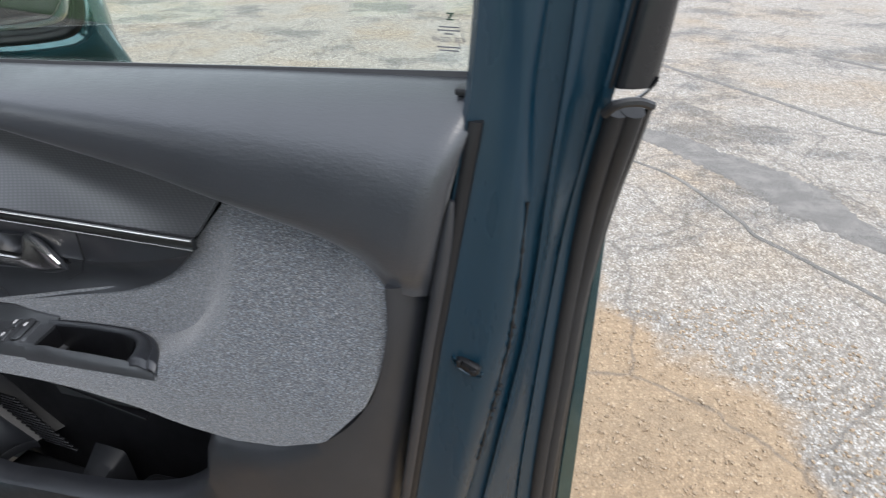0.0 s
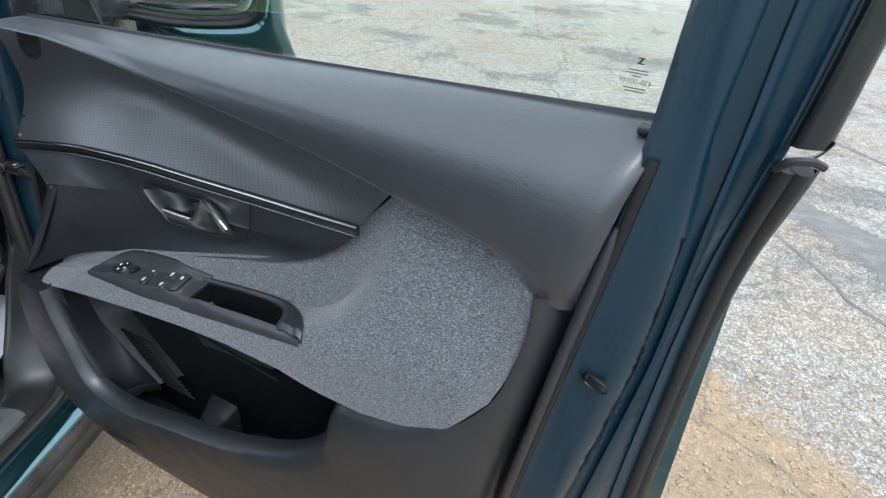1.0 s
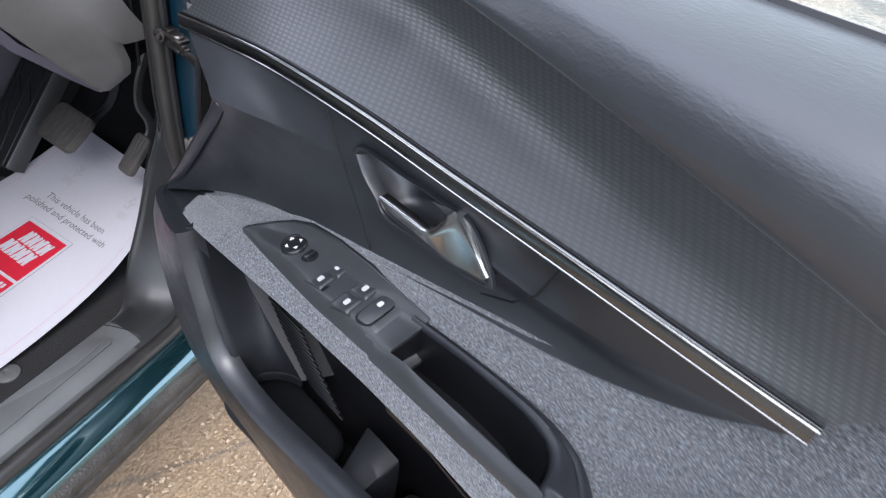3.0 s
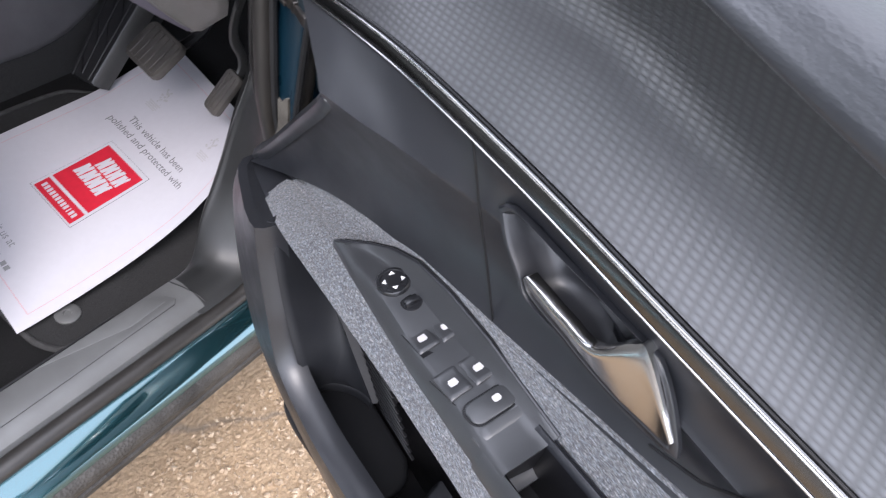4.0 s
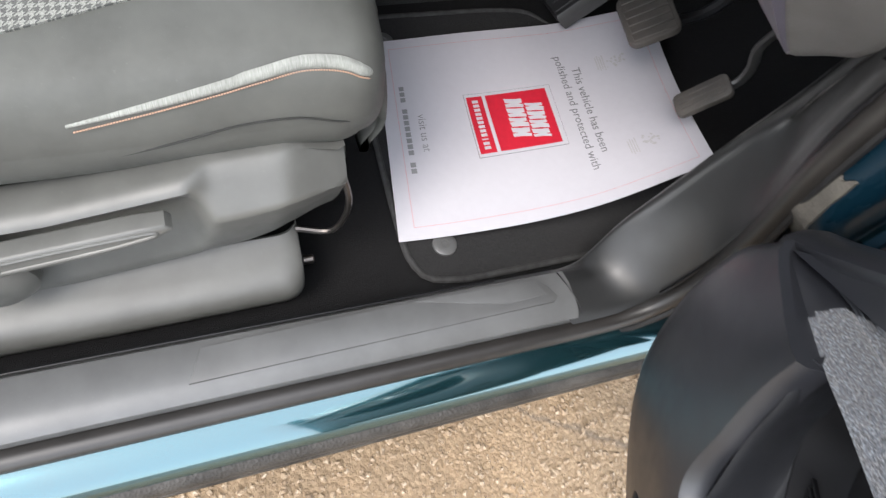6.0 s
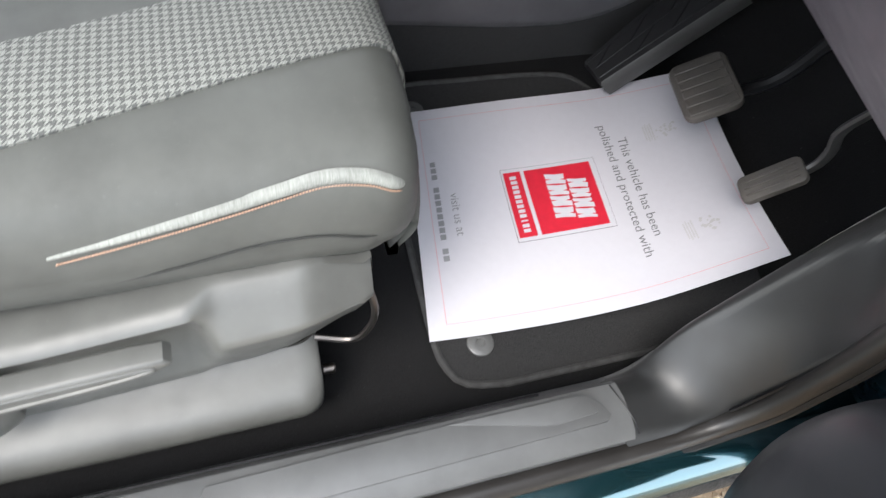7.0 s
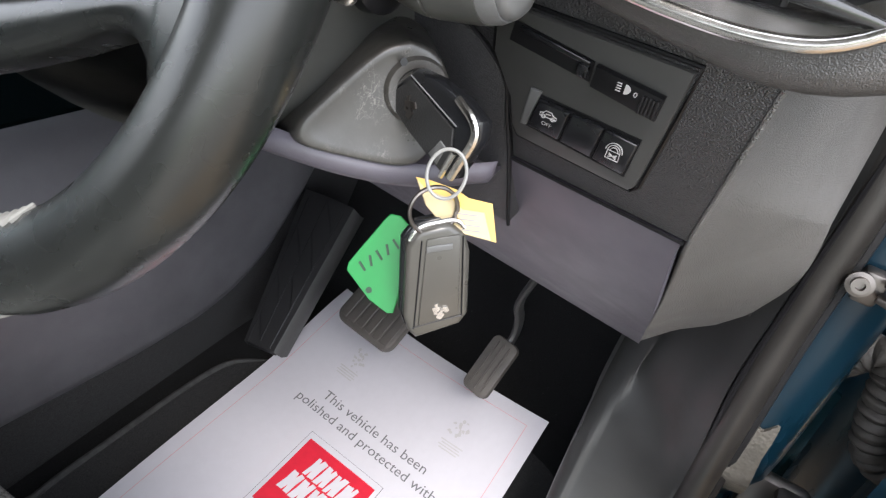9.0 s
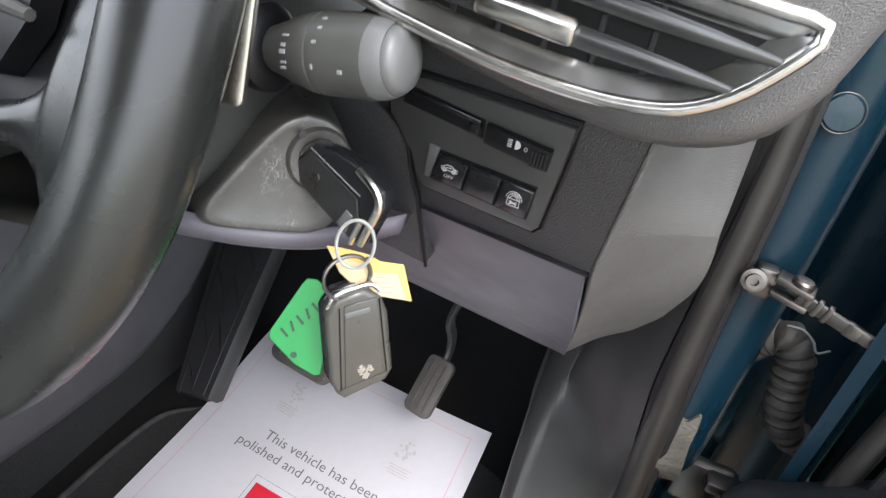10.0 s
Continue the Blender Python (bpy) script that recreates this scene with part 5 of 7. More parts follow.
def edge_at(name, z):
    """A line of the door's rear edge: its place along the door and its depth towards the cabin, at a height."""
    us, ns = EDGE_LINES[name]
    w = [(-0.03, 0.25), (0.0, 0.5), (0.03, 0.25)]
    return Vector((sum(k * lerp(z + d, EDGE_Z, us) for d, k in w), sum(k * lerp(z + d, EDGE_Z, ns) for d, k in w)))


def edge_col(z):
    a, b, c, d, e, f = (edge_at(k, z) for k in ("start", "fold", "seam", "ridge", "flange", "seal"))
    pan = ease(z, 1.02, 1.12)
    col = [a + Vector((-0.008, 0.012)), a, a.lerp(b, 0.35) + Vector((0, -0.0025)), a.lerp(b, 0.75) + Vector((0, -0.0010)), b, b.lerp(c, 0.3) + Vector((0.001, 0.0022)), b.lerp(c, 0.65) + Vector((0.001, 0.0018)), c, c + Vector((0.0012, -0.0062)),
           c.lerp(d, 0.5) + Vector((0, -0.006)), d + Vector((-0.002, -0.002)), d + Vector((0, 0.0022)), d + Vector((0.004, 0.0005)), d.lerp(e, 0.25) + Vector((0, -0.0045 * pan)), d.lerp(e, 0.5) + Vector((0, -0.0060 * pan - 0.002)), d.lerp(e, 0.8) + Vector((0, -0.0050 * pan)), e + Vector((-0.0015, 0.0010)), e + Vector((0, 0.0028)), e.lerp(f, 0.5) + Vector((0, 0.0018)), f]
    return [(p.x, -p.y, z) for p in col]


part("door_edge", solid([edge_col(z) for z in SMOOTH_Z], (-0.006, 0.008, 0)), JAMB, door, "dusty teal painted door edge", 50)
low_z = [z for z in SMOOTH_Z if z < 1.147]
for k, r in ((0.22, 0.0085), (0.62, 0.0095)):
    part("edge_seal", tube([(p.x, -p.y - 0.002, z) for p, z in ((edge_at("seal", z).lerp(edge_at("outer", z), k), z) for z in low_z)], r, 10), RUBBER, door, "black rubber edge seal")
part("outer_lip", solid([[(p.x + d, -p.y + e, z) for d, e in ((-0.008, 0.006), (0.0, -0.001), (0.003, 0.004), (0.003, 0.02))] for p, z in ((edge_at("outer", z), z) for z in low_z)], (-0.004, 0, 0)), BLACK, door)
part("seal_end", tube(curve([(edge_at("seal", 1.14).x - 0.002, 0.004, 1.140), (1.122, -0.001, 1.150), (1.136, 0.003, 1.152), (1.146, 0.012, 1.147)], 20), 0.0036, 8), RUBBER, door, "turned-in end of the edge seal")
high_z = [z for z in SMOOTH_Z if z > 1.147]
part("pillar_cover", solid([[(p.x + (q.x - p.x) * t, -(p.y + (q.y - p.y) * t) - d, z) for t, d in ((-0.05, -0.002), (0.0, 0.003), (0.12, 0.0065), (0.45, 0.0085), (0.8, 0.0065), (0.97, 0.001), (1.0, -0.006), (0.98, -0.03))] for p, q, z in ((edge_at("seal", z), edge_at("outer", z), z) for z in high_z)], (-0.003, 0.004, 0)), SATIN, door, "black window pillar cover", 60)
part("cover_slit", tube([(edge_at("seal", z).x - 0.0035, -edge_at("seal", z).y - 0.0035, z) for z in high_z], 0.0016, 6), BLACK, door)
part("cover_tab", solid([[(edge_at("seal", 1.15).x + 0.028 * t, -edge_at("seal", 1.15).y - 0.0095 + 0.012 * t * t, 1.1485 + 0.012 * t ** 3 + d) for d in (0.0, 0.0022)] for t in np.linspace(0, 1.1, 10)], (0, 0.006, 0)), BLACK, door, "flared foot of the pillar cover")
part("trim_flange", tube([(lerp(z, EDGE_Z, EDGE_LINES["start"][0]) - 0.0075, -0.0535, z) for z in np.linspace(0.42, 1.080, 40)], [0.0062] * 37 + [0.0058, 0.0046, 0.0022], 10), PLASTIC, door, "rounded dark flange of the door trim")
part("trim_gap", tube([(edge_at("start", z).x - 0.004, -edge_at("start", z).y - 0.004, z) for z in SMOOTH_Z if z < 1.15], 0.0075, 10), BLACK, door)
part("window_sail", moved(prism([(0.10, 1.10), (0.288, 1.122), (0.270, 1.153), (0.25, 1.27), (0.10, 1.27)], 0.004, 0.001), pose(0, 0.030, 0, 90, 0, 0)), BLACK, door, "black triangular window corner panel")
clip = part("latch_clip", box((0.024, 0.008, 0.011), (1.0225, -0.0405, 0.908), 0.003, 2, pose(0, 0, 0, 0, 10, -14)), BLACK, door, "small black drain opening in the door edge")
part("clip_lip", tube([(1.0225 + 0.0150 * math.cos(a), -0.0432 - 0.0030 * math.cos(a), 0.908 + 0.0075 * math.sin(a) - 0.0025 * math.cos(a)) for a in np.linspace(2.6, 6.6, 24)], 0.0014, 6), JAMB, clip)
part("clip_tab", box((0.007, 0.005, 0.006), (1.0290, -0.0455, 0.906), 0.0012, 2), BLACK, clip)
part("clip_tab", box((0.004, 0.005, 0.008), (1.0150, -0.0445, 0.912), 0.0012, 2), BLACK, clip)
part("edge_bolt", moved(lathe([(0.0, 0.0), (0.008, 0.0), (0.008, 0.002), (0.0065, 0.0045), (0.0, 0.0048)], 14), pose(1.086, 0.050, 0.992, 75, 0, 35)), JAMB, door, "painted bolt head")
rng_s = random.Random(8)
seam_z = np.linspace(0.76, 1.07, 70)
part("sealer_seam", tube([(edge_at("seam", z).x + 0.0006 * math.sin(z * 90), -edge_at("seam", z).y - 0.0006, z) for z in seam_z], [0.0006 + 0.0022 * rng_s.random() ** 3 for _ in seam_z], 6), BLACK, door, "cracked dark seam sealer")
for z, r in ((0.862, 0.0030), (0.872, 0.0022), (0.838, 0.0026), (0.826, 0.0020), (0.945, 0.0020)):
    e = edge_at("seam", z)
    part("sealer_blob", moved(lathe([(0.0, 0.0), (r, 0.0), (r * 0.8, r * 0.6), (0.0, r * 0.8)], 9), pose(e.x + 0.002, -e.y - 0.0004, z, 80, 0, 40)), BLACK, door)
part("rear_channel", solid([[(1.0145 + 0.10 * (z - 1.155) + d, y, z) for d, y in ((0.0, -0.006), (0.001, -0.020), (0.005, -0.027), (0.011, -0.028), (0.0145, -0.022))] for z in np.linspace(1.156, 1.6, 8)], (0, 0.012, 0)), RUBBER, door, "black glass run channel")
part("channel_foot", box((0.022, 0.016, 0.006), (1.0165, -0.021, 1.157), 0.002), RUBBER, door)
part("belt_seal", solid([[(u, y, along(u, BELT) + dz) for y, dz in ((-0.004, -0.004), (0.000, 0.004), (0.006, 0.003))] for u in np.linspace(0.16, 1.02, 30)], (0, 0.002, -0.004)), RUBBER, door, "thin black belt seal")
pane = part("window_glass", solid([[(0.12 + (0.90 + 0.10 * t * 0.44) * s, 0.008 + 0.03 * t, 1.12 + 0.042 * s + 0.44 * t) for s in np.linspace(0, 1, 6)] for t in np.linspace(0, 1, 5)], (0, 0.004, 0)), GLASS, door, "lightly green tinted raised window glass")
pane.visible_shadow = False
mark = moved(lettering("43R-00049", 0.0062, 1.0, "CENTER"), Matrix.Translation((0.990, 0.006, 1.184)) @ pose(0, 0, 0, 90, 0, 0) @ Matrix.Diagonal((-1, 1, 1, 1)))
part("glass_mark", mark, GREY_INK, door, "small printed glass marking")
for k, (w, z) in enumerate(((0.016, 1.1955), (0.018, 1.1930), (0.007, 1.1905), (0.019, 1.1805), (0.016, 1.1780))):
    part("marking_bar", box((w, 0.0004, 0.0010), (0.990, 0.0062, z), 0), GREY_INK, door)
for z in (1.2055, 1.2010):
    part("marking_bar", box((0.006, 0.0004, 0.0009), (0.991, 0.0062, z), 0), DARK_INK, door)
part("marking_bar", box((0.0018, 0.0004, 0.0048), (0.991, 0.0062, 1.2032), 0, 1, pose(0, 0, 0, 0, 35, 0)), DARK_INK, door)


def facing(at, normal, up):
    z = Vector(normal).normalized()
    x = Vector(up).cross(z).normalized()
    y = z.cross(x)
    m = Matrix((x, y, z)).transposed().to_4x4()
    m.translation = at
    return m


# ---- footwell: mat, paper, pedals ----
def floor_z(y):
    return lerp(y, [p[0] for p in FLOOR_PROFILE], [p[1] for p in FLOOR_PROFILE])


mat_thing = thing("floor_mat", "black carpet floor mat with a stitched hem in the footwell", "floor mat")
MAT_OUT = curve([(-1.052, 0.66), (-1.052, 0.80), (-1.052, 0.92), (-1.055, 1.06), (-1.30, 1.09), (-1.44, 1.02), (-1.503, 0.962), (-1.538, 0.925), (-1.549, 0.86), (-1.551, 0.74), (-1.550, 0.64), (-1.53, 0.60), (-1.3, 0.587), (-1.13, 0.583), (-1.085, 0.590), (-1.062, 0.610), (-1.052, 0.66)], 110)
part("carpet_top", solid([[(c[0] + (p[0] - c[0]) * t, c[1] + (p[1] - c[1]) * t, floor_z(c[1] + (p[1] - c[1]) * t) + 0.010) for t in np.linspace(0, 1, 8)] for c in [(-1.32, 0.84)] for p in MAT_OUT], (0, 0, -0.006)), MAT, mat_thing)
part("hem", tube([(x, y, floor_z(y) + 0.009 - 0.010 * ease(y, 0.92, 1.02)) for x, y in MAT_OUT[:-1]], 0.005, 8, True), HEM, mat_thing, "corded black hem")
for x, y in ((-1.1095, 0.641), (-1.496, 0.647)):
    part("mat_stud", moved(lathe([(0.0, 0.0), (0.018, 0.0), (0.018, 0.003), (0.014, 0.005), (0.006, 0.005), (0.005, 0.003), (0.0, 0.003)], 24), Matrix.Translation((x, y, floor_z(y) + 0.011))), SILL_GREY, mat_thing, "round grey plastic fixing stud")


def sheet_at(p, q, up=0.0):
    """Place on the paper: p from its left to its right edge, q from the seat to the pedals."""
    a, b = Vector((-1.487, 0.632, 0)), Vector((-1.1207, 0.5744, 0))
    c, d = Vector((-1.498, 1.150, 0)), Vector((-1.075, 1.075, 0))
    w = (a * (1 - p) + b * p) * (1 - q) + (c * (1 - p) + d * p) * q
    curl = (max(0.0, p) * max(0.0, q)) ** 2
    z = 0.309 + 0.022 * q + 0.018 * ease(q, 0.6, 1.0) + 0.128 * curl + 0.0018 * math.sin(7 * p + 5 * q) * math.sin(6 * q)
    return Vector((w.x - 0.011 * curl, w.y - 0.088 * curl, max(z, floor_z(w.y) + 0.013) + up))


paper = thing("paper_mat", "white printed protective paper sheet on the footwell mat", "paper mat")
part("sheet", solid([[sheet_at(p, q) for p in np.linspace(0, 1, 30)] for q in np.linspace(0, 1, 40)], (0, 0, -0.0006)), PAPER, paper)
PW, PL = 0.385, 0.52


def on_sheet(geo, up=0.0008):
    """Lay flat print, drawn in metres from the sheet's middle, onto the paper; the print runs slightly askew."""
    out = []
    for v in geo[0]:
        p, q = 0.5 + v.x / PW, 0.5 + v.y / PL
        out.append(sheet_at(p, q + 0.3 * (p - 0.5) * q * (1 - q), up + v.z))
    return out, geo[1]


def block(w, h, at=(0, 0), n=10, m=8):
    return on_sheet(([Vector((at[0] + w * (i / n - 0.5), at[1] + h * (j / m - 0.5), 0)) for i in range(n + 1) for j in range(m + 1)],
                     [(i * (m + 1) + j, (i + 1) * (m + 1) + j, (i + 1) * (m + 1) + j + 1, i * (m + 1) + j + 1) for i in range(n) for j in range(m)]))


def lift(geo, up):
    return [v + Vector((0, 0, up)) for v in geo[0]], geo[1]


LOGO = (0.003, -0.041)
part("logo_line", block(0.127, 0.158, LOGO), GREY_INK, paper)
part("logo_ground", lift(block(0.1255, 0.1565, LOGO), 0.0004), PAPER, paper)
part("logo_field", lift(block(0.1136, 0.110, (LOGO[0], LOGO[1] + 0.0137)), 0.0008), RED_INK, paper, "red printed square")
part("logo_bar", lift(block(0.1136, 0.028, (LOGO[0], LOGO[1] - 0.0614)), 0.0008), RED_INK, paper, "red printed bar")
rng = random.Random(3)
for w, y, dx in ((0.072, 0.0385, 0.006), (0.080, 0.0040, -0.004)):
    for j in range(4):
        x0, ww, hh = dx - w / 2 + w / 8 + j * w / 4, w / 8 - 0.0007, 0.0162
        notch = rng.uniform(-0.35, 0.35) * ww
        shape = [(-ww, -hh), (notch - 0.0014, -hh * 0.95), (notch, -hh * 0.35), (notch + 0.0014, -hh), (ww, -hh * rng.uniform(0.85, 1)), (ww * 0.9, 0), (ww, hh * rng.uniform(0.8, 1)), (notch + 0.0018, hh), (notch, hh * 0.45), (notch - 0.0014, hh * 0.9), (-ww, hh * rng.uniform(0.8, 1)), (-ww * 0.9, 0)]
        part("logo_shape", on_sheet(([Vector((LOGO[0] + x0 + px + 0.12 * py, LOGO[1] + y + py - 0.04 * x0, 0.0012)) for px, py in shape], [tuple(range(12))])), PAPER, paper)
for k in range(12):
    part("logo_caption", lift(block(0.0058 if k != 9 else 0.0026, 0.0105, (LOGO[0] - 0.0462 + 0.0084 * k, LOGO[1] - 0.0614), 2, 2), 0.0012), PAPER, paper)


def set_width(geo, width):
    """Scale lettering, centred on x = 0, to a given width."""
    k = width / (max(v.x for v in geo[0]) - min(v.x for v in geo[0]))
    return [v * k for v in geo[0]], geo[1]


for words, width, y, ink in (("This vehicle has been", 0.184, 0.0885, GREY_INK), ("polished and protected with", 0.243, 0.0635, GREY_INK), ("visit us at", 0.072, -0.2055, MID_INK)):
    part("lettering", on_sheet(moved(set_width(lettering(words, 0.018), width), Matrix.Translation((0.005, y, 0)))), ink, paper)
for k in range(15):
    if k not in (3, 12):
        part("address_bar", block(0.0088, 0.0085, (-0.085 + 0.0114 * k, -0.2255), 2, 2), MID_INK, paper)
for sx in (-0.0866, 0.104):
    crest = []
    for k in range(26):
        cx, cy, cr = rng.gauss(0, 0.006), rng.gauss(0, 0.008), rng.uniform(0.0012, 0.0034)
        crest.append(on_sheet(([Vector((sx + cx + cr * math.cos(a) * rng.uniform(0.5, 1.2), 0.172 + cy + cr * math.sin(a) * rng.uniform(0.5, 1.2), 0.0001 * k)) for a in np.linspace(0, math.tau, 7, endpoint=False)], [tuple(range(7))])))
    part("crest", join(*crest), PALE_INK, paper, "pale grey printed crest")
    for k in range(4):
        part("crest_bar", block(0.034 - 0.006 * (k % 2), 0.0018, (sx, 0.148 - 0.0042 * k), 2, 1), PALE_INK, paper)
for a, b in (((-0.172, -0.238), (-0.172, 0.235)), ((0.172, -0.238), (0.172, 0.235)), ((-0.172, 0.235), (0.172, 0.235)), ((-0.172, -0.238), (0.172, -0.238))):
    part("border_line", block(abs(b[0] - a[0]) + 0.0007, abs(b[1] - a[1]) + 0.0007, ((a[0] + b[0]) / 2, (a[1] + b[1]) / 2), 12, 20), PINK_INK, paper)

brake = thing("brake_pedal", "worn black rubber brake pedal hanging over the mat", "pedal", pose(-1.347, 1.005, 0.474, 35, 0, -8) @ Matrix.Scale(0.92, 4))
part("pad", prism(rounded(0.105, 0.085, 0.016), 0.016, 0.004), WORN, brake)
for k in range(6):
    part("rib", box((0.0135, 0.070, 0.003), (-0.0400 + 0.016 * k, 0, 0.0165), 0.0012, 1), WORN, brake)
part("arm", tube(curve([(0, 0.01, -0.004), (0.0, 0.05, -0.03), (0.005, 0.12, -0.02), (0.01, 0.25, 0.10)], 14), 0.010, 8), BLACK, brake)
gas = thing("accelerator_pedal", "narrow black rubber accelerator pedal hanging over the mat", "pedal", pose(-1.178, 1.005, 0.492, 50, 0, -12) @ Matrix.Scale(0.82, 4))
part("pad", prism(rounded(0.046, 0.095, 0.011), 0.014, 0.003), WORN, gas)
for k in range(3):
    part("rib", box((0.0035, 0.078, 0.003), (-0.011 + 0.011 * k, 0, 0.0145), 0.001, 1), WORN, gas)
part("arm", tube(curve([(0.0, 0.025, 0.0), (0.0, 0.06, 0.004), (-0.002, 0.085, 0.024), (-0.004, 0.105, 0.060), (0.01, 0.15, 0.10), (0.02, 0.22, 0.13)], 20), 0.0105, 8, squash=0.55), PEDAL_ARM, gas, "flat bent steel pedal arm")
rest = thing("footrest", "grooved black rubber footrest against the console", "footrest")


def rest_at(a, s, up=0.0):
    """Place on the footrest: a across from the console side, s from its foot to its top."""
    p, q = Vector((-1.520, 0.924, 0.345)).lerp(Vector((-1.588, 1.125, 0.515)), s), Vector((-1.474, 0.932, 0.348)).lerp(Vector((-1.496, 1.128, 0.522)), s)
    return p.lerp(q, a) + Vector((0.05, -0.64, 0.76)) * (up + 0.006 * math.sin(math.pi * a) * s)


part("plate", solid([[rest_at(a, s) for a in np.linspace(0, 1, 8)] for s in np.linspace(0.07, 1, 16)], (0, 0.006, -0.012)), RUBBER, rest, "grooved black tread")
# light falling on this side is put into its paler grey
part("side_wall", solid([[rest_at(1, s), rest_at(1, s) + Vector((0.004, 0.002, -0.004)), rest_at(1, s) + Vector((0.007, 0.010, -0.014)), rest_at(1, s) + Vector((0.002, 0.030, -0.030))] for s in np.linspace(0.07, 1, 12)], (-0.006, 0, 0)), SWITCH, rest, "smooth side, paler grey than the tread for the light on it")
for a0, s0, a1, s1 in ((0.12, 0.95, 0.12, 0.06), (0.88, 0.94, 0.84, 0.08), (0.12, 0.78, 0.50, 0.60), (0.50, 0.98, 0.86, 0.80), (0.12, 0.50, 0.50, 0.32), (0.50, 0.76, 0.86, 0.56), (0.12, 0.24, 0.48, 0.10), (0.50, 0.50, 0.84, 0.32), (0.50, 0.96, 0.48, 0.10)):
    part("groove", tube([rest_at(a0 + (a1 - a0) * k, s0 + (s1 - s0) * k, 0.0004) for k in np.linspace(0, 1, 8)], 0.0011, 5), BLACK, rest)

# ---- driver's seat ----
seat = thing("driver_seat", "grey car seat with houndstooth cloth and pale piping", "car seat")
SX, HALF = -1.405, 0.235


def cushion_rows():
    """Sections across the cushion, front corner rounded in plan and in height."""
    stations = [(y, 0.0) for y in np.linspace(-0.25, 0.475, 32)] + [(0.480 + 0.042 * math.sin(a), 1 - math.cos(a)) for a in np.linspace(0.12, math.pi / 2, 10)]
    rows = []
    for y, k in stations:
        tip = ease(y, 0.2, 0.5)
        rows.append([(SX + x - math.copysign(0.030 * k, x) * (abs(x) > 0.2), y, z + 0.012 * tip - 0.030 * k * (z - 0.49) / 0.16) for x, z in SECTION])
    return rows


SECTION = ((-0.26, 0.49), (-0.268, 0.56), (-0.25, 0.625), (-0.20, 0.662), (-0.15, 0.650), (-0.05, 0.636), (0.05, 0.640), (0.11, 0.650), (0.155, 0.655), (0.190, 0.653), (0.218, 0.647), (0.243, 0.639), (0.257, 0.627), (0.266, 0.608), (0.271, 0.588), (0.273, 0.570), (0.270, 0.552), (0.264, 0.534), (0.252, 0.515), (0.235, 0.49))


def side_x(z):
    return SX + lerp(-z, [-p[1] for p in SECTION[10:]], [p[0] for p in SECTION[10:]])


part("cushion", solid(cushion_rows(), (0, -0.014, -0.012)), SEAT_GREY, seat, "grey seat cushion", 60)
part("cushion_front", solid([[(x * (1 - 0.02 * t) + SX * 0.02 * t, y - 0.001 + 0.012 * math.sin(math.pi * min(1.0, 1.25 * t)), z - (z - 0.47) * t) for t in np.linspace(0, 1, 12)] for x, y, z in cushion_rows()[-1]], (0, -0.01, 0)), SEAT_GREY, seat, "", 60)


def band_rows(x0, x1, splay0=0.0, splay1=0.0):
    rows = []
    for col in cushion_rows():
        xs, zs = np.array([p[0] for p in col[3:14]]), np.array([p[2] for p in col[3:14]])
        d = 0.52 - col[0][1]
        rows.append([(x, col[0][1] + 0.002, float(np.interp(x, xs, zs)) + 0.0025) for x in np.linspace(x0 + splay0 * d, x1 + splay1 * d, 10)])
    last = rows[-1]
    rows += [[(x, y + 0.006 + 0.010 * math.sin(math.pi * t), z - (z - 0.47) * t) for x, y, z in last] for t in (0.1, 0.25, 0.4, 0.6)]
    return rows


part("cloth_band", solid(band_rows(-1.408, -1.272, 0.36, 0.245), (0, -0.002, -0.003)), HOUND, seat, "black and white houndstooth cloth")
part("cloth_band", solid(band_rows(-1.60, -1.50), (0, -0.002, -0.003)), HOUND, seat, "black and white houndstooth cloth")
PIPE = [(side_x(z - 0.012 * ease(y, 0.2, 0.5)) + 0.0015, y, z) for y, z in ((0.236, 0.600), (0.275, 0.608), (0.32, 0.617), (0.362, 0.626), (0.40, 0.635), (0.437, 0.641), (0.470, 0.640))] + [(-1.145, 0.490, 0.633), (-1.152, 0.505, 0.622), (-1.163, 0.517, 0.608), (-1.180, 0.524, 0.594)]
part("piping", solid([[(x + dx * w - 0.0006, y, z + dz * w) for dx, dz in ((-0.20, 0.95), (0.10, 0.80), (0.36, 0.40), (0.46, 0.0), (0.40, -0.40), (0.16, -0.80), (-0.10, -0.95))] for (x, y, z), w in ((p, 0.0010 + 0.0060 * math.sin(math.pi * min(1.0, 0.04 + 0.62 * k / 60)) ** 1.1 * (1 - 0.55 * ease(k, 46, 60))) for k, p in enumerate(curve(PIPE, 60)))], (-0.004, 0, 0)), WELT, seat, "pale piping along the cushion edge")
stitch = curve([(x + 0.0026, y, z - 0.0047) for x, y, z in PIPE], 130)
part("stitching", join(*[tube([stitch[k], stitch[k] * 0.35 + stitch[k + 1] * 0.65], 0.0009, 5) for k in range(2, 128)]), THREAD, seat, "orange stitching")
part("lower_seam", tube(curve([(side_x(z - 0.012 * ease(y, 0.2, 0.5)) + 0.0012, y, z) for y, z in ((0.05, 0.505), (0.13, 0.520), (0.20, 0.538), (0.284, 0.560), (0.33, 0.574), (0.378, 0.587), (0.43, 0.590), (0.47, 0.580))] + [(-1.142, 0.500, 0.567), (-1.155, 0.518, 0.555)], 50), 0.0010, 6), SEAM, seat)
RAIL = ((-1.120, 0.372), (-1.108, 0.366), (-1.090, 0.360), (-1.074, 0.3555), (-1.062, 0.3485), (-1.055, 0.338), (-1.0545, 0.325), (-1.060, 0.306), (-1.072, 0.296), (-1.090, 0.292))
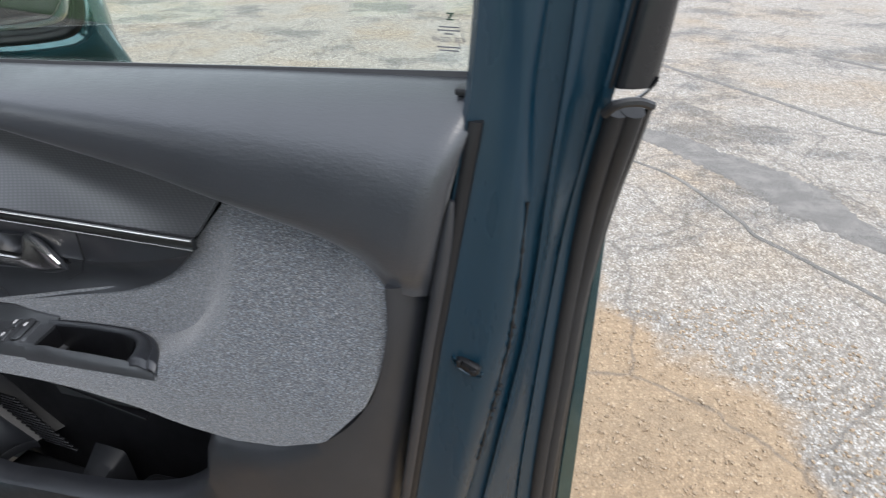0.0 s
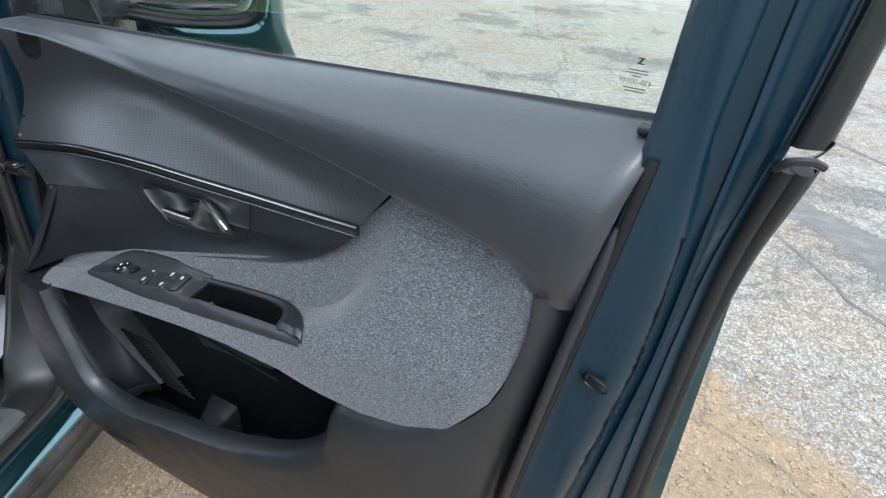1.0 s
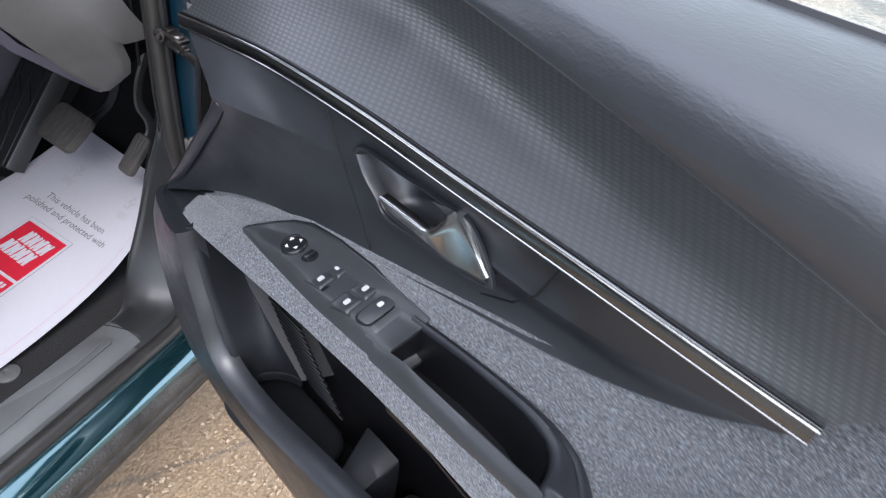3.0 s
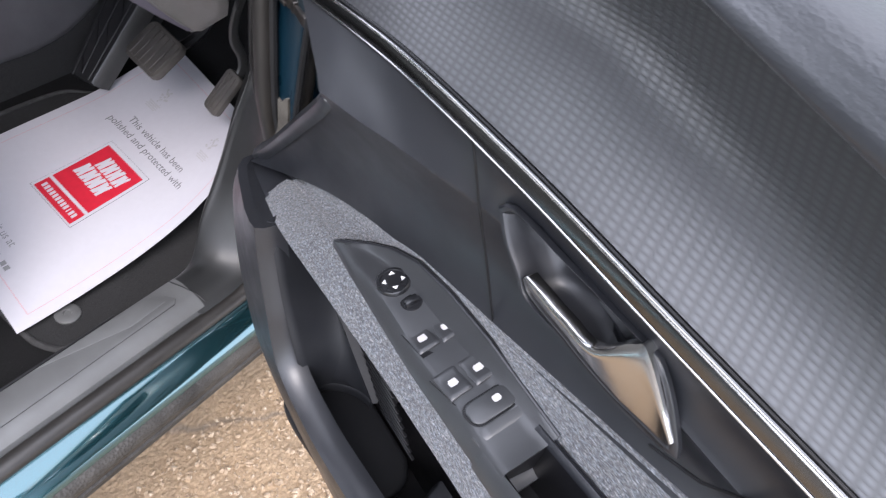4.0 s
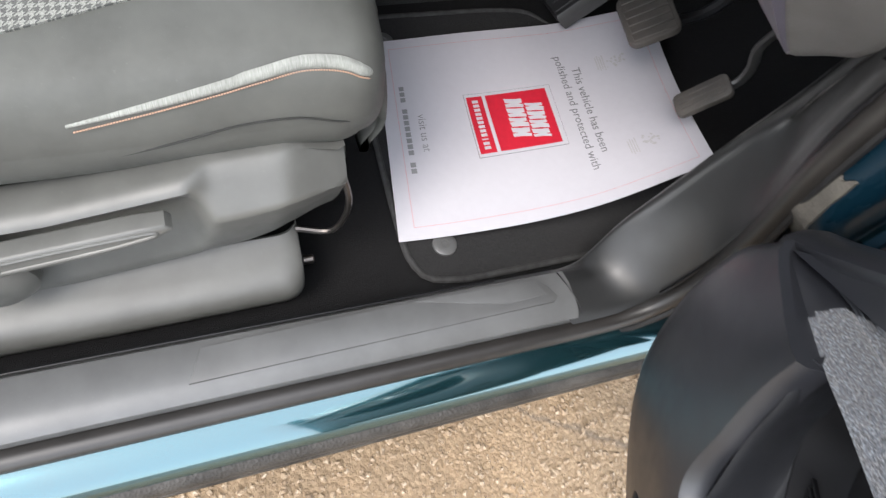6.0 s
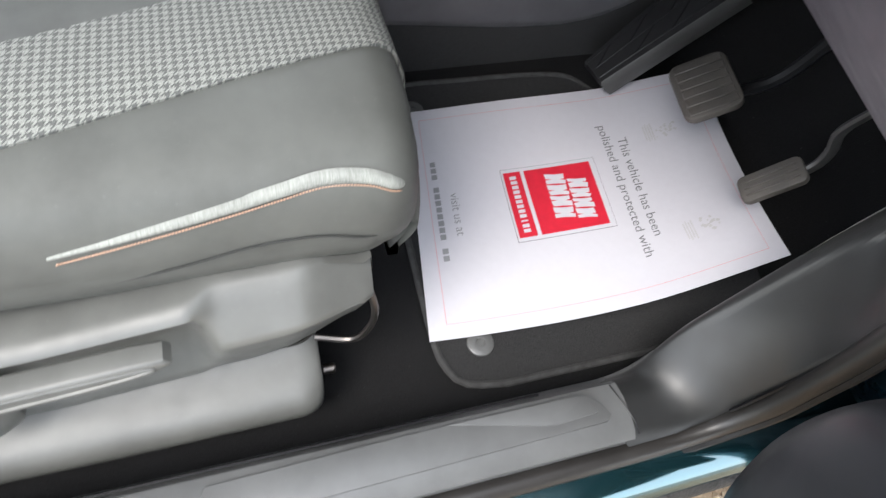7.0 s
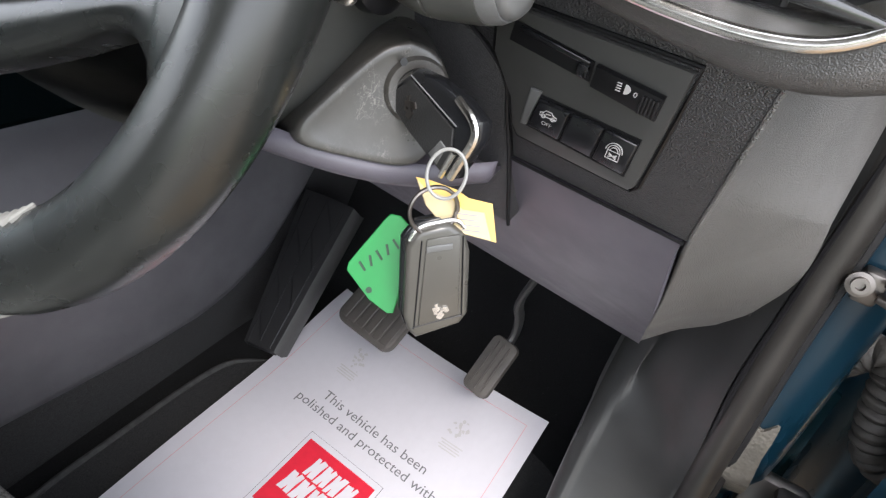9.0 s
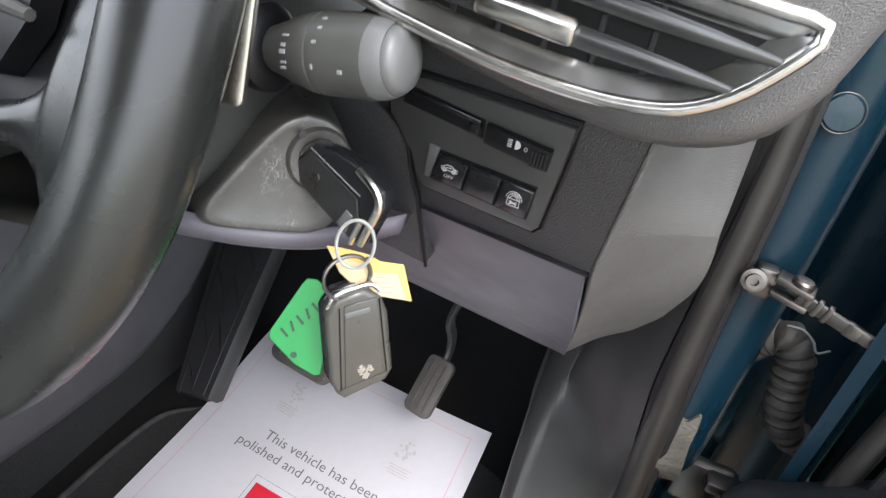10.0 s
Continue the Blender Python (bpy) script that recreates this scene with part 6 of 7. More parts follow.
rail = [[(x, y, z + 0.010 * ease(y, 0.20, 0.43)) for x, z in RAIL] for y in np.linspace(-0.32, 0.405, 30)]
rail += [[(x - 0.02 * (1 - math.cos(a)), 0.405 + 0.028 * math.sin(a), z + 0.010) for x, z in RAIL] for a in np.linspace(0.2, math.pi / 2, 6)]
rail += [[(x * 0.3 - 1.11 * 0.7, 0.434, z * 0.4 + 0.34 * 0.6) for x, y, z in rail[-1]]]
part("rail_cover", solid(rail, (-0.004, 0, -0.003)), SEAT_TRIM, seat, "grey rail cover")
HOLLOW = ((-1.150, -0.004), (-1.118, 0.0), (-1.106, -0.002), (-1.101, -0.008), (-1.106, -0.018), (-1.116, -0.034), (-1.117, -0.060), (-1.113, -0.090), (-1.104, -0.118), (-1.101, -0.132), (-1.106, -0.140), (-1.120, -0.142))
BLOCK = ((-1.150, -0.004), (-1.130, 0.0), (-1.122, -0.003), (-1.111, -0.014), (-1.100, -0.027), (-1.090, -0.040), (-1.0860, -0.046), (-1.0870, -0.053), (-1.093, -0.080), (-1.100, -0.110), (-1.106, -0.138), (-1.115, -0.148))
valance = []
for y in np.concatenate([np.linspace(-0.32, 0.29, 26), np.linspace(0.30, 0.36, 14), np.linspace(0.37, 0.472, 14)]):
    blk, end, top = ease(y, 0.314, 0.344), ease(y, 0.40, 0.49), lerp(y, [-0.3, 0.19, 0.33, 0.417, 0.486], [0.470, 0.510, 0.540, 0.549, 0.530])
    low = 1 - 0.32 * ease(y, 0.35, 0.486)
    valance.append([(a + (c - a) * blk - 0.022 * end * (j > 1), y, top + (b + (d - b) * blk) * low) for j, ((a, b), (c, d)) in enumerate(zip(HOLLOW, BLOCK))])
valance += [[(x - 0.006, 0.481, z * 0.97 + 0.49 * 0.03) for x, y, z in valance[-1]], [(x * 0.4 - 1.14 * 0.6, 0.484, z * 0.4 + 0.49 * 0.6) for x, y, z in valance[-1]]]
part("side_valance", solid(valance, (-0.004, 0, -0.003)), SEAT_TRIM, seat, "moulded grey side cover", 50)
g = prism([(0.02, 0.455), (0.14, 0.472), (0.24, 0.488), (0.285, 0.500), (0.302, 0.512), (0.296, 0.519), (0.27, 0.518), (0.14, 0.500), (0.02, 0.478)], 0.022, 0.004, 3)
part("height_lever", ([Vector((-1.094 + p.z - 0.10 * (p.y - 0.5), p.x, p.y)) for p in g[0]], g[1]), SEAT_TRIM, seat, "grey seat height lever")
scoop = matched([(0.150, 0.4820), (0.235, 0.4955), (0.276, 0.5050), (0.287, 0.5110), (0.268, 0.5115), (0.150, 0.4955), (0.150, 0.4820)], 40)
part("lever_rim", tube([(-1.0725 - 0.10 * (z - 0.5), y, z) for y, z in scoop[:-1]], 0.0024, 8, True), SEAT_TRIM, seat, "raised rim of the seat lever")
part("recliner_knob", moved(lathe([(0.0, 0.020), (0.030, 0.018), (0.042, 0.008), (0.044, -0.01)], 28), pose(-1.094, 0.125, 0.430, 0, 90, 0)), SEAT_TRIM, seat, "round grey seat knob")
part("rail_bolt", moved(lathe([(0.0, 0.0), (0.006, 0.0), (0.006, 0.012), (0.004, 0.014), (0.0, 0.014)], 12), pose(-1.100, 0.436, 0.345, -90, 0, 0)), STEEL, seat)
part("slide_bar", tube(curve([(-1.125, 0.43, 0.385), (-1.115, 0.47, 0.385), (-1.112, 0.485, 0.42), (-1.114, 0.487, 0.46), (-1.125, 0.48, 0.49)], 20), 0.004, 8), STEEL, seat, "bent steel slide bar")
part("backrest", solid([[(SX + x, -0.30 - 0.25 * (z - 0.6) + 0.05 * abs(x / 0.24) ** 3, z) for x in np.linspace(-0.245, 0.245, 12)] for z in np.linspace(0.55, 1.25, 12)], (0, -0.10, 0)), SEAT_GREY, seat, "grey seat back")
part("seat_pan", box((0.44, 0.72, 0.12), (SX, 0.08, 0.45), 0.02), BLACK, seat)

# ---- dashboard ----
dash = thing("dashboard", "dark grey dashboard end with vent, switches and lower panel", "dashboard")
P0, PX, PU = Vector((-1.039, 0.683, 0.91)), Vector((-0.99, 0.14, -0.02)).normalized(), Vector((0.06, -0.40, 0.915)).normalized()
PN = PX.cross(PU).normalized()
PN = PN if PN.y < 0 else -PN


def on_dash(a, b, c=0.0):
    """Place on the switch panel's plane: a leftwards from its right-hand corner, b up, c out of it."""
    return P0 + PX * a + PU * b + PN * c


def dash_plate(outline, c, depth, bevel=0.001):
    v, f = prism(outline, depth, bevel)
    return [on_dash(p.x, p.y, c + p.z) for p in v], f


def dash_print(text, size, at, c):
    v, f = lettering(text, size)
    return [on_dash(at[0] - p.x, at[1] + p.y, c) for p in v], f


part("upper_panel", dash_plate([(-0.002, 0.0), (0.0922, 0.0), (0.0978, 0.026), (0.1012, 0.0455), (0.1155, 0.0600), (0.130, 0.068), (0.130, 0.10), (-0.002, 0.10)], -0.012, 0.012, 0.002), DASH_DARK, dash, "dark grained switch panel")
part("side_flap", dash_plate([(0.0868, -0.0525), (0.0940, -0.0010), (0.0995, 0.0260), (0.1030, 0.0450), (0.1170, 0.0590), (0.16, 0.080), (0.30, 0.10), (0.26, -0.03), (0.15, -0.048)], -0.012, 0.0125, 0.0015), DASH_DARK, dash, "dark flap beside the steering column")
groove = matched([(0.1300, 0.0695), (0.1163, 0.0597), (0.1022, 0.0452), (0.0987, 0.0258), (0.0931, -0.0010), (0.0860, -0.0530)], 40)
part("panel_groove", tube([on_dash(a, b, 0.0006) for a, b in groove], 0.0011, 6), BLACK, dash)
part("panel_groove", tube([on_dash(a, -0.0010, 0.0005) for a in np.linspace(-0.001, 0.0930, 20)], 0.0009, 6), BLACK, dash)
# lower knee panel
knee = [[on_dash(a, 0.0 - 0.004, -0.001), on_dash(a, -0.02, -0.004) , Vector((-1.036 - 0.98 * a, 0.735 + 0.14 * a, 0.835)), Vector((-1.036 - 0.98 * a, 0.80 + 0.12 * a, 0.775)), Vector((-1.036 - 0.98 * a, 0.835 + 0.12 * a, 0.745)), Vector((-1.036 - 0.98 * a, 0.87 + 0.12 * a, 0.755))] for a in np.linspace(0, 0.56, 20)]
part("knee_panel", solid(knee, (0, 0.012, 0.004)), DASH_GREY, dash, "purple-grey lower knee panel")
part("under_dash", solid([[(x, 0.86, 0.76), (x, 1.0, 0.80), (x, 1.3, 0.78)] for x in (-1.03, -1.6)], (0, 0, 0.01)), BLACK, dash)
# end cheek: an upper face that leans back, a crease, and a lower face that looks down
def across(line, t):
    """Point at share t of a line through given places, running on past its end."""
    n = len(line) - 1
    i = min(int(max(t, 0.0) * n), n - 1)
    return Vector(line[i]).lerp(Vector(line[i + 1]), t * n - i)


TOP_LINE = [(-1.036, 0.641, 1.004), (-1.003, 0.745, 0.996), (-0.971, 0.868, 0.975)]
CREASE = [(-1.0377, 0.682, 0.930), (-1.012, 0.722, 0.9235), (-0.980, 0.7695, 0.911)]
LOW_LINE = [(-1.037, 0.842, 0.742), (-1.017, 0.848, 0.763), (-0.9958, 0.845, 0.783), (-0.9816, 0.835, 0.808), (-0.974, 0.820, 0.838)]
cheek = []
for k, s in [(0, v) for v in np.linspace(0, 1, 9)] + [(1, v) for v in (0.02, 0.05, 0.10, 0.2, 0.32, 0.45, 0.6, 0.75, 0.88, 0.96, 1.0)]:
    row = []
    for t in list(np.linspace(0, 1, 15)):
        p, q = (across(TOP_LINE, t), across(CREASE, t)) if k == 0 else (across(CREASE, t), across(LOW_LINE, t))
        row.append(p.lerp(q, s) + Vector((0.003, -0.004, -0.002)) * (math.sin(math.pi * s) * k))
    first, last = row[0], row[-1]
    cheek.append([first + Vector((-0.0035, 0.010, 0.0)), first + Vector((-0.0022, 0.002, 0.0))] + row + [last + Vector((0.0015, 0.006, -0.001)), last + Vector((0.003, 0.05, -0.004))])
part("end_cheek", solid(cheek, (0.0, 0.012, -0.004)), END_GREY, dash, "silvery grey dash end")
part("cheek_lip", tube([on_dash(-0.0024, h, -0.0006) for h in np.linspace(0.09, 0.004, 14)] + [(r[2][0] - 0.0006, r[2][1] - 0.0004, r[2][2]) for r in cheek[12:]], 0.0013, 8), END_GREY, dash, "pale rounded edge of the dash end")
# bezel with switches
FRAME = [(0.0310, 0.0165), (0.0905, 0.0180), (0.0945, 0.0240), (0.0975, 0.0385), (0.1095, 0.0595), (0.1105, 0.0840), (0.0255, 0.0840), (0.0262, 0.0630), (0.0285, 0.0205)]
bez = part("switch_frame", dash_plate(FRAME, 0.0, 0.0030, 0.0014), SWITCH, dash, "satin black switch frame")
part("frame_gap", tube([on_dash(a, b, 0.0006) for a, b in ((0.0302, 0.0150), (0.0912, 0.0166), (0.0960, 0.0235), (0.0988, 0.0380), (0.1108, 0.0590), (0.1120, 0.0860), (0.0240, 0.0860), (0.0248, 0.0625), (0.0272, 0.0195))], 0.0009, 6, True), BLACK, bez)
part("button_recess", dash_plate([(0.0345, 0.0240), (0.0870, 0.0275), (0.0835, 0.0480), (0.0335, 0.0470)], 0.003, 0.0004, 0), BLACK, bez)
part("recess_chamfer", dash_plate([(0.0860, 0.0285), (0.0895, 0.0280), (0.0872, 0.0500), (0.0815, 0.0500), (0.0820, 0.0478)], 0.003, 0.0014, 0.0005), SILL_GREY, bez, "pale edge on one side of the switch recess")
for k, quad in enumerate((((0.0350, 0.0262), (0.0503, 0.0281), (0.0487, 0.0458), (0.0340, 0.0452)), ((0.0513, 0.0281), (0.0672, 0.0291), (0.0650, 0.0462), (0.0495, 0.0460)), ((0.0682, 0.0292), (0.0848, 0.0300), (0.0815, 0.0466), (0.0660, 0.0463)))):
    b = part("push_switch", dash_plate(quad, 0.003, 0.0026, 0.0008), SATIN, bez, "square black push switch")
    mx, my = sum(p[0] for p in quad) / 4, sum(p[1] for p in quad) / 4
    if k == 2:
        outline = [(-0.0042, -0.0012), (-0.0040, 0.0004), (-0.0024, 0.0008), (-0.0014, 0.0022), (0.0016, 0.0022), (0.0026, 0.0008), (0.0042, 0.0004), (0.0042, -0.0012)]
        part("switch_mark", join(tube([on_dash(mx + x, my + 0.0026 + y, 0.0057) for x, y in outline], 0.00022, 4, True), *[tube([on_dash(mx + d + 0.0010 * math.cos(a), my + 0.0014 + 0.0010 * math.sin(a), 0.0057) for a in np.linspace(0, math.tau, 9, endpoint=False)], 0.00025, 4, True) for d in (-0.0024, 0.0024)], tube([on_dash(mx - 0.0012, my + 0.0034, 0.0057), on_dash(mx + 0.0014, my + 0.0030, 0.0057)], 0.0002, 4)), PALE_INK, b)
        part("switch_word", dash_print("OFF", 0.0030, (mx, my - 0.0034), 0.0059), PALE_INK, b)
    if k == 0:
        body = [(-0.0028, 0.0010), (-0.0030, -0.0036), (0.0030, -0.0036), (0.0028, 0.0010)]
        arcs = [tube([on_dash(mx + r * math.cos(a), my + 0.0010 + 1.25 * r * math.sin(a), 0.0057) for a in np.linspace(0, math.pi, 11)], 0.00022, 4) for r in (0.0018, 0.0028, 0.0038)]
        bars = [tube([on_dash(mx + x0, my + y0, 0.0057), on_dash(mx + x1, my + y1, 0.0057)], 0.00022, 4) for x0, y0, x1, y1 in ((-0.0018, -0.0006, 0.0018, -0.0028), (0.0018, -0.0006, -0.0018, -0.0028), (-0.0018, -0.0017, 0.0018, -0.0017))]
        part("switch_mark", join(tube([on_dash(mx + x, my + y, 0.0057) for x, y in body], 0.00025, 4, True), *arcs, *bars), PALE_INK, b)
part("card_slot", dash_plate([(0.0625, 0.0640), (0.1020, 0.0690), (0.1005, 0.0790), (0.0622, 0.0740)], 0.003, 0.0005, 0), BLACK, bez, "black open slot")
part("slot_lip", dash_plate([(0.0640, 0.0715), (0.0975, 0.0755), (0.0970, 0.0780), (0.0637, 0.0738)], 0.0032, 0.0016, 0.0005), SATIN, bez)
part("slot_key", dash_plate(rounded(0.0050, 0.0060, 0.0010, 3, (0.0660, 0.0690)), 0.0032, 0.0022, 0.0006), SATIN, bez)
part("level_block", dash_plate([(0.0315, 0.0600), (0.0610, 0.0640), (0.0605, 0.0742), (0.0312, 0.0715)], 0.003, 0.0032, 0.0009), BLACK, bez, "black headlamp level block")
for k in range(5):
    part("level_dial", dash_plate(rounded(0.0011, 0.0088, 0.0004, 2, (0.0326 + 0.0015 * k, 0.0660)), 0.0062, 0.0010, 0.0003), RUBBER, bez)
part("lamp_mark", join(*[dash_plate(rounded(0.0020, 0.0004, 0.0002, 2, (0.0490, 0.0680 + 0.0012 * k)), 0.0064, 0.0003, 0) for k in range(4)], dash_plate([(0.0465 - 0.0024 * math.cos(a), 0.0698 + 0.0023 * math.sin(a)) for a in np.linspace(-math.pi / 2, math.pi / 2, 9)], 0.0064, 0.0003, 0)), PALE_INK, bez)
part("level_number", dash_print("0", 0.0034, (0.0418, 0.0680), 0.0066), PALE_INK, bez)
# vent pod
POD = curve([(-0.30, 1.035), (-0.20, 1.022), (-0.115, 1.000), (-0.06, 0.992), (-0.030, 0.9915), (-0.004, 1.001), (0.010, 1.019), (0.017, 1.043), (0.03, 1.09)], 40)
g = prism([(-1.0 + x, z) for x, z in POD] + [(-1.30, 1.13)], 0.30, 0.009, 3)
VENT = list(curve([(-1.24, 1.046), (-1.19, 1.028), (-1.142, 1.0165), (-1.115, 1.011), (-1.090, 1.0072), (-1.065, 1.0055), (-1.045, 1.0060), (-1.028, 1.0095), (-1.015, 1.0175), (-1.004, 1.0300), (-0.999, 1.0385), (-1.002, 1.0425), (-1.012, 1.0430), (-1.06, 1.047), (-1.12, 1.054), (-1.18, 1.064), (-1.24, 1.076)], 100))


def vent_ring(steps):
    """Sections round the vent's outline: steps of (distance inwards, depth)."""
    p = np.array(VENT)
    t = np.gradient(p, axis=0)
    n = np.stack([-t[:, 1], t[:, 0]], 1) / np.linalg.norm(t, axis=1)[:, None]
    return [[(x + nx * d, y, z + nz * d) for d, y in steps] for (x, z), (nx, nz) in zip(p, n)]


part("vent_pod", ([Vector((p.x, 0.632 + p.z + 0.06 * max(0, -(p.x + 1.0)), p.y)) for p in g[0]], g[1]), POD_GREY, dash, "grained grey vent surround")
part("vent_trim", tube([(x, 0.6265, z) for x, z in VENT], 0.0026, 10), CHROME, dash, "bright metal vent trim")
part("vent_funnel", solid(vent_ring(((0.001, 0.6265), (0.0035, 0.6274), (0.0065, 0.6288), (0.0090, 0.6302))), (0, 0.0006, 0)), LEVER, dash, "smoked metal vent funnel")
# thin sheet coloured as the shade deep in the vent
part("vent_throat", ([Vector((p.x, 0.6308 + p.z, p.y)) for p in prism([(x, z) for x, z in VENT[2:98:2]], 0.0005, 0)[0]], prism([(x, z) for x, z in VENT[2:98:2]], 0.0005, 0)[1]), THROAT_SHADE, dash)
for (x0, z0), (x1, z1) in (((-1.20, 1.033), (-1.017, 1.0185)), ((-1.20, 1.046), (-1.007, 1.0295))):
    part("vent_slat", tube([(x0 + (x1 - x0) * t, 0.6255, z0 + (z1 - z0) * t) for t in np.linspace(0, 1, 10)], [0.0035] * 8 + [0.0028, 0.0014], 8, False, 0.7), BAND, dash, "dark vent slat")
for k in range(7):
    part("vent_vane", box((0.0022, 0.003, 0.026), (-1.142 + 0.0165 * k, 0.6316, 1.031 - 0.0012 * k), 0.0005, 1), RUBBER, dash)
part("vent_tab", box((0.034, 0.008, 0.0075), (-1.082, 0.6225, 1.0250), 0.002, 2, pose(0, 0, 0, 20, 5, 0)), CHROME, dash, "bright vent tab")
part("dash_top", solid([[(x, y, 1.09 + 0.02 * math.sin(y * 4)) for y in np.linspace(0.63, 1.4, 8)] for x in np.linspace(-2.3, -0.97, 8)], (0, 0, -0.03)), DASH_DARK, dash, "dark dash top")
part("dash_middle", box((1.0, 0.3, 0.22), (-1.80, 0.92, 0.96), 0.03, 3), DASH_DARK, dash)

# ---- steering column, wheel, stalk ----
column = thing("steering_column", "dark grey steering column cowl with ignition lock", "steering column")
cowl = []
for t in np.linspace(0, 1, 20):
    rx, rz = 0.116 - 0.012 * t, 0.076 + 0.012 * math.sin(math.pi * t)
    cx, cy, cz = -1.302, 0.565 + 0.24 * t, 0.985 - 0.05 * t
    cowl.append([(cx + rx * (1 if math.cos(a) > 0 else 0.72) * math.copysign(abs(math.cos(a)) ** 0.75, math.cos(a)), cy, cz + rz * math.copysign(abs(math.sin(a)) ** 0.75, math.sin(a))) for a in np.linspace(0, math.tau, 40)])
part("cowl", solid(cowl, (0, 0.004, 0)), COWL, column)
BOSS = curve([(-1.1645, 0.6358, 0.9635), (-1.1573, 0.642, 0.961), (-1.1514, 0.6458, 0.9541), (-1.148, 0.6453, 0.9407), (-1.1477, 0.6413, 0.9257), (-1.1497, 0.6366, 0.9161), (-1.1573, 0.6283, 0.913), (-1.1731, 0.6136, 0.9152), (-1.1848, 0.603, 0.9179), (-1.1887, 0.6004, 0.9217), (-1.1883, 0.6025, 0.928), (-1.184, 0.6093, 0.9371), (-1.1778, 0.6188, 0.9492), (-1.1712, 0.6281, 0.9594), (-1.1645, 0.6358, 0.9635)], 60)
BC, BN = Vector((-1.163, 0.630, 0.938)), Vector((0.68, -0.70, 0.20)).normalized()
part("lock_boss", solid([[BC + (Vector(p) - BC) * f + BN * d for f, d in ((1.30, -0.045), (1.12, -0.018), (1.05, -0.006), (1.02, -0.0022), (0.99, -0.0004), (0.95, 0.0), (0.85, -0.0006), (0.5, -0.001), (0.0, -0.001))] for p in BOSS], tuple(BN * -0.004)), BOSS_GREY, column, "scratched ignition lock boss", 60)
part("lock_ring", moved(lathe([(0.0, -0.001), (0.0085, -0.001), (0.0095, 0.0012), (0.0128, 0.0016), (0.0140, 0.0), (0.0145, -0.003)], 32), facing((-1.1575, 0.6365, 0.945), BN, (0, 0, 1))), BOSS_GREY, column, "round lock surround")
part("lock_hole", moved(lathe([(0.0, 0.0), (0.0016, 0.0), (0.0016, 0.0005), (0.0, 0.0005)], 12), facing(Vector((-1.1653, 0.6329, 0.9559)) + BN * 0.0022, BN, (0, 0, 1))), BLACK, column)
COWL_LOW = curve([(-1.128, 0.668, 0.906), (-1.143, 0.648, 0.904), (-1.157, 0.631, 0.9045), (-1.175, 0.615, 0.907), (-1.192, 0.602, 0.911), (-1.215, 0.592, 0.914), (-1.235, 0.590, 0.916)], 40)
part("lower_cowl", solid([[(x, y, z + 0.006), (x, y - 0.001, z), (x - 0.002, y + 0.004, z - 0.0045), (x - 0.008, y + 0.030, z - 0.010), (x - 0.012, y + 0.10, z - 0.016)] for x, y, z in COWL_LOW], (0, 0.004, 0.002)), DASH_GREY, column, "purple-grey lower cowl half", 60)
wheel = thing("steering_wheel", "small dark leather steering wheel with pale perforated grips", "steering wheel", pose(-1.341, 0.557, 1.007, 68, 0, -1.2))


def rim_point(a):
    c, d = math.cos(a), math.sin(a)
    return Vector((0.181 * math.copysign(abs(c) ** 0.8, c), 0.155 * math.copysign(abs(d) ** 0.8, d), 0))


rim = [rim_point(a) for a in np.linspace(0, math.tau, 140, endpoint=False)]
part("rim", tube(rim, 0.0172, 20, True), WHEEL_LEATHER, wheel, "smooth dark leather rim")
part("grip", tube([rim_point(a) for a in np.linspace(radians(200), radians(301), 64)], 0.0177, 20), WHEEL_PALE, wheel, "pale perforated leather grip")
for a in (radians(301), radians(200)):
    part("grip_seam", tube([rim_point(a) + 0.0180 * (math.cos(k) * Vector((math.cos(a), math.sin(a), 0)) + math.sin(k) * Vector((0, 0, 1))) for k in np.linspace(0, math.tau, 24, endpoint=False)], 0.0008, 6, True), PIPING, wheel)
zig = []
for k, a in enumerate(np.linspace(radians(205), radians(316), 116)):
    p = rim_point(a)
    r = Vector((-p.x, -p.y, 0)).normalized()
    zig.append(p + r * (0.0152 + (0.0018 if k % 2 else -0.0030)) + Vector((0, 0, 0.0098 + (-0.0036 if k % 2 else 0.0036))))
part("stitching", tube(zig, 0.0009, 5), PIPING, wheel, "pale crossed stitching")
WEB_LOW = [(0.172, -0.085), (0.152, -0.074), (0.145, -0.0615), (0.138, -0.0510), (0.1235, -0.0450), (0.096, -0.0600), (0.060, -0.0790), (0.03, -0.0920), (0.0, -0.099)]
WEB_TOP = [(0.172, 0.034), (0.152, 0.026), (0.1430, 0.0060), (0.1415, -0.0110), (0.1300, -0.0270), (0.096, -0.0380), (0.060, -0.0510), (0.03, -0.0590), (0.0, -0.063)]
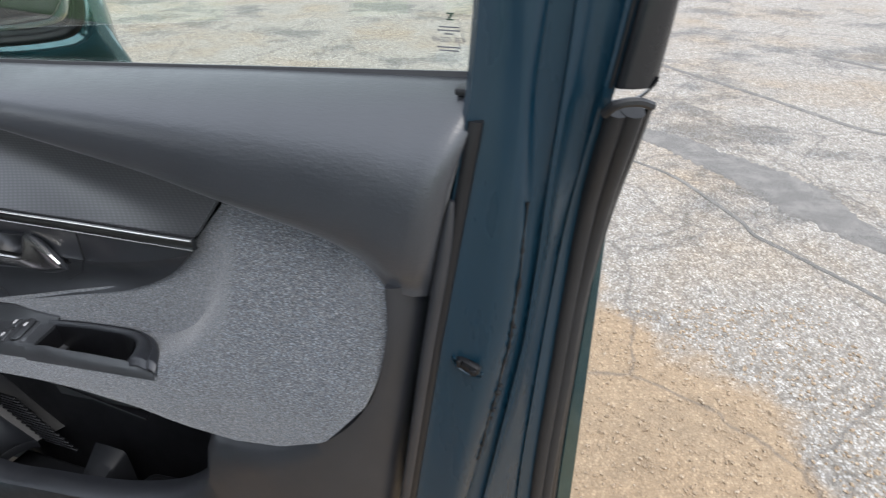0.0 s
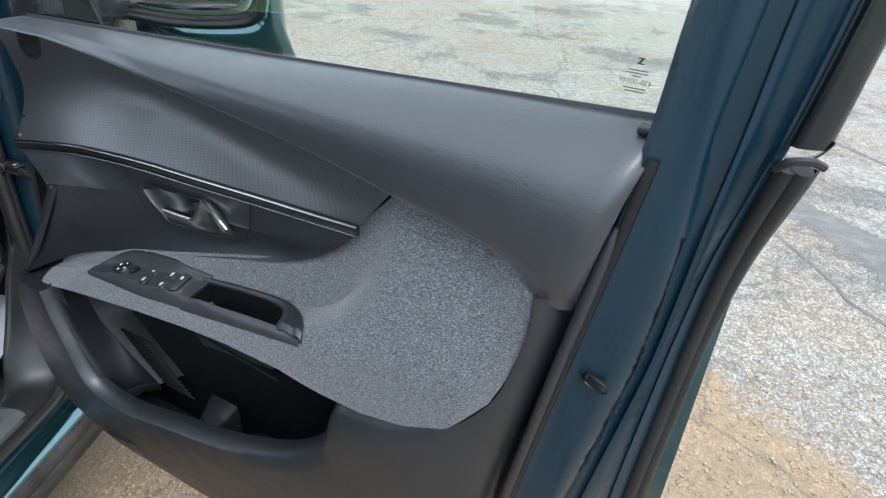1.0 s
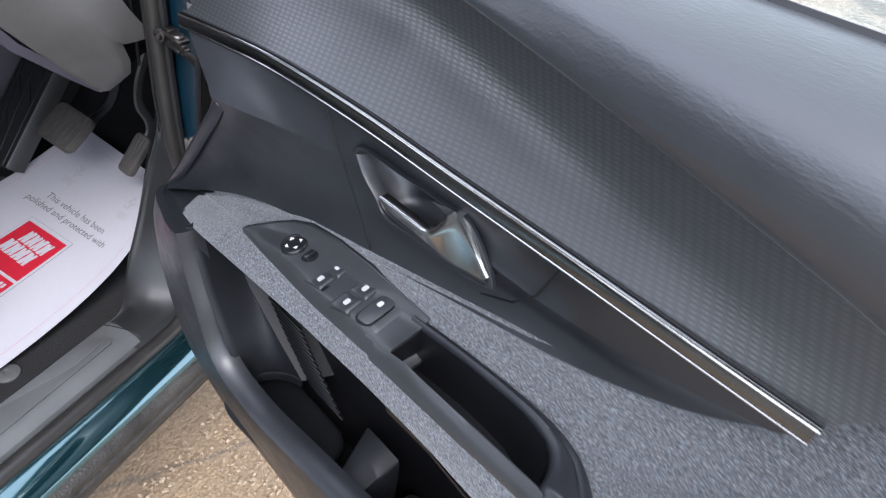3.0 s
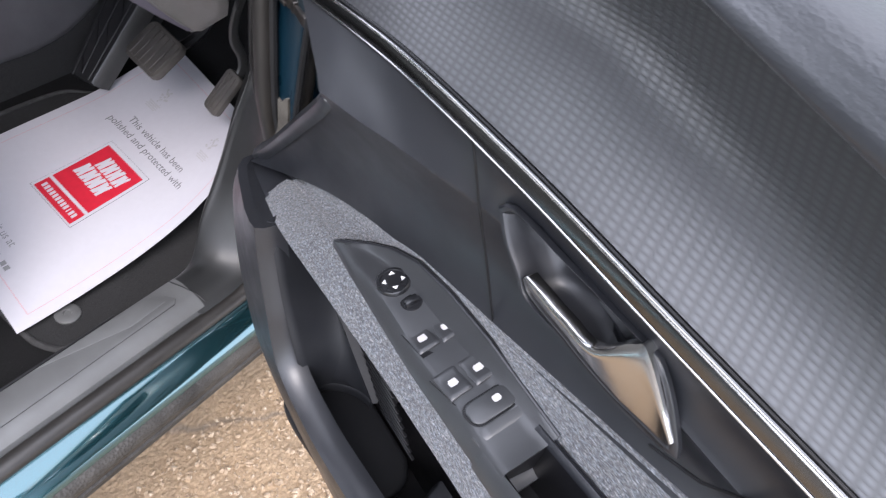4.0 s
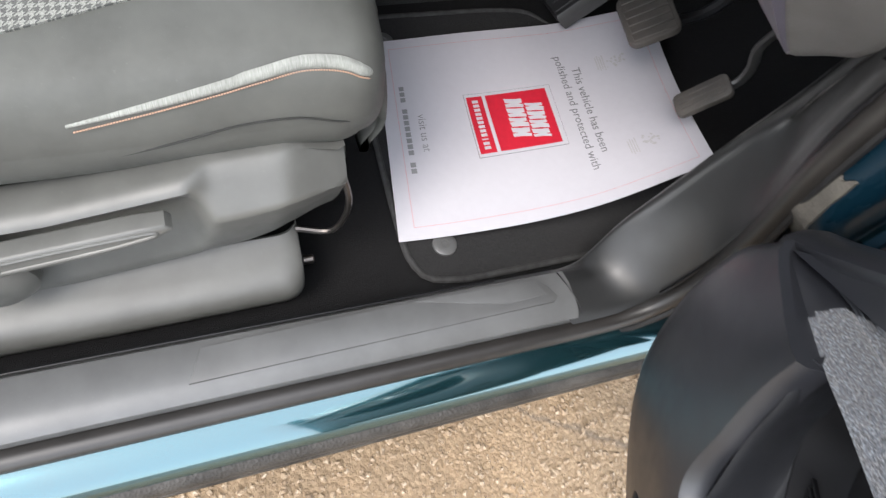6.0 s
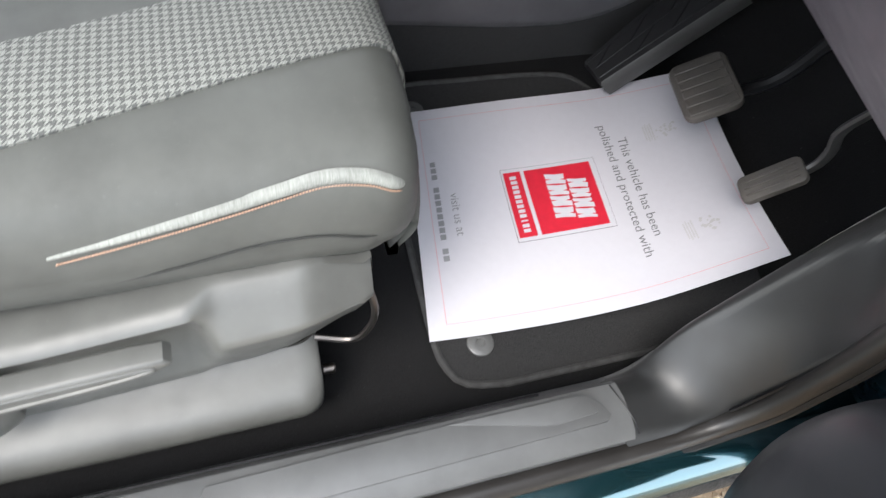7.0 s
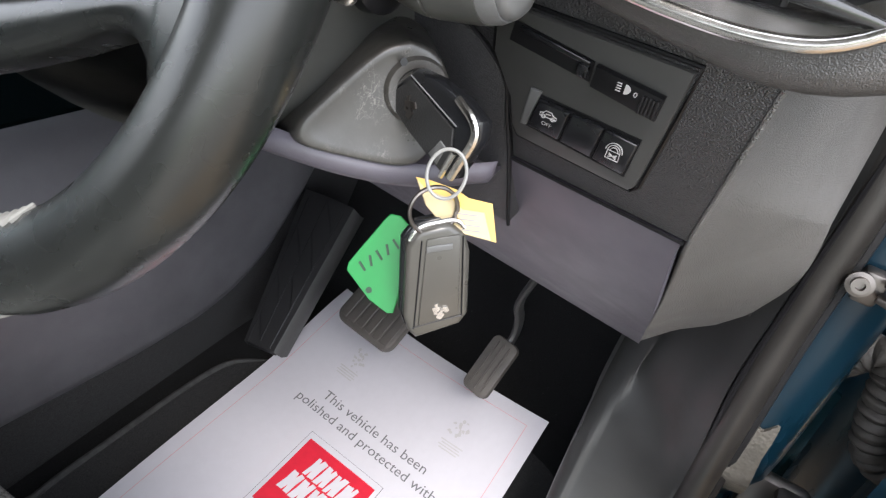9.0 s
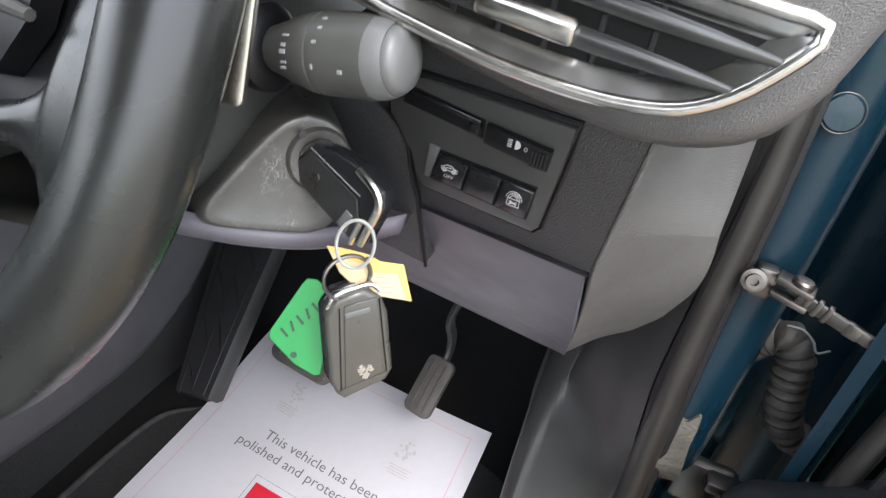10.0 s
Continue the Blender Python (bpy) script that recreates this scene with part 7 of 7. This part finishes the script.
for sgn in (1, -1):
    web = [[(sgn * (p[0] + (q[0] - p[0]) * t), p[1] + (q[1] - p[1]) * t, -0.010 + 0.007 * math.sin(math.pi * t) ** 0.6 + 0.006 * ease(p[0], 0.13, 0.172)) for t in np.linspace(0, 1, 12)] for p, q in zip(matched(WEB_LOW, 50), matched(WEB_TOP, 50))]
    part("spoke", solid(web, (0, 0, -0.012)), WHEEL_LEATHER, wheel, "dark leather-covered spoke", 60)
    part("spoke_trim", tube([(sgn * p[0], p[1] + 0.003, -0.0035) for p in matched(WEB_TOP, 40)[25:]], 0.0042, 8), WHEEL_PALE, wheel, "pale metal spoke trim")
    part("switch_pod", solid([[(sgn * (0.045 + w * t), lo + (hi - lo) * v, -0.006 + 0.004 * math.sin(math.pi * v)) for v, w, lo, hi in ((v, lerp(v, [0, 0.35, 0.55, 1], [0.072, 0.085, 0.086, 0.080]), -0.024 - 0.012 * (1 - t), 0.036 - 0.010 * t) for v in np.linspace(0, 1, 12))] for t in np.linspace(0, 1, 10)], (0, 0, -0.010)), BLACK, wheel, "black spoke switches", 60)
    part("pod_trim", tube([(sgn * x, y, 0.0005) for x, y in ((0.085, 0.0010), (0.105, -0.0015), (0.124, -0.0032), (0.1345, -0.0040))], [0.0026, 0.0028, 0.0026, 0.0020], 8), COWL, wheel, "dark switch trim")
    part("pod_gap", solid([[(sgn * (0.10 + 0.046 * t), -0.036 + 0.075 * v, -0.016) for v in (0, 1)] for t in (0, 1)], (0, 0, -0.004)), BLACK, wheel)
    part("switch_mark", box((0.0085, 0.0020, 0.0005), (sgn * 0.1165, 0.0096, -0.0022), 0, 1, pose(0, 0, 0, 0, 0, sgn * 38)), WHITE_INK, wheel)
part("hub", moved(lathe([(0.0, 0.02), (0.04, 0.018), (0.058, 0.008), (0.062, -0.01), (0.05, -0.03)], 28), Matrix.Translation((0, 0, -0.02))), SATIN, wheel)

stalk = thing("column_stalk", "black column stalk with a round grey end knob", "stalk", pose(-1.200, 0.634, 0.983, 0, 0, 0))
axis_s = Vector((-1.123, 0.626, 0.999)) - Vector((-1.200, 0.634, 0.983))
m_st = axis_s.to_track_quat("Z", "Y").to_matrix().to_4x4()
L = axis_s.length
part("stem", moved(lathe([(r * 0.94, h) for r, h in [(0.006, -0.01), (0.0065, 0.010), (0.0078, 0.018), (0.0105, 0.027), (0.0140, 0.037), (0.0157, 0.043), (0.0161, 0.0460), (0.0161, 0.0470), (0.0153, 0.0472), (0.0153, 0.0490), (0.0163, 0.0492), (0.0163, L - 0.012), (0.0160, L - 0.008)]], 32), m_st), COWL, stalk)
part("knob", moved(lathe([(r * 0.94, h) for r, h in [(0.0158, L - 0.009), (0.0152, L - 0.004), (0.0138, L - 0.001), (0.0130, L - 0.0012), (0.0130, L + 0.0006), (0.011, L + 0.0030), (0.006, L + 0.0042), (0.0, L + 0.0045)]], 32), m_st), SILL_GREY, stalk, "grey push knob")
ax = axis_s.normalized()
toward = Vector((0.0, -0.95, 0.31))
toward = (toward - ax * toward.dot(ax)).normalized()
around = ax.cross(toward)
for d, a, w, h in ((0.036, 34, 0.0030, 0.0012), (0.037, 24, 0.0032, 0.0010), (0.037, 8, 0.0030, 0.0020), (0.0375, -2, 0.0022, 0.0016), (0.038, -16, 0.0034, 0.0010), (0.051, 24, 0.0010, 0.0022), (0.052, -8, 0.0020, 0.0014), (0.053, -28, 0.0020, 0.0014), (0.053, -44, 0.0022, 0.0012), (0.063, 28, 0.0022, 0.0018)):
    out = toward * math.cos(radians(a)) + around * math.sin(radians(a))
    r = 0.0155 if d > 0.045 else 0.0124 + 0.0016 * (d - 0.034) / 0.004
    part("printed_mark", moved(box((w * 0.8, h * 0.8, 0.0004), (0, 0, 0), 0), facing(ax * d + out * r, out, around)), MID_INK, stalk)
part("shift_paddle", moved(prism(rounded(0.0085, 0.085, 0.003), 0.004, 0.0012), facing((-1.1515, 0.578, 1.030), (0.25, -0.95, 0.1), (0.06, 0.05, 1))), CHROME, column, "bright metal shift paddle")
part("stalk_boot", moved(lathe([(0.0, 0.0), (0.017, 0.0), (0.017, 0.006), (0.013, 0.009), (0.010, 0.009)], 24), facing((-1.186, 0.633, 0.986), (1, -0.1, 0.2), (0, 0, 1))), BLACK, column)

# ---- keys and tags ----
def emblem(scale):
    """A small plain bright badge."""
    return prism([(-0.5 * scale, -0.5 * scale), (0.2 * scale, -0.6 * scale), (0.5 * scale, 0.0), (0.1 * scale, 0.1 * scale), (0.3 * scale, 0.6 * scale), (-0.2 * scale, 0.5 * scale), (-0.1 * scale, 0.1 * scale), (-0.5 * scale, 0.1 * scale)], 0.0006, 0)


FOB = [(-0.0133, 0.0257), (-0.0021, 0.0298), (0.0050, 0.0265), (0.0088, 0.0186), (0.0144, -0.0097), (0.0120, -0.0154), (-0.0053, -0.0245), (-0.0090, -0.0215), (-0.0125, -0.0143), (-0.0171, 0.0181)]
hanging = thing("hanging_key", "scratched grey and black car key fob hanging from the key ring", "car key", facing((-1.113, 0.606, 0.882), (0.62, -0.77, 0.12), (-0.06, 0.1, 1)))
part("case", moved(prism(FOB, 0.0070, 0.0022, 3), Matrix.Translation((0, 0, -0.0072))), KEY_GREY, hanging, "brownish grey fob case")
part("back_shell", moved(prism([(x * 1.05 - 0.0006, y * 1.03) for x, y in FOB], 0.0060, 0.0022, 3), Matrix.Translation((0, 0, -0.0125))), SATIN, hanging, "glossy black back shell")
part("face", moved(prism([(-0.0100, 0.0228), (0.0026, 0.0268), (0.0102, -0.0100), (-0.0058, -0.0176)], 0.0010, 0.0004), Matrix.Translation((0, 0, -0.0004))), KEY_GREY, hanging, "smooth fob face")
part("button_line", tube([(-0.0080, -0.0192, 0.0), (0.0022, -0.0143, 0.0002), (0.0118, -0.0105, 0.0)], 0.0003, 5), BLACK, hanging)
for x0, y0, x1, y1 in ((-0.0118, 0.0218, -0.0072, -0.0195), (0.0040, 0.0262, 0.0116, -0.0105)):
    part("button_line", tube([(x0, y0, 0.0), (x1, y1, 0.0)], 0.0003, 5), BLACK, hanging)
part("release_button", moved(prism([(-0.0098, 0.0200), (0.0003, 0.0229), (0.0008, 0.0204), (-0.0090, 0.0172)], 0.0008, 0.0003), Matrix.Translation((0, 0, 0.0005))), SILL_GREY, hanging, "pale release button")
part("badge", join(*[moved(emblem(w), Matrix.Translation((x, y, 0.0005)) @ pose(0, 0, 0, 0, 0, a)) for w, x, y, a in ((0.0034, 0.0000, -0.0075, 20), (0.0040, 0.0015, -0.0105, 75), (0.0030, 0.0035, -0.0080, 130))]), CHROME, hanging, "small bright badge")
part("loop", tube(curve([(-0.0160, 0.0200, -0.003), (-0.0130, 0.0262, -0.003), (-0.0060, 0.0295, -0.003), (0.0005, 0.0312, -0.003), (0.0045, 0.0285, -0.003)], 20), 0.0011, 8), CHROME, hanging, "chromed ring loop")
KEY = [(-0.0208, 0.0137), (-0.0074, 0.0150), (0.0076, 0.0134), (0.0195, 0.0097), (0.0210, 0.0033), (0.0136, -0.0172), (0.0100, -0.0192), (-0.0159, -0.0123), (-0.0320, -0.0062), (-0.0305, 0.0033)]
ignition = thing("ignition_key", "scuffed black car key in the ignition lock", "car key", facing((-1.137, 0.620, 0.943), (-0.34, -0.94, 0.03), (0, 0, 1)))
part("case", moved(prism(KEY, 0.0085, 0.0026, 3), Matrix.Translation((0, 0, -0.0090))), SATIN, ignition, "black fob case")
part("face", moved(prism([(-0.0300, 0.0008), (-0.0205, 0.0095), (0.0085, 0.0020), (0.0105, -0.0065), (0.0070, -0.0165), (-0.0155, -0.0105), (-0.0300, -0.0050)], 0.0012, 0.0005), Matrix.Translation((0, 0, -0.0006))), SCUFFED, ignition, "scuffed black fob face")
part("edge_line", tube([(-0.0215, 0.0108, 0.0), (-0.005, 0.0072, 0.0004), (0.0095, 0.0034, 0.0)], 0.0003, 5), GREY_INK, ignition)
part("clear_edge", tube(curve([(0.0060, 0.0128, -0.001), (0.0165, 0.0088, -0.0005), (0.0195, 0.0030, -0.0005), (0.0160, -0.0080, -0.0005), (0.0125, -0.0170, -0.001)], 20), 0.0017, 8), CHROME, ignition, "bright metal edge")
part("folded_blade", tube([(0.0125, -0.0060, 0.0005), (0.0100, -0.0135, 0.0005), (0.0080, -0.0185, 0.0)], 0.0013, 8), CHROME, ignition, "bright end of the folded blade")
part("release_button", moved(prism([(0.0040, -0.0050), (0.0078, -0.0062), (0.0050, -0.0150), (-0.0008, -0.0128)], 0.0010, 0.0004), Matrix.Translation((0, 0, 0.0002))), SILL_GREY, ignition, "pale release button")
part("badge", join(*[moved(emblem(w), Matrix.Translation((x, y, 0.0006)) @ pose(0, 0, 0, 0, 0, a)) for w, x, y, a in ((0.0040, -0.0190, 0.0010, 20), (0.0046, -0.0178, -0.0028, 80), (0.0034, -0.0160, 0.0005, 130))]), STEEL, ignition, "small worn badge")
part("shank", box((0.010, 0.008, 0.012), (-0.0290, 0.0, -0.008), 0.002), SATIN, ignition)
RINGC, SPLITC = (-1.1215, 0.604, 0.9335), (-1.1240, 0.606, 0.9155)
ring = thing("key_ring", "white cable ring and steel split ring joining the keys", "key ring")
part("loop", moved(tube([(0.0072 * math.cos(a), 0.0092 * math.sin(a), 0) for a in np.linspace(0, math.tau, 28, endpoint=False)], 0.0007, 7, True), facing(RINGC, (0.3, -0.85, 0.4), (0, 0, 1))), RING_WHITE, ring, "white plastic loop")
part("split_ring", moved(tube([((0.0098 + 0.0004 * math.sin(a)) * math.cos(a), 0.0098 * math.sin(a), 0.0005 * math.cos(a / 2)) for a in np.linspace(0, math.tau * 2, 60, endpoint=False)], 0.0008, 7, False), facing(SPLITC, (0.72, -0.6, 0.15), (0, 0, 1))), STEEL, ring, "steel split ring")
green = thing("green_tag", "bright green plastic key tag with dark handwriting", "key tag", facing((-1.150, 0.621, 0.872), (0.25, -0.85, 0.42), (0, 0, 1)))
part("card", prism([(-0.0021, 0.0196), (0.0024, 0.0201), (0.0099, 0.0155), (0.0125, 0.0060), (0.0118, -0.0233), (0.0091, -0.0243), (-0.0008, -0.0208), (-0.0143, -0.0111), (-0.0146, -0.0074), (-0.0040, 0.0165)], 0.0012, 0.0004, 1), GREEN_TAG, green)
part("strap", tube(curve([(0.0085, 0.0150, 0.001), (0.0150, 0.0200, 0.004), (0.0215, 0.0235, 0.006), (0.0265, 0.0225, 0.006)], 14), 0.0024, 6, squash=0.5), GREEN_PALE, green, "pale green plastic strap")
for k in range(6):
    part("writing_bar", box((0.0011, 0.0050, 0.0003), (-0.0078 + 0.0030 * k, -0.0070 + 0.0036 * k, 0.0015), 0, 1, pose(0, 0, 0, 0, 0, 50 - 24 * (k % 2))), DARK_INK, green)
part("eyelet", moved(lathe([(0.0, 0.0), (0.0015, 0.0), (0.0015, 0.0003), (0.0, 0.0003)], 12), Matrix.Translation((-0.0018, -0.0166, 0.0013))), DARK_INK, green)
yellow = thing("yellow_tag", "yellow and cream card key tag with faint handwriting", "key tag", facing((-1.112, 0.614, 0.908), (0.2, -0.85, 0.45), (0, 0, 1)))
part("card", prism([(-0.0260, 0.0143), (-0.0201, 0.0149), (-0.0088, 0.0147), (-0.0032, 0.0131), (0.0062, 0.0140), (0.0126, 0.0002), (0.0022, -0.0006), (-0.0079, -0.0013), (-0.0186, 0.0049)], 0.0008, 0.0003, 1), CARD, yellow)
part("yellow_edge", moved(prism([(-0.0260, 0.0143), (-0.0201, 0.0150), (-0.0088, 0.0148), (-0.0032, 0.0132), (0.0064, 0.0141), (0.0128, 0.0003), (0.0108, 0.0002), (0.0046, 0.0098), (-0.0040, 0.0082), (-0.0095, 0.0108), (-0.0205, 0.0110)], 0.0003, 0), Matrix.Translation((0, 0, 0.0008))), YELLOW_TAG, yellow, "bright yellow printed border")
part("eyelet", moved(lathe([(0.0, 0.0), (0.0009, 0.0), (0.0009, 0.0003), (0.0, 0.0003)], 10), Matrix.Translation((-0.0084, 0.0131, 0.0011))), DARK_INK, yellow)
for k in range(4):
    part("writing_bar", box((0.009 - 0.0015 * (k % 2), 0.0005, 0.0003), (-0.0020 + 0.0013 * k, 0.0068 - 0.0018 * k, 0.0010), 0, 1, pose(0, 0, 0, 0, 0, 12)), MID_INK, yellow)

# ---- hinge side of the door ----
strap = part("check_strap", join(box((0.016, 0.014, 0.024), (-0.926, 0.863, 0.850), 0.003), box((0.026, 0.017, 0.005), (-0.908, 0.853, 0.859), 0.0015, 2, pose(0, 0, 0, 0, 6, -14)), box((0.026, 0.017, 0.005), (-0.908, 0.853, 0.848), 0.0015, 2, pose(0, 0, 0, 0, 6, -14))), STEEL, car, "greasy steel door check strap")
part("bolt", moved(lathe([(0.0, 0.0), (0.0085, 0.0), (0.0085, 0.003), (0.0055, 0.0035), (0.0055, 0.007), (0.0030, 0.007), (0.0028, 0.004), (0.0, 0.004)], 18), pose(-0.934, 0.853, 0.853, 80, 0, 0)), STEEL, strap)
part("strap_arm", moved(join(box((0.13, 0.005, 0.0095), (0.078, 0, 0), 0.0015), *[box((0.004, 0.0062, 0.0125), (0.020 + 0.007 * k, 0, 0.0005), 0.001) for k in range(3)], *[box((0.010, 0.0056, 0.0104), (0.052 + 0.018 * k, 0, 0), 0.001) for k in range(5)]), Matrix.Translation((-0.918, 0.851, 0.856)) @ pose(0, 0, 0, 0, 10, -14)), STEEL, strap, "notched steel strap arm")
part("pin", moved(lathe([(0.0, 0.0), (0.0075, 0.0), (0.0075, 0.003), (0.006, 0.0045), (0.0, 0.005)], 18), Matrix.Translation((-0.905, 0.851, 0.861)) @ pose(0, 0, 0, 0, 6, 0)), STEEL, strap)
bp = curve([(-0.898, 0.930, 0.752), (-0.892, 0.912, 0.778), (-0.880, 0.902, 0.790), (-0.870, 0.898, 0.780), (-0.864, 0.897, 0.755), (-0.857, 0.898, 0.730), (-0.845, 0.902, 0.706), (-0.820, 0.915, 0.690)], 150)
part("cable_boot", tube(bp, [0.0118 + 0.0036 * abs(math.sin(k * math.pi / 8)) + 0.0005 * math.sin(k * 1.3) for k in range(151)], 16), WORN, car, "ribbed dusty rubber cable boot")
part("loose_wire", tube(curve([(-0.886, 0.898, 0.803), (-0.876, 0.894, 0.806), (-0.866, 0.893, 0.800), (-0.860, 0.892, 0.792), (-0.852, 0.893, 0.797)], 30), 0.0009, 6), RING_WHITE, car, "thin pale loose wire")
part("edge_flash", solid([[(-0.880 + 0.003 * t, 0.928 - 0.004 * v, 0.728 - 0.118 * t) for v in (0, 1)] for t in np.linspace(0, 1, 8)], (-0.008, 0.004, 0)), PAINT, car, "bare edge of the painted pillar")
hinge = part("door_hinge", join(box((0.05, 0.018, 0.050), (-0.880, 0.905, 0.612), 0.006), box((0.030, 0.030, 0.012), (-0.868, 0.895, 0.630), 0.004), box((0.012, 0.03, 0.05), (-0.852, 0.893, 0.606), 0.004)), STEEL, car, "dull steel lower door hinge")
part("knuckle", moved(lathe([(0.0, -0.03), (0.011, -0.03), (0.011, 0.03), (0.0, 0.03)], 14), Matrix.Translation((-0.862, 0.885, 0.600))), STEEL, hinge)

# ---- door mirror beyond the glass ----
MIRROR_RIM = curve([(-0.105, -0.062), (-0.02, -0.071), (0.065, -0.067), (0.092, -0.052), (0.102, -0.015), (0.105, 0.03), (0.100, 0.060), (0.0, 0.072), (-0.085, 0.070), (-0.108, 0.045), (-0.112, -0.02), (-0.105, -0.062)], 60)[:-1]
shell = []
for t in np.linspace(0, 1, 16):
    back, w = 0.095 * math.sin(t * math.pi / 2), (math.cos(t * math.pi / 2) ** 0.5 if t < 1 else 0.0)
    swell = math.sin(min(1.0, t * 2.5) * math.pi / 2)
    shell.append([((x * 1.12 + (0.065 if x > 0 else 0.0) * swell * ease(-z, -0.06, 0.07)) * w, back - 0.004, (z * 1.15 - 0.105 * swell * (z < 0) * ease(x, -0.10, 0.0)) * w) for x, z in list(MIRROR_RIM) + [MIRROR_RIM[0]]])
mirror = part("door_mirror", solid(shell, (0, 0.002, 0)), PAINT, car, "teal door mirror outside the window", 180)
mirror.matrix_local = pose(-0.93, 0.85, 0, 0, 0, -19.5) @ pose(0.264, 0.202, 1.176, 0, 0, 33)
part("surround", solid([[(x * a, -b, z * c) for a, b, c in ((1.16, -0.006, 1.20), (1.155, 0.003, 1.195), (1.12, 0.006, 1.16), (1.06, 0.005, 1.08), (1.02, 0.0, 1.03), (1.0, -0.006, 1.0))] for x, z in list(MIRROR_RIM) + [MIRROR_RIM[0]]], (0, 0.003, 0)), BLACK, mirror, "black mirror surround", 180)
part("mirror_glass", solid([[(x * f, 0.003 - 0.004 * (1 - f * f), z * f) for f in (1.03, 0.8, 0.6, 0.4, 0.2, 0.0)] for x, z in list(MIRROR_RIM) + [MIRROR_RIM[0]]], (0, 0.003, 0)), MIRROR, mirror, "convex mirror glass", 180)
part("mirror_arm", box((0.12, 0.16, 0.13), (-0.155, -0.04, -0.055), 0.02, 3), SATIN, mirror)
